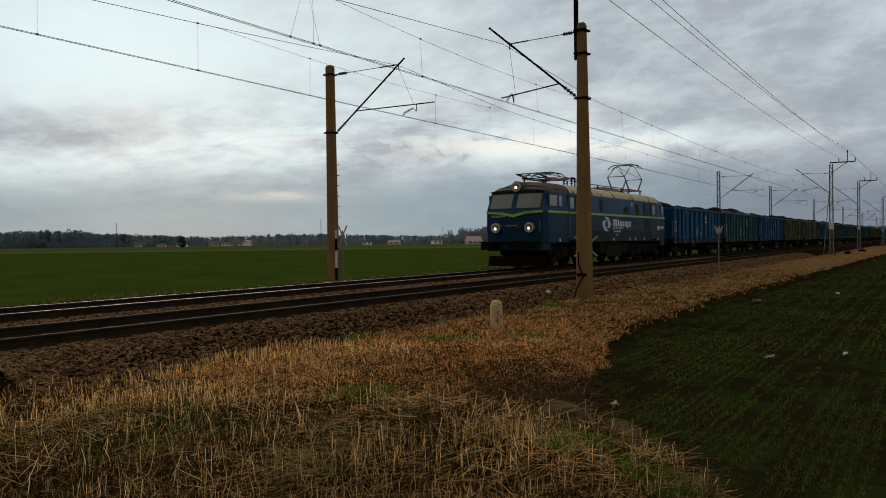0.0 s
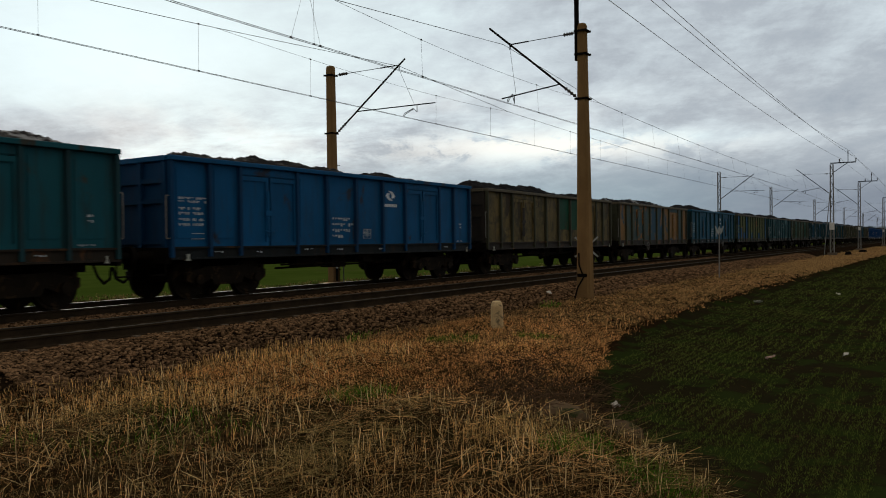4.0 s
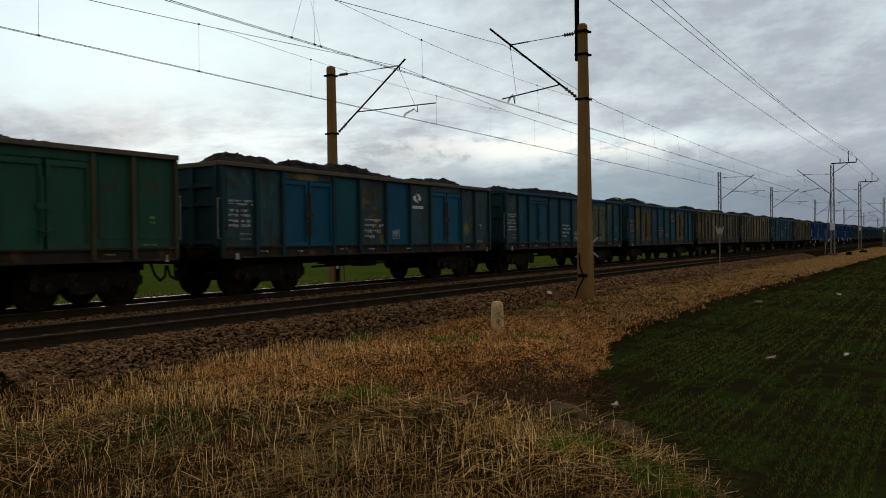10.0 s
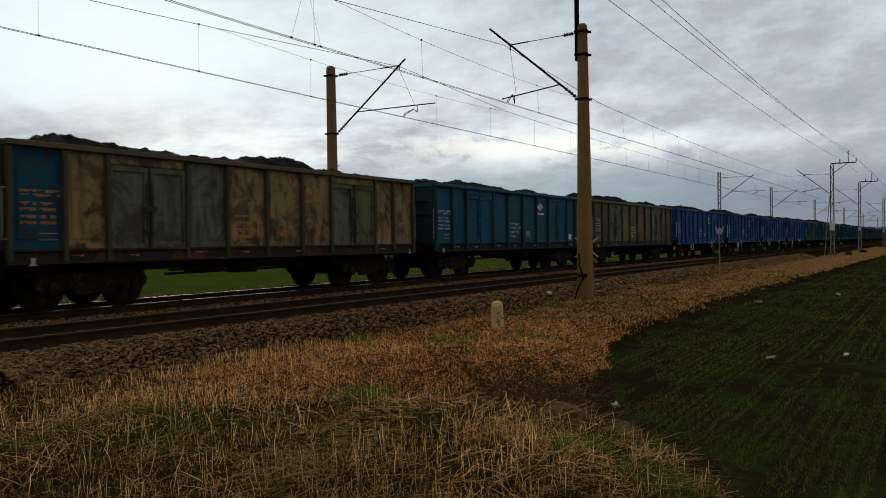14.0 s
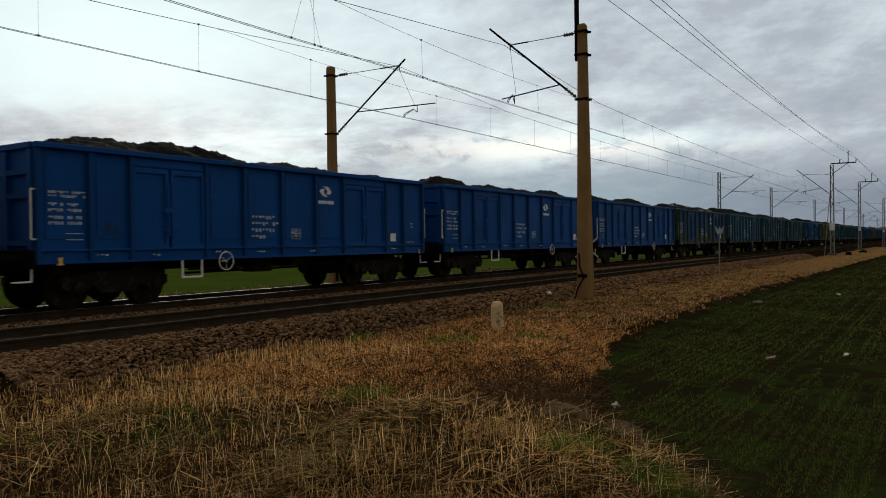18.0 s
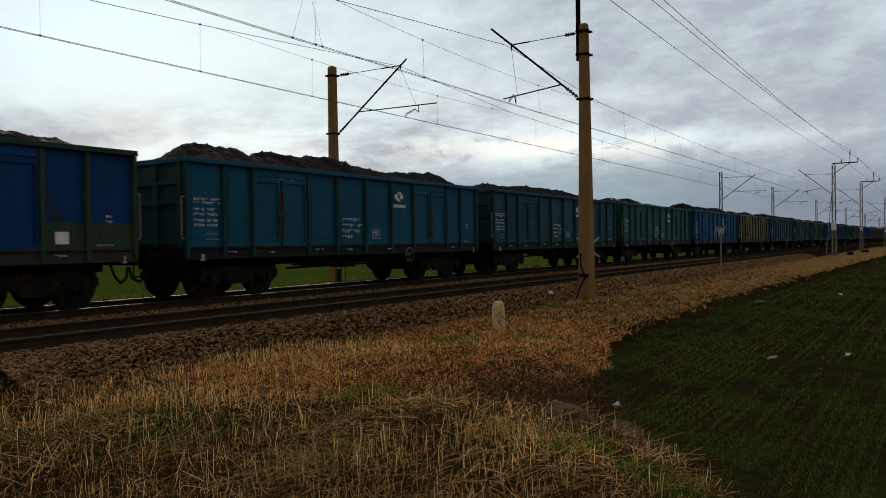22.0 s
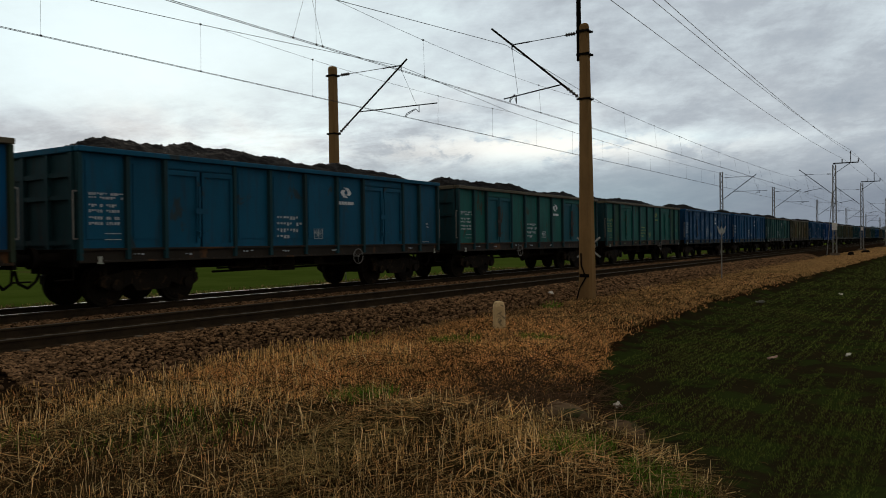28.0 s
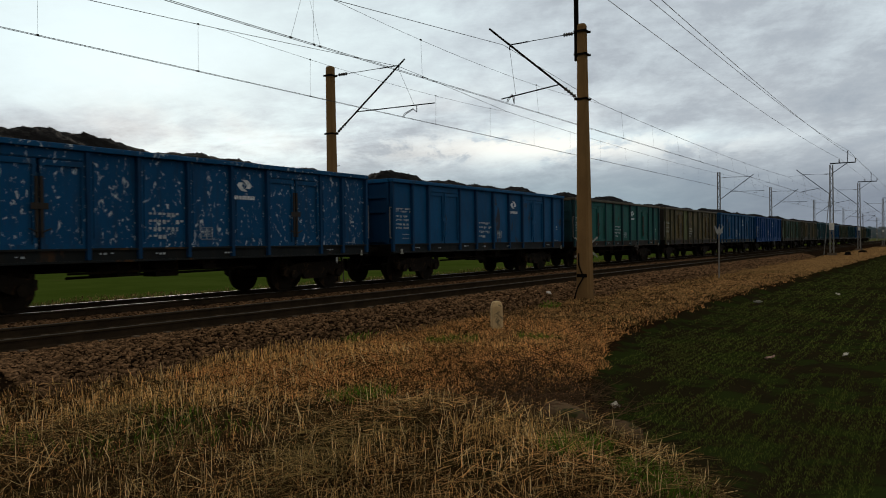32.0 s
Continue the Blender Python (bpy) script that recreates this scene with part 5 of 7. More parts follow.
def build_loco():
    lo = thing("locomotive", pose(22, FAR, 0), "dark blue electric locomotive with cream roof and green line", "locomotive")
    H = 8.72

    def hull(levels, mat, name, label=""):
        """A band of the body round the loco: rows of (z, half width, half length at the middle, at the corner)."""
        bm = bmesh.new()
        rings = []
        for z, w, a, c in levels:
            prof = [(-a, -.0), (-a + .02, -.5 * w), (-c, -.93 * w), (-c + .35, -w), (c - .35, -w), (c, -.93 * w), (a - .02, -.5 * w), (a, 0),
                    (a - .02, .5 * w), (c, .93 * w), (c - .35, w), (-c + .35, w), (-c, .93 * w), (-a + .02, .5 * w)]
            rings.append([bm.verts.new((x, y, z)) for x, y in prof])
        n = len(rings[0])
        for r0, r1 in zip(rings, rings[1:]):
            for i in range(n):
                bm.faces.new((r0[i], r0[(i + 1) % n], r1[(i + 1) % n], r1[i]))
        bm.faces.new(rings[0][::-1])
        bm.faces.new(rings[-1])
        return part(name, bm, mat, lo, label)

    hull(((1.15, 1.45, H - .02, H - .12), (1.75, 1.47, H + .06, H - .06), (2.46, 1.47, H + .05, H - .06)), L_BLUE_DARK, "lower_body")
    hull(((2.461, 1.47, H + .05, H - .06), (2.549, 1.47, H + .03, H - .06)), L_BLUE, "waist_band")
    for sy in (-1, 1):
        bm = bmesh.new()
        box(bm, -H + .40, H - .40, sy * 1.474 - .006, sy * 1.474 + .006, 2.455, 2.55)
        part("waist_line", bm, L_GREEN, lo, "bright green waist line")
    hull(((2.55, 1.47, H + .03, H - .06), (3.40, 1.42, H - .36, H - .46), (3.42, 1.38, H - .4, H - .5)), L_BLUE, "upper_body")
    # nose aprons with the snow plough
    for s, mt in ((-1, L_GREY), (1, L_GREY)):
        bm = bmesh.new()
        x = s * (H - .02)
        box(bm, min(x, x - s * .9), max(x, x - s * .9), -1.36, 1.36, .80, 1.16)
        part("apron", bevelled(bm, .05), mt, lo)
        bm = bmesh.new()
        pts = [(x + s * .25, 0), (x + s * .02, -1.3), (x - s * .25, -1.3), (x - s * .2, 1.3), (x + s * .02, 1.3)]
        a = [bm.verts.new((q, y, .14)) for q, y in pts]
        b = [bm.verts.new((q - s * .12, y, .58)) for q, y in pts]
        for k in range(5):
            bm.faces.new((a[k], a[(k + 1) % 5], b[(k + 1) % 5], b[k]))
        bm.faces.new(a), bm.faces.new(b)
        part("snow_plough", bm, STEEL_DARK, lo)
        for y in (-.875, .875):
            bm = bmesh.new()
            rod(bm, (x, y, 1.05), (x + s * .5, y, 1.05), .12, None, 12)
            rod(bm, (x + s * .5, y, 1.05), (x + s * .86, y, 1.05), .10, None, 12)
            box(bm, min(x + s * .84, x + s * .9), max(x + s * .84, x + s * .9), y - .28, y + .28, .87, 1.23)
            part("buffer", bm, STEEL_DARK, lo)
        bm = bmesh.new()
        tube(bm, [(x, 0, 1.04), (x + s * .4, 0, 1.02), (x + s * .5, 0, .75)], .05)
        part("coupling_hook", bm, STEEL_DARK, lo)
        bm = bmesh.new()
        tube(bm, [(x, -.4, .95), (x + s * .2, -.4, .55), (x + s * .3, -.35, .6)], .03)
        part("brake_hose", bm, STEEL_DARK, lo)
        bm = bmesh.new()
        box(bm, min(x, x + s * .1), max(x, x + s * .1), -1.3, 1.3, 1.16, 1.22)
        part("footplate", bm, STEEL_DARK, lo)

    # windscreens, raked like the upper body
    def raked(s, y0, y1, z0, z1, out, name, mat, parent):
        bm = bmesh.new()
        ys = sorted({y0, y1, *[q for q in (-.735, .735) if y0 < q < y1]})
        grid = []
        for z in (z0, z1):
            q = (z - 2.55) / .85
            grid.append([bm.verts.new((s * (H + .03 - .39 * q - .02 * min(1, abs(y) / .735) - max(0, abs(y) - .735) * .115 + out), y, z)) for y in ys])
        fs = [bm.faces.new((grid[0][k], grid[0][k + 1], grid[1][k + 1], grid[1][k])) for k in range(len(ys) - 1)]
        r = bmesh.ops.extrude_face_region(bm, geom=fs)
        bmesh.ops.translate(bm, vec=(-s * .03, 0, 0), verts=[g for g in r["geom"] if isinstance(g, bmesh.types.BMVert)])
        return part(name, bm, mat, parent)

    for s in (-1, 1):
        for y0, y1 in ((-1.27, -.07), (.07, 1.27)):
            fr = raked(s, y0, y1, 2.62, 3.35, .014, "windscreen", L_RUBBER, lo)
            raked(s, y0 + .05, y1 - .05, 2.67, 3.30, .022, "pane", L_GLASS, fr)
    # side windows and doors
    for x0, x1 in ((-8.25, -7.35), (-7.28, -6.85), (7.6, 8.1)):
        for sy in (-1, 1):
            fr = bmesh.new()
            box(fr, x0, x1, sy * 1.44 - .03, sy * 1.44 + .035, 2.70, 3.28)
            fr = part("side_window", fr, L_RUBBER, lo)
            bm = bmesh.new()
            box(bm, x0 + .05, x1 - .05, sy * 1.448 - .034, sy * 1.448 + .034, 2.75, 3.23)
            part("pane", bm, L_GLASS, fr)
    for x0 in (-6.2, 5.75):
        for sy in (-1, 1):
            bm = bmesh.new()
            box(bm, x0, x0 + .80, sy * 1.46 - .02, sy * 1.46 + .025, 1.30, 3.33)
            d = part("door", bevelled(bm, .008), L_BLUE_DARK, lo)
            bm = bmesh.new()
            box(bm, x0 + .18, x0 + .62, sy * 1.475 - .02, sy * 1.475 + .02, 2.68, 3.2)
            part("pane", bm, L_GLASS, d)
            for q in (-.06, .86):
                bm = bmesh.new()
                tube(bm, [(x0 + q, sy * 1.47, 1.4), (x0 + q, sy * 1.54, 1.45), (x0 + q, sy * 1.54, 3.1), (x0 + q, sy * 1.47, 3.15)], .018)
                part("handrail", bm, GALV, lo, "grey vertical handrail")
            bm = bmesh.new()
            box(bm, x0 + .1, x0 + .7, sy * 1.5 - .06, sy * 1.5 + .06, 1.18, 1.24)
            part("doorstep", bm, STEEL_DARK, lo)
            bm = bmesh.new()
            box(bm, x0 + .1, x0 + .7, sy * 1.5 - .06, sy * 1.5 + .06, .78, .82)
            part("doorstep", bm, STEEL_DARK, lo)
    # grilles, panels, grey skirt
    for sy in (-1, 1):
        for x0, x1, z0, z1, mt in ((-5.25, -3.9, 1.72, 2.42, L_GREY), (4.55, 5.6, 1.72, 2.42, L_GREY), (-2.25, -1.85, 2.64, 3.22, L_VENT), (1.2, 1.9, 2.64, 2.98, L_VENT), (3.15, 3.6, 2.60, 3.2, L_VENT)):
            bm = bmesh.new()
            y = sy * 1.462
            box(bm, x0, x1, y - .012, y + .012, z0, z1)
            for z in np.arange(z0 + .04, z1 - .03, .06):
                box(bm, x0 + .03, x1 - .03, y - .022, y + .022, z, z + .03)
            part("grille", bm, mt, lo)
        for x0, x1 in ((-5.25, -3.85), (4.45, 5.62)):
            bm = bmesh.new()
            box(bm, x0, x1, sy * 1.452 - .03, sy * 1.452 + .022, 2.60, 3.28)
            part("side_panel", bm, L_BLUE_DARK, lo, "dark blue panel above the waist line")
        bm = bmesh.new()
        box(bm, -6.0, 8.3, sy * 1.462 - .014, sy * 1.462 + .014, 1.16, 1.70)
        part("skirt", bm, L_GREY, lo, "dull grey lower skirt")
        for x in (-7.2, -4.6, -.5, 2.0, 2.9, 4.4, 6.9):
            bm = bmesh.new()
            box(bm, x, x + .12, sy * 1.482 - .006, sy * 1.482 + .006, 1.2, 1.33)
            part("label_plate", bm, WHITE_PAINT, lo)
        for x, z in ((-5.05, 3.02), (2.35, 3.02), (5.35, 2.98)):
            bm = bmesh.new()
            box(bm, x, x + .16, sy * 1.452 - .02, sy * 1.452 + .012, z, z + .22)
            part("label_plate", bm, WHITE_PAINT, lo)
    # company mark as plain shapes, near side
    for flip in (-1, 1):
        bm = bmesh.new()
        WM["swoosh"](bm, -1.45, 2.03, .62, -1.49, flip)
        part("emblem", bm, LETTER, lo, "white interlocked emblem")
    x = -.55
    for k, w in enumerate((.34, .34, .34, .40, .38, .26, .40, .38)):
        bm = bmesh.new()
        h = .36 if k < 3 else .28
        box(bm, x, x + w * .68, -1.488, -1.48, 1.93 - (.08 if k == 6 else 0), 1.93 + h)
        x += w
        part("company_mark", bm, LETTER, lo, "large white block")
    rng = random.Random(9)
    for z, h, n, w, x in ((1.80, .08, 9, .16, -.5), (1.63, .085, 12, .09, -.45), (1.47, .06, 5, .09, -.1), (1.86, .14, 9, .085, 7.35)):
        bm = bmesh.new()
        for k in range(n):
            ww = w * rng.uniform(.4, .7)
            box(bm, x, x + ww, -1.488, -1.48, z, z + h)
            x += w
        tagged(part("lettering", bm, LETTER, lo), kind="stuff")
    bm = bmesh.new()
    box(bm, 6.9, 7.25, -1.488, -1.48, 1.8, 2.02)
    part("label_plate", bm, WHITE_PAINT, lo)
    bm = bmesh.new()
    for k in range(7):
        box(bm, -H - .115, -H - .1, .95 - k * .1, 1.02 - k * .1, 2.28, 2.37)
    for k in range(6):
        box(bm, -H - .115, -H - .1, .28 - k * .1, .34 - k * .1, 1.88, 1.94)
    tagged(part("lettering", bm, LETTER_OLD, lo), kind="stuff")
    # V of the green line on both fronts
    for s in (-1, 1):
        bm = bmesh.new()
        x = s * (H + .10)
        pts = [(-1.36, 2.55), (-.6, 2.52), (0, 2.40), (.6, 2.52), (1.36, 2.55), (1.36, 2.46), (.6, 2.41), (0, 2.27), (-.6, 2.41), (-1.36, 2.46)]
        f = bm.faces.new([bm.verts.new((x - s * .10 * max(0, (abs(y) - .6) / .76), y, z)) for y, z in pts])
        r = bmesh.ops.extrude_face_region(bm, geom=[f])
        bmesh.ops.translate(bm, vec=(-s * .06, 0, 0), verts=[g for g in r["geom"] if isinstance(g, bmesh.types.BMVert)])
        part("chevron", bm, L_GREEN, lo)
        # headlights
        for y, z, r in ((-.82, 1.82, .215), (.82, 1.82, .215), (0, 3.62, .215)):
            bm = bmesh.new()
            xx = s * (H + .02) if z < 3 else s * (H - .40)
            rod(bm, (xx - s * .1, y, z), (xx + s * .16, y, z), r, r, 22)
            shell = part("headlight", bm, L_BRIGHT if z < 3 else L_CREAM, lo)
            bm = bmesh.new()
            rod(bm, (xx + s * .14, y, z), (xx + s * .175, y, z), r * .78, r * .7, 22)
            part("lens", bm, L_GLASS, shell)
            if s < 0:
                bm = bmesh.new()
                rod(bm, (xx + s * .17, y, z - .04), (xx + s * .19, y, z - .04), r * .34, r * .24, 14)
                part("lamp", bm, L_GLOW, shell, "glowing warm headlight")
        bm = bmesh.new()
        tube(bm, [(s * (H + .05), -1.3, 1.62), (s * (H + .12), -1.3, 1.66), (s * (H + .12), -1.3, 2.05), (s * (H + .05), -1.3, 2.08)], .015)
        part("hand_grip", bm, GALV, lo)
    # roof in sections with raised joints
    prof = [(-1.42, 3.40), (-1.36, 3.56), (-1.18, 3.72), (-.8, 3.84), (0, 3.90), (.8, 3.84), (1.18, 3.72), (1.36, 3.56), (1.42, 3.40)]

    def roof(x0, x1, mat, k0=1.0, k1=1.0, low0=1.0, low1=1.0):
        bm = bmesh.new()
        a = [bm.verts.new((x0, y * k0, 3.40 + (z - 3.40) * k0 * low0)) for y, z in prof]
        b = [bm.verts.new((x1, y * k1, 3.40 + (z - 3.40) * k1 * low1)) for y, z in prof]
        for i in range(len(prof) - 1):
            bm.faces.new((a[i], a[i + 1], b[i + 1], b[i]))
        bm.faces.new(a[::-1]), bm.faces.new(b)
        bm.faces.new((a[0], b[0], b[-1], a[-1]))
        part("roof_section", bm, mat, lo)
    xs = (-7.3, -6.0, -3.15, -.2, 2.8, 5.6, 7.3)
    roof(-8.42, -8.0, L_RUBBER, .93, .97, .22, .55)
    roof(-8.0, xs[0], L_BROWN, .97, 1.0, .62, 1.0)
    for s in (-1, 1):
        bm = bmesh.new()
        rod(bm, (s * 7.2, 0, 3.70), (s * 8.42, 0, 3.63), .16, .235, 18)
        part("lamp_pod", bm, L_BROWN, lo)
    for i, (a, b) in enumerate(zip(xs, xs[1:])):
        roof(a + .01, b - .01, L_BROWN if i == 0 else L_CREAM)
        if i:
            roof(a - .04, a + .04, L_BROWN, 1.012, 1.012)
    roof(xs[-1], 8.0, L_BROWN, 1.0, .97, 1.0, .62)
    roof(8.0, 8.42, L_RUBBER, .97, .93, .55, .22)

    # pantographs: the front one folded, the rear one raised
    def panto(x, raised):
        bm = bmesh.new()
        for y in (-.55, .55):
            box(bm, x - 1.2, x + 1.2, y - .04, y + .04, 4.08, 4.15)
            for q in (-1.0, 1.0):
                sheds(bm, (x + q, y, 3.80), (x + q, y, 4.08), .07, 3)
        for q in (-1.0, 0, 1.0):
            box(bm, x + q - .04, x + q + .04, -.55, .55, 4.09, 4.14)
        base = part("pantograph", bm, L_PANTO, lo, "raised diamond pantograph" if raised else "folded diamond pantograph")
        top, kz, kx = (5.60, 4.85, 1.55) if raised else (4.38, 4.26, 1.9)
        for s in (-1, 1):
            for y in (-.5, .5):
                bm = bmesh.new()
                rod(bm, (x + s * .85, y, 4.16), (x + s * kx, y, kz), .05, .035, 6)
                part("lower_arm", bm, L_PANTO, base, "red lower arm")
            bm = bmesh.new()
            for y in (-.5, .5):
                rod(bm, (x + s * kx, y, kz), (x + s * .35, y * .9, top - .1), .018, None, 6)
            rod(bm, (x + s * kx, -.5, kz), (x + s * kx, .5, kz), .02, None, 6)
            rod(bm, (x + s * kx, -.5, kz), (x + s * .35, .45, top - .1), .012, None, 5)
            part("frame_arm", bm, STEEL_DARK, base)
        bm = bmesh.new()
        for q in (-.3, .3):
            tube(bm, [(x + q, -.95, top - .22), (x + q, -.75, top - .04), (x + q, -.5, top + .03), (x + q, .5, top + .03), (x + q, .75, top - .04), (x + q, .95, top - .22)], .025)
        for y in (-.45, .45):
            rod(bm, (x - .36, y, top - .08), (x + .36, y, top - .08), .02, None, 6)
        part("collector_head", bm, STEEL_DARK, base)
    panto(-5.55, False)
    panto(5.55, True)
    bm = bmesh.new()
    tube(bm, [(-4.0, -.3, 4.22), (-1.5, -.3, 4.16), (1.0, -.3, 4.14), (4.2, -.3, 4.18)], .02)
    for x in (-3.6, -1.6, .4, 2.4, 4.0):
        sheds(bm, (x, -.3, 3.86), (x, -.3, 4.16), .06, 3)
    part("roof_busbar", bm, STEEL_DARK, lo)
    for x0, x1 in ((.9, 1.7), (2.2, 3.1)):
        bm = bmesh.new()
        box(bm, x0, x1, -.5, .5, 3.86, 4.08)
        part("roof_box", bevelled(bm, .03), GALV, lo)
    bm = bmesh.new()
    for x in (-3.3, -2.9):
        sheds(bm, (x, -.4, 3.86), (x, -.4, 4.3), .07, 4)
    rod(bm, (-3.3, -.4, 4.3), (-2.9, -.4, 4.3), .05, None, 8)
    part("roof_switch", bm, STEEL_DARK, lo)
    # underfloor boxes
    for x0, x1, z0 in ((-2.1, -1.4, .55), (-1.3, 1.0, .38), (1.1, 1.9, .55)):
        bm = bmesh.new()
        box(bm, x0, x1, -1.38, 1.38, z0, 1.14)
        part("equipment_box", bevelled(bm, .02), BOGIE, lo)
    bm = bmesh.new()
    box(bm, -8.2, 8.2, -1.0, 1.0, .85, 1.15)
    part("underframe", bm, STEEL_DARK, lo)
    # bogies
    bm = bmesh.new()
    for s in (-1, 1):
        y0, y1 = sorted((s * 1.06, s * 1.2))
        pro = [(-2.6, .95), (-2.6, .62), (-1.9, .48), (1.9, .48), (2.6, .62), (2.6, .95)]
        a = [bm.verts.new((x, y0, z)) for x, z in pro]
        b = [bm.verts.new((x, y1, z)) for x, z in pro]
        bm.faces.new(a), bm.faces.new(b[::-1])
        for k in range(len(pro)):
            bm.faces.new((a[k], b[k], b[(k + 1) % 6], a[(k + 1) % 6]))
        for x in (-1.75, 0, 1.75):
            rod(bm, (x, s * 1.16, .62), (x, s * 1.30, .62), .17, None, 14)
            for q in (-.36, .36):
                rod(bm, (x + q, s * 1.2, .5), (x + q, s * 1.2, .86), .1, None, 8)
        for x in (-2.2, 2.2):
            box(bm, x - .25, x + .25, min(s * 1.15, s * 1.3), max(s * 1.15, s * 1.3), .3, .55)
    box(bm, -1.2, 1.2, -1.0, 1.0, .6, .85)
    bog = to_mesh("bogie_frame", bm, BOGIE)
    bm = bmesh.new()
    for s in (-1, 1):
        rod(bm, (0, s * .68, 0), (0, s * .815, 0), .625, None, 30)
        rod(bm, (0, s * .66, 0), (0, s * .68, 0), .655, None, 30)
        rod(bm, (0, s * .815, 0), (0, s * .88, 0), .2, None, 12)
        for k in range(6):
            a = k * 1.047
            rod(bm, (.2 * math.cos(a), s * .83, .2 * math.sin(a)), (.54 * math.cos(a), s * .83, .54 * math.sin(a)), .05, None, 6)
    rod(bm, (0, -.9, 0), (0, .9, 0), .1, None, 10)
    whl = to_mesh("wheelset", bm, STEEL_DARK)
    for x in (-5.15, 5.15):
        build_bogie(lo, x, bog, whl, ((-1.75, .625), (0, .625), (1.75, .625)), "loco")
    return lo


LOCO = build_loco()


# ---- small things beside the line ----
def gz(x, y):
    return float(ground_z(x, y))


def build_marker_stone():
    ob = thing("marker_stone", pose(13.2, 7.28, gz(13.2, 7.28) - .15, 0, 1.5, 33), "pale weathered concrete kilometre stone in dead grass", "marker stone")
    bm = bmesh.new()
    lv = [(0, .16, .12), (.60, .145, .11), (.68, .11, .085), (.70, .05, .04)]
    rings = []
    for z, a, b in lv:
        c = min(a, b) * .3
        rings.append([bm.verts.new((x, y, z)) for x, y in ((-a + c, -b), (a - c, -b), (a, -b + c), (a, b - c), (a - c, b), (-a + c, b), (-a, b - c), (-a, -b + c))])
    for r0, r1 in zip(rings, rings[1:]):
        for i in range(8):
            bm.faces.new((r0[i], r0[(i + 1) % 8], r1[(i + 1) % 8], r1[i]))
    bm.faces.new(rings[-1])
    part("block", bm, CONCRETE_PALE, ob)
    bm = bmesh.new()
    for z in (.42, .36):
        for x in (-.05, 0.0, .05):
            box(bm, x - .015, x + .015, -.128, -.105, z, z + .04)
    part("worn_figures", bm, SLEEPER, ob)


def build_whistle_sign():
    ob = thing("track_sign", pose(35.2, 8.2, -.48, 0, 1.2, 0), "dull white W-shaped board on a thin grey post", "track sign")
    bm = bmesh.new()
    rod(bm, (0, 0, -.2), (0, 0, 2.0), .028, None, 8)
    part("post", bm, GALV, ob)
    bm = bmesh.new()
    ang = radians(-57)
    c, s = math.cos(ang), math.sin(ang)
    pts = [(-.26, 2.30), (-.20, 2.30), (-.10, 2.14), (0, 2.30), (.10, 2.14), (.20, 2.30), (.26, 2.30), (.17, 2.02), (.06, 1.92), (0, 1.98), (-.06, 1.92), (-.17, 2.02)]
    f = bm.faces.new([bm.verts.new((a * -s * 1.0, a * -c, z)) for a, z in pts])
    r = bmesh.ops.extrude_face_region(bm, geom=[f])
    bmesh.ops.translate(bm, vec=(.02, 0, 0), verts=[g for g in r["geom"] if isinstance(g, bmesh.types.BMVert)])
    part("board", bm, SIGN_GREY, ob, "dull white W-shaped board")


def build_cross_sign(x, y, z, arm, label, turn, wide=.6):
    ob = thing("warning_cross", pose(x, y, z, 0, 0, turn), label, "track sign")
    for a in (-1, 1):
        bm = bmesh.new()
        d = Vector((a * wide, 0, 1)).normalized()
        n = Vector((d.z, 0, -d.x)) * .026
        p0, p1 = -d * arm, d * arm
        f = bm.faces.new([bm.verts.new(v + Vector((0, a * .01, 0))) for v in (p0 - n, p0 + n, p1 + n, p1 - n)])
        r = bmesh.ops.extrude_face_region(bm, geom=[f])
        bmesh.ops.translate(bm, vec=(0, .012, 0), verts=[g for g in r["geom"] if isinstance(g, bmesh.types.BMVert)])
        part("arm", bm, SIGN_GREY, ob)
    bm = bmesh.new()
    rod(bm, (0, .03, -z + gz(x, y)), (0, .03, arm * .5), .02, None, 6)
    part("post", bm, GALV, ob)


def rock(name, x, y, s, mat, label, seed, sink=.3, cat="stone"):
    bm = bmesh.new()
    bmesh.ops.create_icosphere(bm, subdivisions=3, radius=1)
    for v in bm.verts:
        n = noise.noise(v.co * 1.3 + Vector((seed, 0, 0))) * .35 + noise.noise(v.co * 3.1 + Vector((0, seed, 0))) * .15
        v.co = Vector((v.co.x * s[0], v.co.y * s[1], v.co.z * s[2])) * (1 + n)
    ob = new(name, to_mesh(name, bm, mat))
    ob.location = (x, y, gz(x, y) + s[2] * (1 - sink) * .5)
    ob.rotation_euler = (0, 0, seed)
    return tagged(ob, label, cat)


def crumpled(name, x, y, size, mat, label, seed, z=None):
    bm = bmesh.new()
    n = 7
    g = [[bm.verts.new(((i / (n - 1) - .5) * size[0], (j / (n - 1) - .5) * size[1],
                        size[2] * (.5 + noise.noise(Vector((i * .7, j * .7, seed)))) + abs(i - 3) * size[2] * .12)) for j in range(n)] for i in range(n)]
    for i in range(n - 1):
        for j in range(n - 1):
            bm.faces.new((g[i][j], g[i + 1][j], g[i + 1][j + 1], g[i][j + 1]))
    r = bmesh.ops.extrude_face_region(bm, geom=bm.faces[:])
    bmesh.ops.translate(bm, vec=(0, 0, .006), verts=[q for q in r["geom"] if isinstance(q, bmesh.types.BMVert)])
    ob = new(name, to_mesh(name, bm, mat))
    ob.location = (x, y, (gz(x, y) if z is None else z) + .015)
    ob.rotation_euler = (.3, .2, seed)
    return tagged(ob, label, "litter", "litter on the field")


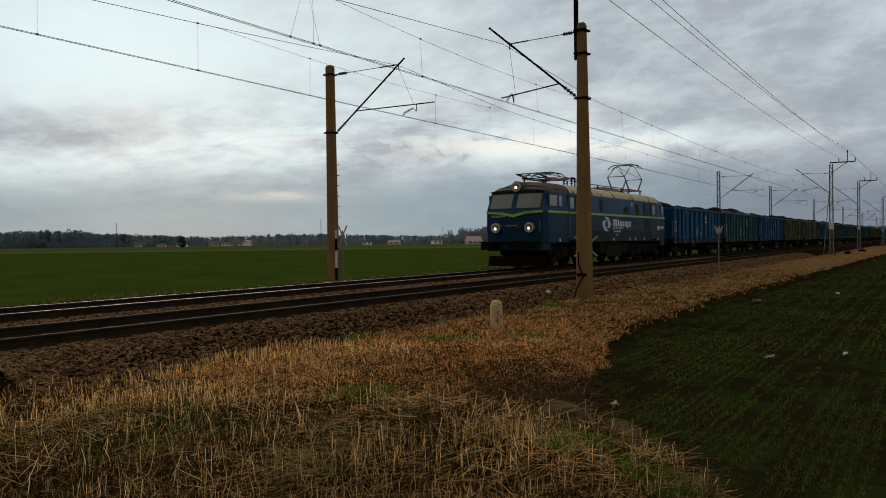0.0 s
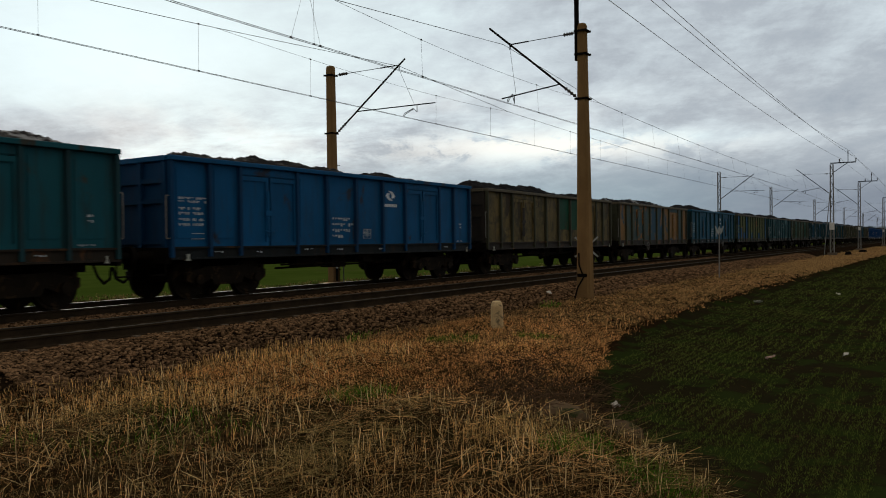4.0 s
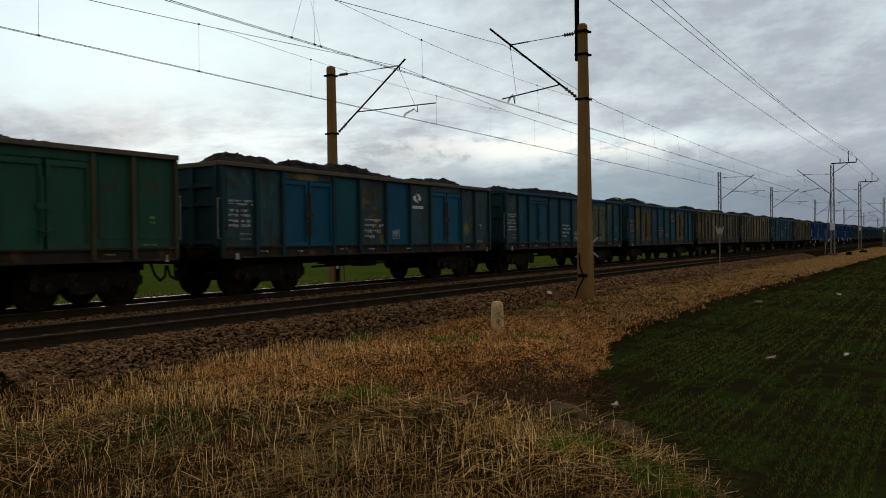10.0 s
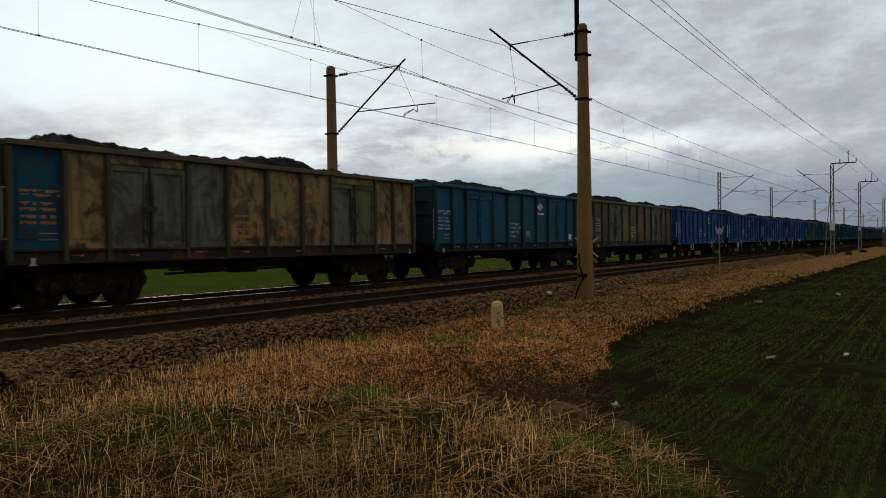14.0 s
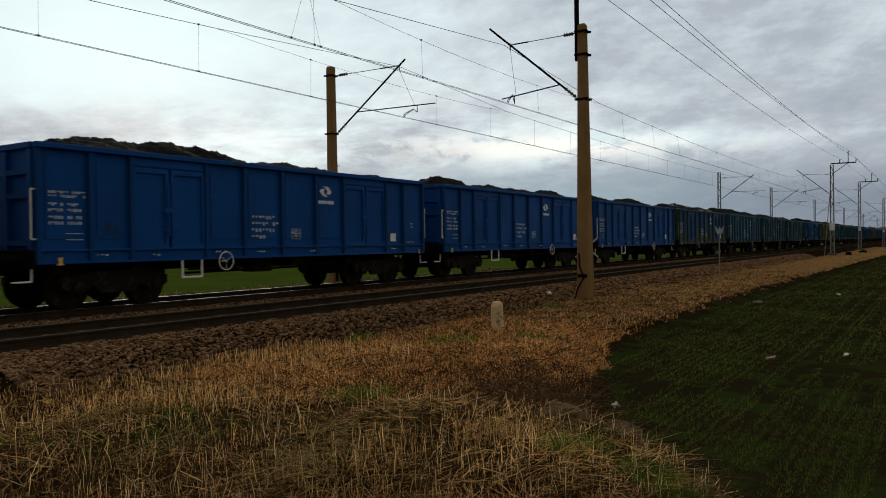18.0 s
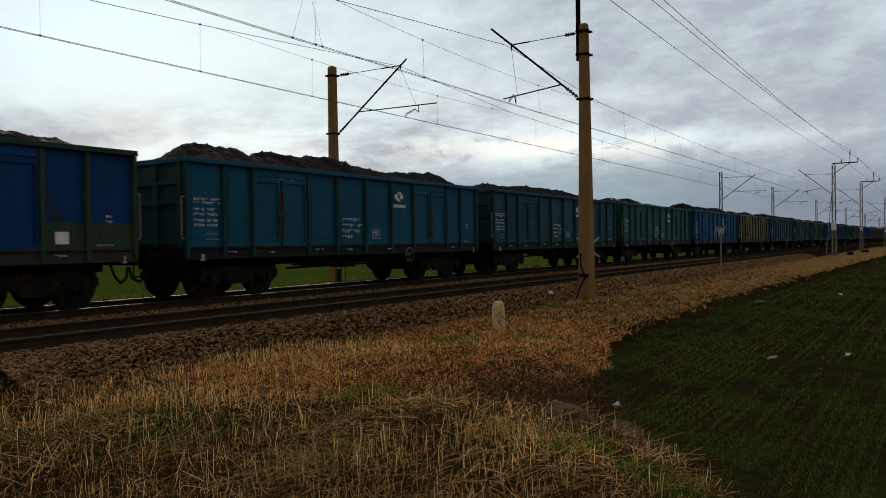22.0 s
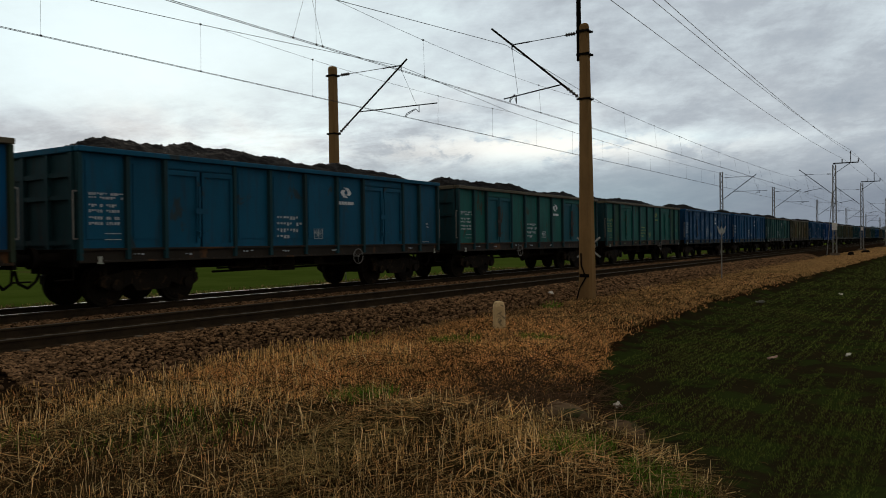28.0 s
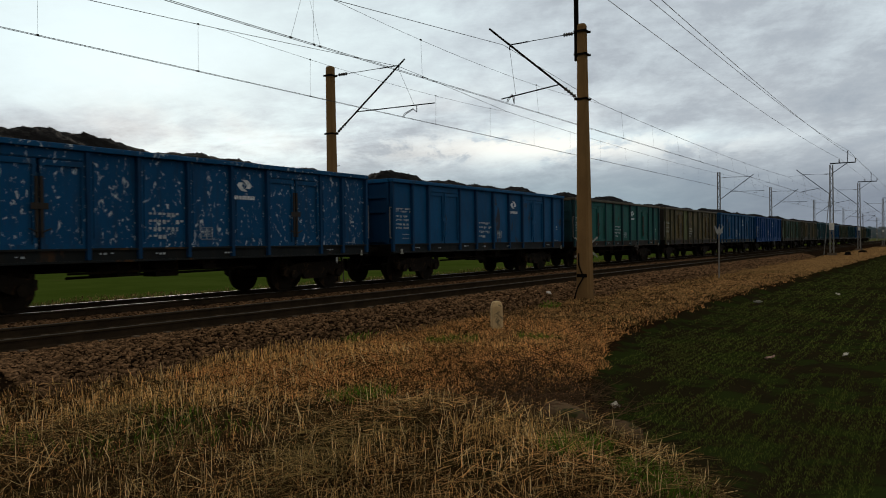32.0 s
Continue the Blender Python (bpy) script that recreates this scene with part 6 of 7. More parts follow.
build_marker_stone()
build_whistle_sign()
build_cross_sign(22.0, 9.01, 1.06, .46, "white crossed boards standing behind a concrete pole", -58, 1.15)
build_cross_sign(21.66, 18.30, 1.50, .42, "white crossed boards beside the far concrete pole", -50, .4)
PINK = material("pale_pink_plastic", (0.55, 0.36, 0.32), (0.4, 0.25, 0.22), 9, 0.5, 0, 0.2)
CHALK = material("dirty_white_litter", (0.62, 0.60, 0.57), (0.42, 0.4, 0.38), 9, 0.6, 0, 0.2)
ROCK = material("grey_mossy_stone", (0.13, 0.088, 0.054), (0.07, 0.05, 0.032), 4, 0.95, 0, 1.0, 22, (0.04, 0.045, 0.02), .35, 6, spec=0.0)
crumpled("litter", 25.3, 4.75, (.24, .16, .05), CHALK, "crumpled white wrapper lying on the field", 1.0)
crumpled("litter", 13.6, 2.36, (.15, .08, .04), PINK, "pale pink plastic scrap lying on the field", 2.2)
crumpled("litter", 14.6, 1.34, (.12, .08, .03), CHALK, "small white paper scrap on the field", 3.1)
crumpled("litter", 9.1, 3.36, (.10, .08, .05), CHALK, "white plastic scrap beside the bank", 4.0)
crumpled("litter", 30.0, 3.0, (.14, .10, .04), CHALK, "small white scrap on the green field", 5.0)
rock("stone", 20.6, 9.62, (.10, .07, .07), CHALK, "whitish stone lying on the ballast", 1.2)
rock("stone", 6.80, 3.05, (.24, .30, .17), ROCK, "large grey stone half buried in dead grass", 2.4, 1.0)
rock("stone", 6.70, 2.50, (.20, .30, .13), ROCK, "flat grey stone half buried at the field edge", 4.1, 1.0)
rock("stone", 6.66, 2.22, (.08, .06, .05), CONCRETE_PALE, "small pale stone at the field edge", 5.3)
rock("stone", 80.8, 7.2, (.35, .3, .28), STEEL_DARK, "dark stone beside the lattice mast", 3.3)
rock("stone", 94, 7.0, (.3, .4, .2), STEEL_DARK, "dark stone in the dead grass", 6.3)


# ---- distance: woods, trees and houses across the field ----
def spot(px, d):
    """A place in the distance: px is the tangent to the left of the line of sight, d metres along it."""
    a = radians(YAW)
    return d * math.cos(a) - px * d * math.sin(a), d * math.sin(a) + px * d * math.cos(a)


def far_crowns(name, trees, mat, label, seed, cat="woods"):
    """Distant trees as one mass: each a stem and many ragged leaf tufts."""
    rng = np.random.RandomState(seed)
    V, F = [], []
    base = 0
    for x, y, z0, h, w, conic in trees:
        n = 190
        t = rng.uniform(.02, 1.0, n)
        rad = w * (np.clip(1.05 - t, .05, 1) if conic else np.sqrt(np.clip(1 - (2 * t - 1.15) ** 2, .02, 1)))
        ang, rr = rng.uniform(0, 2 * np.pi, n), np.sqrt(rng.uniform(0, 1, n))
        c = np.stack([x + rad * rr * np.cos(ang), y + rad * rr * np.sin(ang), z0 + h * t], -1)
        s = h * .05
        tri = c[:, None, :] + rng.normal(0, 1, (n, 3, 3)) * np.array([s, s, s * .9])
        tri[:, :, 2] = np.maximum(tri[:, :, 2], z0)
        st = np.array([[[x - w * .06, y, z0], [x + w * .06, y, z0], [x, y, z0 + h * .8]]])
        tri = np.concatenate([tri, st])
        V.append(tri.reshape(-1, 3))
        F.append(np.arange(len(tri) * 3).reshape(-1, 3) + base)
        base += len(tri) * 3
    me = fast_mesh(name, np.concatenate(V), np.concatenate(F), 3)
    me.materials.append(mat)
    return tagged(new(name, me), label, cat, kind="stuff")


def build_distance():
    rng = random.Random(21)
    trees, bare = [], []
    prof_u = (.60, .47, .45, .36, .30, .22, .16, .10, .0, -.1, -.3, -.62)
    prof_h = (20, 20, 16.5, 13, 10.5, 12.5, 12.5, 11, 9, 9, 12, 14)
    for k in range(1500):
        u = rng.uniform(-.62, .62)
        d = rng.uniform(880, 1050)
        h = float(np.interp(-u, [-q for q in prof_u], prof_h)) * rng.uniform(.82, 1.04)
        x, y = spot(u, d)
        trees.append((x, y, gz(x, y), h, h * .34, rng.random() < .45))
        if k % 2:
            x, y = spot(rng.uniform(-.62, .62), rng.uniform(870, 900))
            trees.append((x, y, gz(x, y), h * rng.uniform(.35, .6), h * .5, False))
    far_crowns("pine_wood", trees, WOOD_HAZED, "pine wood along the far edge of the fields, tinted for haze", 3)
    for k in range(150):
        u = rng.choice((rng.uniform(-.09, .005), rng.uniform(.1, .28), rng.uniform(-.6, -.05), rng.uniform(-.09, -.02)))
        d = rng.uniform(560, 700)
        big = 1.55 if -.10 < u < -.02 else (1.0 if u > 0 else 1.2)
        h = rng.uniform(5, 8.5) * big
        x, y = spot(u, d)
        bare.append((x, y, gz(x, y), h, h * .36, False))
    far_crowns("bare_trees", bare, BARE_HAZED, "bare winter trees round the distant village, tinted for haze", 8, "trees")
    # a lone tree before the village
    x, y = spot(.3385, 520)
    far_crowns("lone_tree", [(x, y, gz(x, y), 7.5, 3.2, False)] * 4, TREE_DARK, "dark round tree standing alone on the field", 9, "tree")
    hedge = []
    for k in range(420):
        u = rng.uniform(-.2, .36)
        x, y = spot(u, rng.uniform(800, 860))
        hedge.append((x, y, gz(x, y), rng.uniform(.8, 2.0), 2.2, False))
    far_crowns("hedge", hedge, BARE_HAZED, "low hedges before the distant houses, tinted for haze", 12, "hedge")


WALL_WHITE = material("plaster_white", (0.85, 0.85, 0.84), (0.75, 0.75, 0.73), .8, 0.9, 0, 0.0, 6)
WALL_CREAM = material("plaster_cream", (0.50, 0.45, 0.38), (0.42, 0.38, 0.32), .8, 0.9, 0, 0.0, 6)
ROOF_GREY = material("roof_grey", (0.12, 0.12, 0.125), (0.09, 0.09, 0.095), .8, 0.9, 0, 0.0, 6)
ROOF_PALE = material("roof_pale_pink", (0.42, 0.33, 0.31), (0.34, 0.27, 0.25), .8, 0.9, 0, 0.0, 6)
WINDOW_DARK = glass_material("far_window", (0.03, 0.035, 0.04))


def build_house(u, d, w, dp, h, rise, turn, wall, roof, label):
    x, y = spot(u, d)
    ob = thing("house", pose(x, y, gz(x, y) - .2, 0, 0, turn + YAW - 90), label, "house", "distant houses")
    bm = bmesh.new()
    box(bm, -w / 2, w / 2, -dp / 2, dp / 2, 0, h)
    part("wall", bm, wall, ob)
    bm = bmesh.new()
    a, b = w / 2 + .4, dp / 2 + .4
    vs = [bm.verts.new(c) for c in ((-a, -b, h), (a, -b, h), (a, b, h), (-a, b, h), (-a * .92, 0, h + rise), (a * .92, 0, h + rise))]
    for q in ((0, 1, 5, 4), (2, 3, 4, 5), (0, 4, 3), (1, 2, 5), (0, 3, 2, 1)):
        bm.faces.new([vs[i] for i in q])
    part("roof", bm, roof, ob)
    bm = bmesh.new()
    box(bm, w * .2, w * .2 + .6, -.3, .3, h + rise * .4, h + rise + .8)
    part("chimney", bm, ROOF_GREY, ob)
    n = max(2, int(w / 3))
    for i in range(n):
        bm = bmesh.new()
        xx = -w / 2 + w * (i + .5) / n
        box(bm, xx - .5, xx + .5, -dp / 2 - .06, -dp / 2 + .04, 1.0, 2.3)
        part("window", bm, WINDOW_DARK, ob)


build_distance()
for row in ((0.338, 780, 9.9, 6.3, 2.4, 1.5, 10, WALL_WHITE, ROOF_GREY, "low white house beside a dark tree"),
            (0.297, 780, 8.1, 7.2, 3.0, 2.2, 0, WALL_CREAM, ROOF_GREY, "distant cream house with a grey roof"),
            (0.281, 780, 9.0, 7.2, 2.6, 1.9, 20, WALL_WHITE, ROOF_GREY, "distant white house with a grey roof"),
            (0.268, 780, 10.8, 7.2, 2.6, 1.9, -8, WALL_WHITE, ROOF_GREY, "distant white house with a grey roof"),
            (0.253, 780, 8.1, 7.2, 3.8, 2.2, 60, WALL_WHITE, ROOF_PALE, "distant white house with a tall gable"),
            (0.395, 780, 5.4, 5.4, 3.0, 1.5, 0, WALL_CREAM, ROOF_GREY, "small cream farm building"),
            (0.365, 780, 9.0, 5.4, 2.2, 1.1, 0, WALL_CREAM, ROOF_GREY, "long low cream farm building"),
            (.098, 560, 6, 5, 1.5, .8, 0, WALL_WHITE, ROOF_PALE, "long low white farm building"),
            (.063, 520, 8, 6, 1.9, 1.5, 0, WALL_CREAM, ROOF_PALE, "long cream farmhouse among bare trees"),
            (.008, 560, 7, 6, 2.8, 2.2, 15, WALL_WHITE, ROOF_GREY, "white farmhouse behind a hedge"),
            (-.040, 480, 9, 9, 1.6, 3.6, 10, WALL_CREAM, ROOF_PALE, "house with a broad pale roof")):
    build_house(*row)

for u, d, h in ((.158, 640, 22), (.293 + .13, 800, 26), (-.0, 640, 14)):
    x, y = spot(u, d)
    ob = thing("distant_mast", pose(x, y, gz(x, y)), "thin distant lattice mast", "mast", "distant masts")
    bm = bmesh.new()
    for a in (-.5, .5):
        rod(bm, (a, 0, 0), (a * .2, 0, h), .12, .08, 4)
    part("leg", bm, STEEL_DARK, ob)
    bm = bmesh.new()
    for k in range(8):
        z = h * k / 8
        q = .5 - .4 * k / 8
        rod(bm, (-q, 0, z), (q, 0, z + h / 8), .05, None, 4)
    part("bracing", bm, STEEL_DARK, ob)


# ---- grass, crop and ballast ----
def blades(name, x, y, h, lean, width, mat, label, seed, droop=.35, zoff=0.0, kind="stuff", cat="grass", comb=0.0):
    """Ribbons with a bend, one island each. x, y, h, lean, width: arrays."""
    rng = np.random.RandomState(seed)
    n = len(x)
    z = ground_z(x, y) + zoff
    az, tw = rng.uniform(0, 2 * np.pi, n), rng.uniform(0, 2 * np.pi, n)
    if comb:                                       # lying grass is combed in swirls
        az = 4.0 * wavy(x, y, 1.9, 3) + 3.0 * wavy(x, y, 4.7, 6) + rng.normal(0, comb, n)
        tw = az + np.pi / 2 + rng.normal(0, .4, n)
    dx, dy = np.cos(az), np.sin(az)
    # ribbon's width lies across the line from the camera, give or take
    wx, wy = np.cos(tw) * width / 2, np.sin(tw) * width / 2
    up = np.cos(lean)
    out = np.sin(lean)
    m = np.stack([x + dx * out * h * .5, y + dy * out * h * .5, z + up * h * .55], -1)
    t = np.stack([x + dx * out * h * (1 + droop * .4), y + dy * out * h * (1 + droop * .4), z + np.maximum(up * h * (1 - droop * .5), .015)], -1)
    w3 = np.stack([wx, wy, np.zeros(n)], -1)
    b = np.stack([x, y, z - .01], -1)
    V = np.stack([b - w3, b + w3, m - w3 * .8, m + w3 * .8, t], 1).reshape(-1, 3)
    o = np.arange(n)[:, None] * 5
    F = np.concatenate([o + np.array([0, 1, 3]), o + np.array([0, 3, 2]), o + np.array([2, 3, 4])])
    me = fast_mesh(name, V, F, 3)
    me.materials.append(mat)
    return tagged(new(name, me), label, cat, kind=kind)


def scatter(n, seed, near, far, keep, wide=72, power=1.0):
    """Points all over the ground on the track side, thinning with distance, where keep(x, y) holds."""
    rng = np.random.RandomState(seed)
    n = int(n * 2.2)
    d = near * (far / near) ** (rng.uniform(0, 1, n) ** power)
    a = radians(YAW) + np.radians(rng.uniform(-wide, wide, n))
    x, y = d * np.cos(a), d * np.sin(a)
    k = keep(x, y)
    return x[k], y[k], d[k], rng


def patch(x, y, s, k):
    return (wavy(x, y, s, k) + wavy(x, y, s * 2.3, k + 1) * .6) / 1.6


def on_bank(x, y):
    return (y > bank_edge(x) - .05 + .25 * patch(x, y, 2.1, 3)) & (y < 9.15 + .3 * patch(x, y, 1.9, 9))


def stalks(name, x, y, z, l, lean, az, width, mat, label, bend=.12, cat="grass", seed=1):
    """Dry straws: narrow strips of even width with a slight bend, one island each."""
    rng = np.random.RandomState(seed)
    n = len(x)
    ux, uy, uz = np.cos(az) * np.sin(lean), np.sin(az) * np.sin(lean), np.cos(lean)
    tw = rng.uniform(0, 2 * np.pi, n)
    lying = lean > 1.0
    wx = np.where(lying, -np.sin(az), np.cos(tw)) * width / 2
    wy = np.where(lying, np.cos(az), np.sin(tw)) * width / 2
    wz = np.where(lying, rng.uniform(-.5, .5, n), 0) * width
    w3 = np.stack([wx, wy, wz], -1)
    b = np.stack([x, y, z], -1)
    u = np.stack([ux, uy, uz], -1)
    off = rng.normal(0, 1, (n, 3)) * (bend * l)[:, None]
    off[:, 2] = np.abs(off[:, 2]) * .5
    m = b + u * (l * .5)[:, None] + off * .5
    t = b + u * l[:, None]
    for p in (m, t):
        p[:, 2] = np.maximum(p[:, 2], ground_z(p[:, 0], p[:, 1]) + .006)
    V = np.stack([b - w3, b + w3, m - w3 * .95, m + w3 * .95, t - w3 * .6, t + w3 * .6], 1).reshape(-1, 3)
    o = np.arange(n)[:, None] * 6
    F = np.concatenate([o + np.array([0, 1, 3, 2]), o + np.array([2, 3, 5, 4])])
    me = fast_mesh(name, V, F, 4)
    me.materials.append(mat)
    return tagged(new(name, me), label, cat, kind="stuff")


def crest(x, y):
    """1 on the sunny upper bank with its standing stubble, 0 on the matted lower bank."""
    low = 6.2 + .9 * smooth(6.2 - x, 0, 2.2) - 2.6 * smooth(x, 9.3, 11.5)
    return smooth(y - low + .35 * patch(x, y, 1.3, 2), -.35, .45)


def near_spot(x, y, cx, cy, r):
    return np.exp(-((x - cx) ** 2 + (y - cy) ** 2) / (r * r))


def strip(n, seed, x0, x1, y0, y1):
    """Points along the line, thinning with the distance along it."""
    rng = np.random.RandomState(seed)
    return x0 * (x1 / x0) ** rng.uniform(0, 1, n), rng.uniform(y0, y1, n), rng


def build_grass():
    # fine matted undergrowth, its colour darkened as shade under the straw
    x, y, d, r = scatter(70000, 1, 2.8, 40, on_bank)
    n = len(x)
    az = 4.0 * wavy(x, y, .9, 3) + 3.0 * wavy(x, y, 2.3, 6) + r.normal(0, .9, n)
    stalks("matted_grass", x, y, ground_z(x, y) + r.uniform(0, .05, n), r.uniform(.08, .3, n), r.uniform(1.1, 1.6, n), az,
           np.clip(d * .0007, .003, .02) * r.uniform(.6, 1.4, n), MAT_DARK, "matted dead grass on the bank, its dark colour standing for shade", .2, seed=11)
    # straw thrown over it, thick on the tangled heap and towards the field
    x, y, d, r = scatter(60000, 9, 2.8, 24, on_bank)
    w = .12 + .5 * (patch(x, y, 1.9, 12) > .2) + .9 * near_spot(x, y, 6.0, 4.25, .8) + .8 * near_spot(x, y, 4.9, 2.2, .9) + .35 * near_spot(x, y, 3.6, 7.2, 1.2)
    w = w * (1 - .75 * crest(x, y)) * (1 - .95 * near_spot(x, y, 8.0, 4.1, 1.6)) * (1 - smooth(x, 8, 9.5)) * (1 - .6 * near_spot(x, y, 4.6, 5.2, .7))
    k = r.uniform(0, 1, len(x)) < w * .5
    x, y, d = x[k], y[k], d[k]
    n = len(x)
    az = 5.0 * wavy(x, y, .7, 8) + 3.0 * wavy(x, y, 2.0, 4) + r.normal(0, .8, n)
    stalks("straw_litter", x, y, ground_z(x, y) + r.uniform(.01, .1, n), r.uniform(.07, .32, n), r.uniform(1.2, 1.62, n), az,
           np.clip(d * .00062, .0026, .01) * r.uniform(.6, 1.4, n), STRAW, "tangled straw lying over the dead grass", .18, seed=19)
    # longer olive straw, combed flat over the lower bank
    x, y, d, r = scatter(60000, 57, 2.8, 16, on_bank)
    w = (1 - .85 * crest(x, y)) * (1 - .9 * near_spot(x, y, 8.0, 4.1, 1.6)) * np.clip(.12 + 1.3 * patch(x, y, 1.5, 15), .03, 1) * (1 - smooth(x, 8, 9.5))
    k = r.uniform(0, 1, len(x)) < w * .5
    x, y, d = x[k], y[k], d[k]
    n = len(x)
    az = 4.0 * wavy(x, y, .8, 5) + 2.5 * wavy(x, y, 2.4, 9) + r.normal(0, .6, n)
    stalks("flattened_straw", x, y, ground_z(x, y) + r.uniform(.01, .13, n), r.uniform(.15, .45, n), r.uniform(1.25, 1.65, n), az,
           np.clip(d * .0006, .0026, .009) * r.uniform(.6, 1.3, n), STRAW_OLIVE, "long olive straw lying flat in swirls", .22, seed=58)
    # standing stubble, thick on the crest
    x, y, d, r = scatter(150000, 2, 2.8, 30, lambda x, y: on_bank(x, y))
    w = crest(x, y) * np.clip(.75 + .6 * patch(x, y, 1.1, 6), .15, 1) * (1 - .45 * smooth(x - (y - 6.5) * 1.2, 9, 12)) * (1 - .95 * smooth(x, 9.5, 13.5)) + .9 * near_spot(x, y, 5.5, 2.95, .36) + .35 * near_spot(x, y, 4.6, 3.6, .5)
    w = w + .10 * (patch(x, y, 1.25, 6) > .35) * (1 - .95 * near_spot(x, y, 8.2, 4.4, 2.0)) * (1 - smooth(x, 9, 11)) + .26 * smooth(5.4 - np.hypot(x, y), 0, .8) * (patch(x, y, 2.2, 21) > -.1)
    k = r.uniform(0, 1, len(x)) < w * .8
    x, y, d = x[k], y[k], d[k]
    n = len(x)
    stalks("standing_stubble", x, y, ground_z(x, y) - .01, r.uniform(.05, .17, n) * np.clip(1 + .35 * patch(x, y, .8, 5), .5, 1.4), np.abs(r.normal(0, .3, n)),
           r.uniform(0, 6.28, n), np.clip(d * .00062, .0028, .012) * r.uniform(.6, 1.4, n), STRAW_GOLD, "short standing golden stubble on the bank", .08, seed=12)
    # fine russet grass, on the upper bank and round the field's corner
    x, y, d, r = scatter(150000, 21, 2.8, 40, on_bank)
    w = (.25 + .6 * crest(x, y) + 1.1 * near_spot(x, y, 9.4, 6.0, 2.6)) * (1 - .9 * near_spot(x, y, 7.5, 3.5, 1.4)) * (1 - .2 * smooth(x, 14, 24)) * (1 + .8 * smooth(x, 9, 12))
    k = r.uniform(0, 1, len(x)) < w * .9
    x, y, d = x[k], y[k], d[k]
    n = len(x)
    stalks("russet_grass", x, y, ground_z(x, y) - .01, r.uniform(.03, .10, n), r.uniform(.2, 1.5, n), r.uniform(0, 6.28, n),
           np.clip(d * .0007, .003, .014) * r.uniform(.7, 1.3, n), STRAW_RED, "russet dead grass on the bank", .15, seed=22)
    x, y, r = strip(42000, 61, 6.5, 15, 4.0, 8.7)
    k = on_bank(x, y) & (r.uniform(0, 1, len(x)) < 1 - .9 * near_spot(x, y, 7.5, 3.6, 1.5))
    x, y = x[k], y[k]
    n = len(x)
    stalks("russet_grass", x, y, ground_z(x, y) - .01, r.uniform(.03, .11, n), r.uniform(.2, 1.4, n), r.uniform(0, 6.28, n),
           np.clip(np.hypot(x, y) * .0007, .003, .014) * r.uniform(.7, 1.3, n), STRAW_RED, "thick russet dead grass round the field corner", .15, seed=62)
    # single pale broken stems
    x, y, d, r = scatter(7000, 23, 2.8, 12, lambda x, y: on_bank(x, y) & (y < 8.7) & ((x < 6.8) | (y > 6.5)))
    n = len(x)
    lean = np.where(r.uniform(0, 1, n) < .45, np.abs(r.normal(0, .3, n)), r.uniform(.8, 1.5, n))
    stalks("pale_stalks", x, y, ground_z(x, y) + .01, r.uniform(.07, .24, n), lean, r.uniform(0, 6.28, n), np.clip(d * .0008, .0035, .012), STRAW_PALE,
           "scattered pale broken stalks", .08, seed=24)
    # the bank going away along the line: short even dead grass
    x, y, r = strip(160000, 41, 11, 150, 4.2, 9.2)
    k = on_bank(x, y) & (y > bank_edge(x) + .1)
    x, y = x[k], y[k]
    n = len(x)
    stalks("bank_grass", x, y, ground_z(x, y) - .01, r.uniform(.03, .10, n), r.uniform(0, 1.3, n), r.uniform(0, 6.28, n),
           np.clip(x * .00065, .005, .05) * r.uniform(.6, 1.3, n), BANK_BLADE, "short olive-brown dead grass along the bank", .15, seed=42)
    # green tufts
    x, y, d, r = scatter(160000, 4, 3.0, 30, lambda x, y: on_bank(x, y) & (
        (np.hypot(x - 5.55, (y - 2.36) * 1.0) < .30) | (np.hypot(x - 11.35, (y - 7.15) * .9) < .45) | (np.hypot(x - 6.8, y - 5.5) < .4) |
        (np.hypot(x - 12.3, y - 5.95) < .4) | (np.hypot(x - 5.3, y - 1.6) < .35) | (patch(x, y, .75, 11) > .8) | ((x < 5.2) & (y > 5.2) & (y < 7.4) & (patch(x, y, 1.4, 4) > .0) & (np.sin(x * 9177 + y * 7331) > .85))))
    blades("green_tufts", x, y, r.uniform(.09, .2, len(x)), r.uniform(.1, .9, len(x)), np.clip(d * .0009, .004, .02), GREEN_BLADE, "fresh green grass tufts in the dead grass", 14)
    # field: seedlings in drills that run along the track
    x, y, d, r = scatter(480000, 5, 3.2, 130, lambda x, y: (y < bank_edge(x) - .25 - .2 * patch(x, y, 1.0, 4)) & (patch(x, y, .8, 5) + .5 * patch(x, y, 2.7, 8) + .55 * np.sin(y * 13.0 + .5 * patch(x, y, .3, 2)) > -.28 + .5 * ((y > bank_edge(x) - 1.0) & (x < 14))))
    y = np.round(y / .13) * .13 + r.normal(0, .03, len(x))
    blades("crop_seedlings", x, y, r.uniform(.02, .055, len(x)), r.uniform(.3, 1.4, len(x)), np.clip(d * .0006, .003, .03), CROP_BLADE, "rows of small green winter crop", 15, cat="crop")
    x, y, d, r = scatter(7000, 6, 3.2, 25, lambda x, y: (y < bank_edge(x) + .1))
    n = len(x)
    stalks("field_litter", x, y, ground_z(x, y) + .01, r.uniform(.03, .12, n), r.uniform(1.3, 1.6, n), r.uniform(0, 6.28, n), np.clip(d * .0004, .002, .008), MAT_DARK, "dead stems lying between the crop rows", seed=16, cat="crop")
    # dry verge between the far track and the field
    x, y, d, r = scatter(70000, 27, 16, 150, lambda x, y: (y > 20.0) & (y < verge_edge(x) + .9 + 1.2 * patch(x, y, .6, 2)))
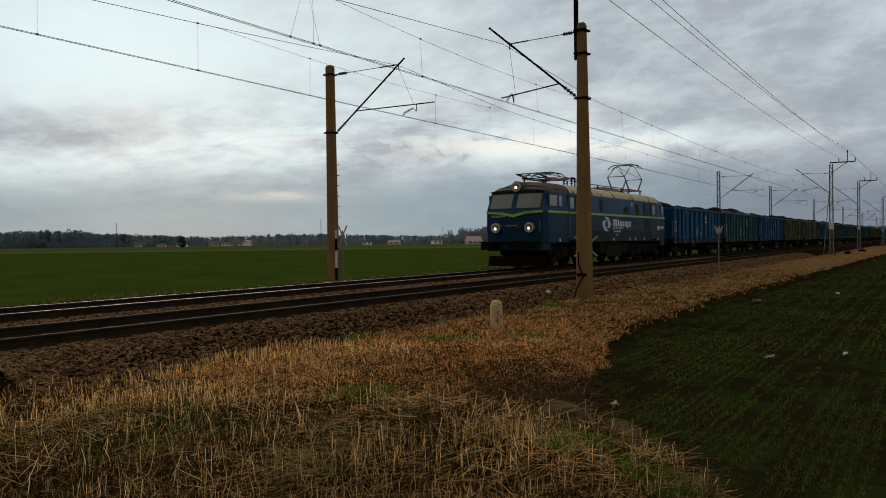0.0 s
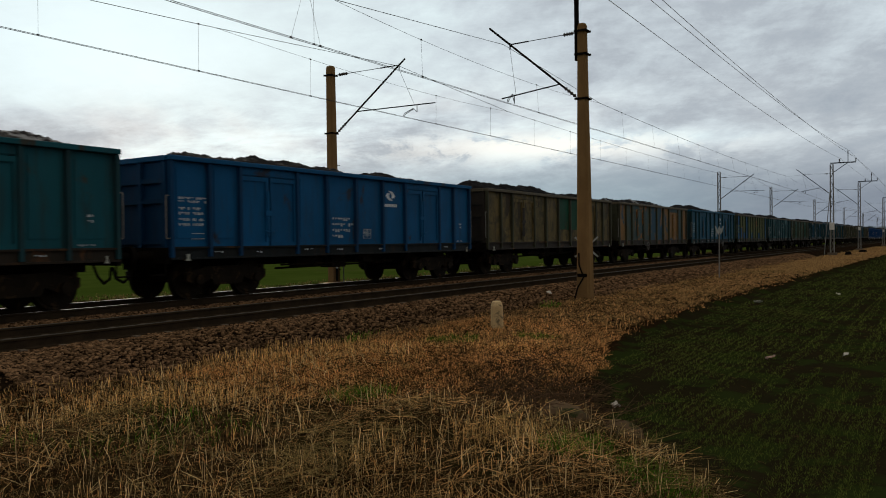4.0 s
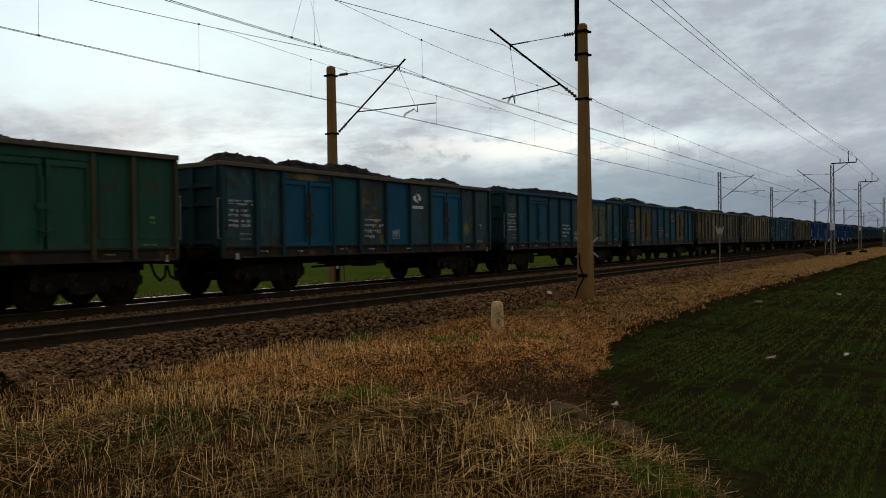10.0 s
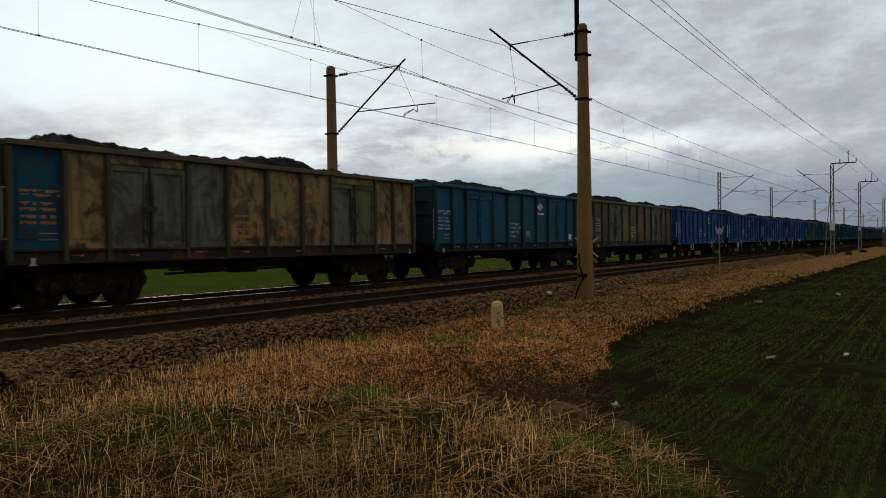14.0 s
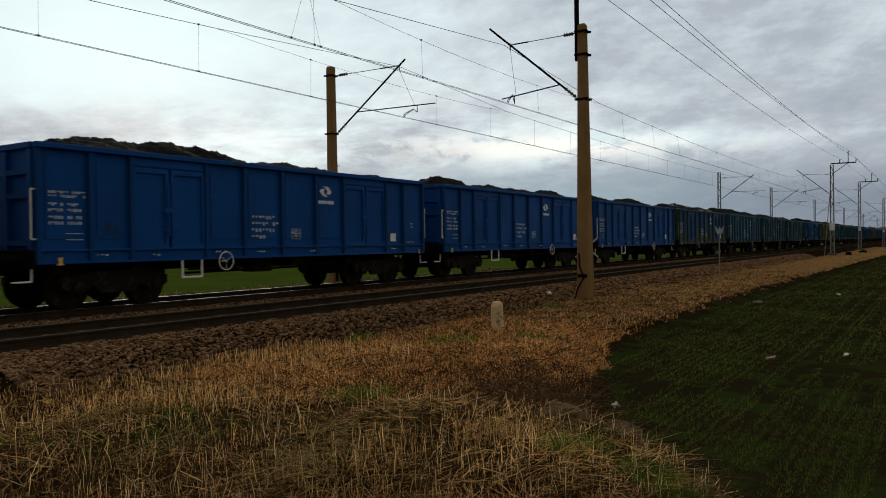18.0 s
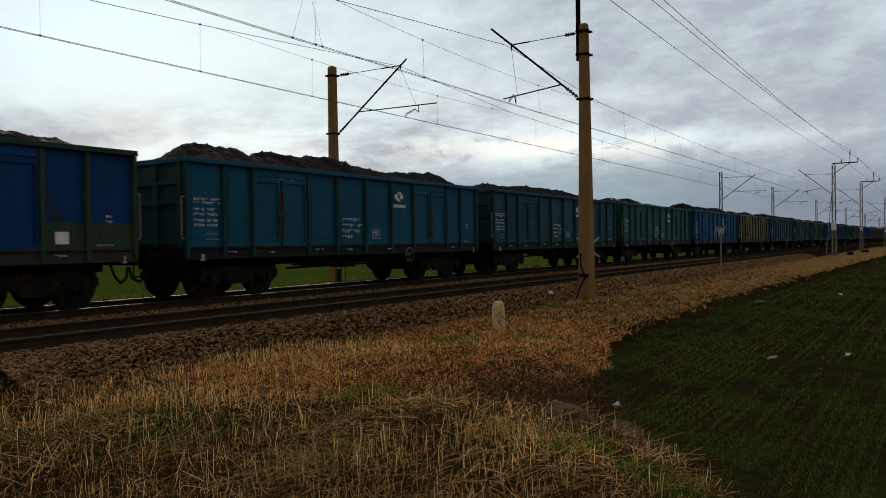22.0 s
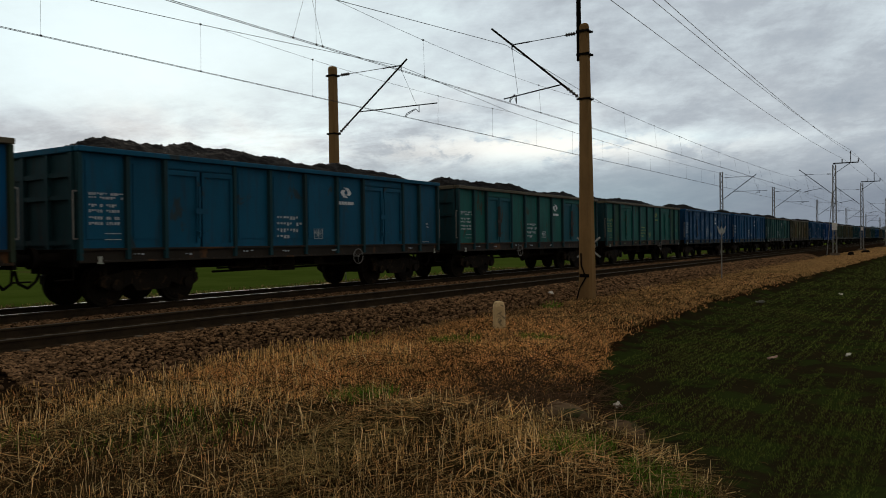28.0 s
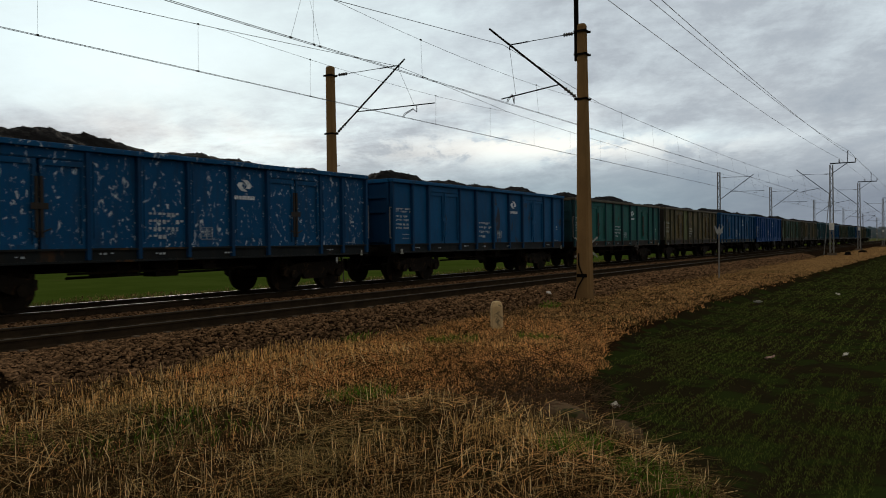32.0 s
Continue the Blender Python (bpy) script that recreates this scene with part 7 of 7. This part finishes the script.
    blades("verge_straw", x, y, r.uniform(.05, .2, len(x)), r.uniform(.1, 1.2, len(x)), np.clip(d * .0011, .01, .06), VERGE, "dull dry grass verge behind the far track", 28)
    x, y, d, r = scatter(40000, 7, 16, 150, lambda x, y: (y > 20.0) & (y < verge_edge(x) - .5 + .8 * patch(x, y, .6, 2)))
    blades("verge_grass", x, y, r.uniform(.06, .18, len(x)), r.uniform(.1, 1.0, len(x)), np.clip(d * .0011, .01, .06), CROP_BLADE, "green grass in the verge behind the far track", 17)


def build_brush():
    """Low bare brushwood where the bank meets the field."""
    rng = random.Random(77)
    for cx, cy, n, sp in ((8.3, 4.0, 110, .8), (9.2, 4.6, 50, .8), (7.4, 3.6, 110, .7), (6.7, 3.7, 40, .6)):
        bm = bmesh.new()
        for k in range(n):
            x, y = cx + rng.gauss(0, sp * .6), cy + rng.gauss(0, sp * .45)
            z = gz(x, y)
            a, l = rng.uniform(0, 6.28), rng.uniform(.35, .95)
            p = Vector((x, y, z))
            dirv = Vector((math.cos(a), math.sin(a), rng.uniform(.02, .45))).normalized()
            pts = [p]
            for q in range(3):
                dirv = (dirv + Vector((rng.gauss(0, .2), rng.gauss(0, .2), rng.gauss(-.12, .15)))).normalized()
                c = pts[-1] + dirv * l / 3
                c.z = max(c.z, gz(c.x, c.y) + .02)
                pts.append(c)
            for i, (u, v) in enumerate(zip(pts, pts[1:])):
                rod(bm, u, v, .006 - .0012 * i, .0048 - .0012 * i, 3)
            for q in range(3):
                b = pts[1].lerp(pts[3], rng.random())
                rod(bm, b, b + Vector((rng.gauss(0, .12), rng.gauss(0, .12), abs(rng.gauss(.05, .08)))), .003, .0015, 3)
        ob = new("brushwood", to_mesh("brushwood", bm, TWIG))
        tagged(ob, "tangled bare twigs lying at the foot of the bank", "brushwood", kind="stuff")


def build_ballast():
    rng = np.random.RandomState(31)
    # three stone shapes, merged into one loose bed
    shapes = []
    for k in range(5):
        bm = bmesh.new()
        bmesh.ops.create_icosphere(bm, subdivisions=1, radius=1)
        r = random.Random(k)
        for v in bm.verts:
            v.co *= r.uniform(.5, 1.15)
        bm.verts.ensure_lookup_table()
        shapes.append((np.array([v.co for v in bm.verts]), np.array([[v.index for v in f.verts] for f in bm.faces])))
        bm.free()

    def bed(name, x, y, s, lift, label, mat=None):
        V, F, base = [], [], 0
        z = ground_z(x, y) + lift
        kind = rng.randint(0, 5, len(x))
        for k, (sv, sf) in enumerate(shapes):
            q = np.where(kind == k)[0]
            m = len(q)
            a = rng.uniform(0, 6.28, m)
            sx, sy, sz = s[q] * rng.uniform(.8, 1.4, m), s[q] * rng.uniform(.7, 1.1, m), s[q] * rng.uniform(.5, .9, m)
            px = sv[None, :, 0] * sx[:, None]
            py = sv[None, :, 1] * sy[:, None]
            vx = px * np.cos(a)[:, None] - py * np.sin(a)[:, None] + x[q][:, None]
            vy = px * np.sin(a)[:, None] + py * np.cos(a)[:, None] + y[q][:, None]
            vz = sv[None, :, 2] * sz[:, None] + z[q][:, None]
            V.append(np.stack([vx, vy, vz], -1).reshape(-1, 3))
            F.append((sf[None] + (np.arange(m) * len(sv))[:, None, None]).reshape(-1, 3) + base)
            base += m * len(sv)
        me = fast_mesh(name, np.concatenate(V), np.concatenate(F), 3)
        me.materials.append(mat or STONE)
        tagged(new(name, me), label, "ballast", kind="stuff")

    def fan(n, keep, near, far, y0, y1):
        s = rng.uniform(0, 1, n)
        x = np.where(s < .22, rng.uniform(-25, 5, n), 5 + (far - 5) * rng.uniform(0, 1, n) ** 1.8)
        y = rng.uniform(y0, y1, n)
        k = keep(x, y)
        return x[k], y[k], np.hypot(x, y)[k]

    x, y, d = fan(60000, lambda x, y: (y > 8.75) & (y < 10.75) & (rng.uniform(0, 1, len(x)) < smooth(y, 8.6, 9.3)), 9, 75, 8.75, 10.75)
    bed("ballast_shoulder", x, y, rng.uniform(.012, .044, len(x)) * np.clip(d / 16, 1, 1.8), .02, "brown crushed-stone ballast shoulder")
    x, y, d = fan(52000, lambda x, y: y > 0, 14, 60, 12.5, 14.7)
    bed("ballast_between", x, y, rng.uniform(.025, .05, len(x)) * np.clip(d / 18, 1, 2.2), .03, "brown ballast heaped between the tracks")
    x, y, d = fan(36000, lambda x, y: ((y > 10.9) & (y < 12.3)) | ((y > 14.9) & (y < 16.3)) | ((y > 16.5) & (y < 18.2)), 12, 60, 10.9, 18.2)
    bed("ballast_in_track", x, y, rng.uniform(.025, .045, len(x)), -.01, "dark oily ballast between the rails", STONE_OILY)


build_grass()
build_brush()
build_ballast()
build_sleepers()


# ---- what moves ----
REAR = [(0, 61.7), (.5, 53.6), (1, 45.05), (1.5, 37.15), (2, 28.6), (2.5, 20.4), (3, 12.09), (3.5, 3.9), (4.5, -12.6), (5.5, -29.0), (6, -37.31),
        (7, -53.75), (8, -69.86), (9, -85.91), (10, -101.2), (11, -116.74), (12, -132.04), (13, -147.5), (14, -162.29), (15, -176.5),
        (16, -190.6), (17, -204.5), (18, -217.92), (19, -231.8), (20, -244.9), (21, -257.8), (22, -270.74), (23, -282.53), (24, -294.97),
        (25, -307.39), (26, -319.5), (27, -331.5), (28, -343.5), (29, -354.81), (30, -366.42), (31, -377.94), (32, -389.32)]


def motions():
    """The train slows from about 60 to 41 km/h; all its wheels roll with it."""
    first = lambda g: g - 6.40                     # centre of the leading wagon
    walk(LOCO, [(t, pose(first(g) - 16.64, FAR, 0)) for t, g in REAR])
    for i, w in enumerate(WAGON_OBS):
        walk(w, [(t, pose(first(g) + 14.04 * i, FAR, 0)) for t, g in REAR])
    ts = [k / FPS for k in range(int(32 * FPS) + 1)]
    way = np.interp(ts, [t for t, g in REAR], [g for t, g in REAR])
    for (key, k, q, r), wheels in SPIN.items():
        rows = [(t, pose(q, 0, r, 0, math.degrees((g - way[0]) / r) % 360, 0)) for t, g in zip(ts, way)]
        walk(wheels[0], rows)
        act = wheels[0].animation_data
        for w in wheels[1:]:                       # wheels alike share the same turning
            w.rotation_mode = "QUATERNION"
            w.animation_data_create()
            w.animation_data.action = act.action
            w.animation_data.action_slot = act.action_slot


motions()
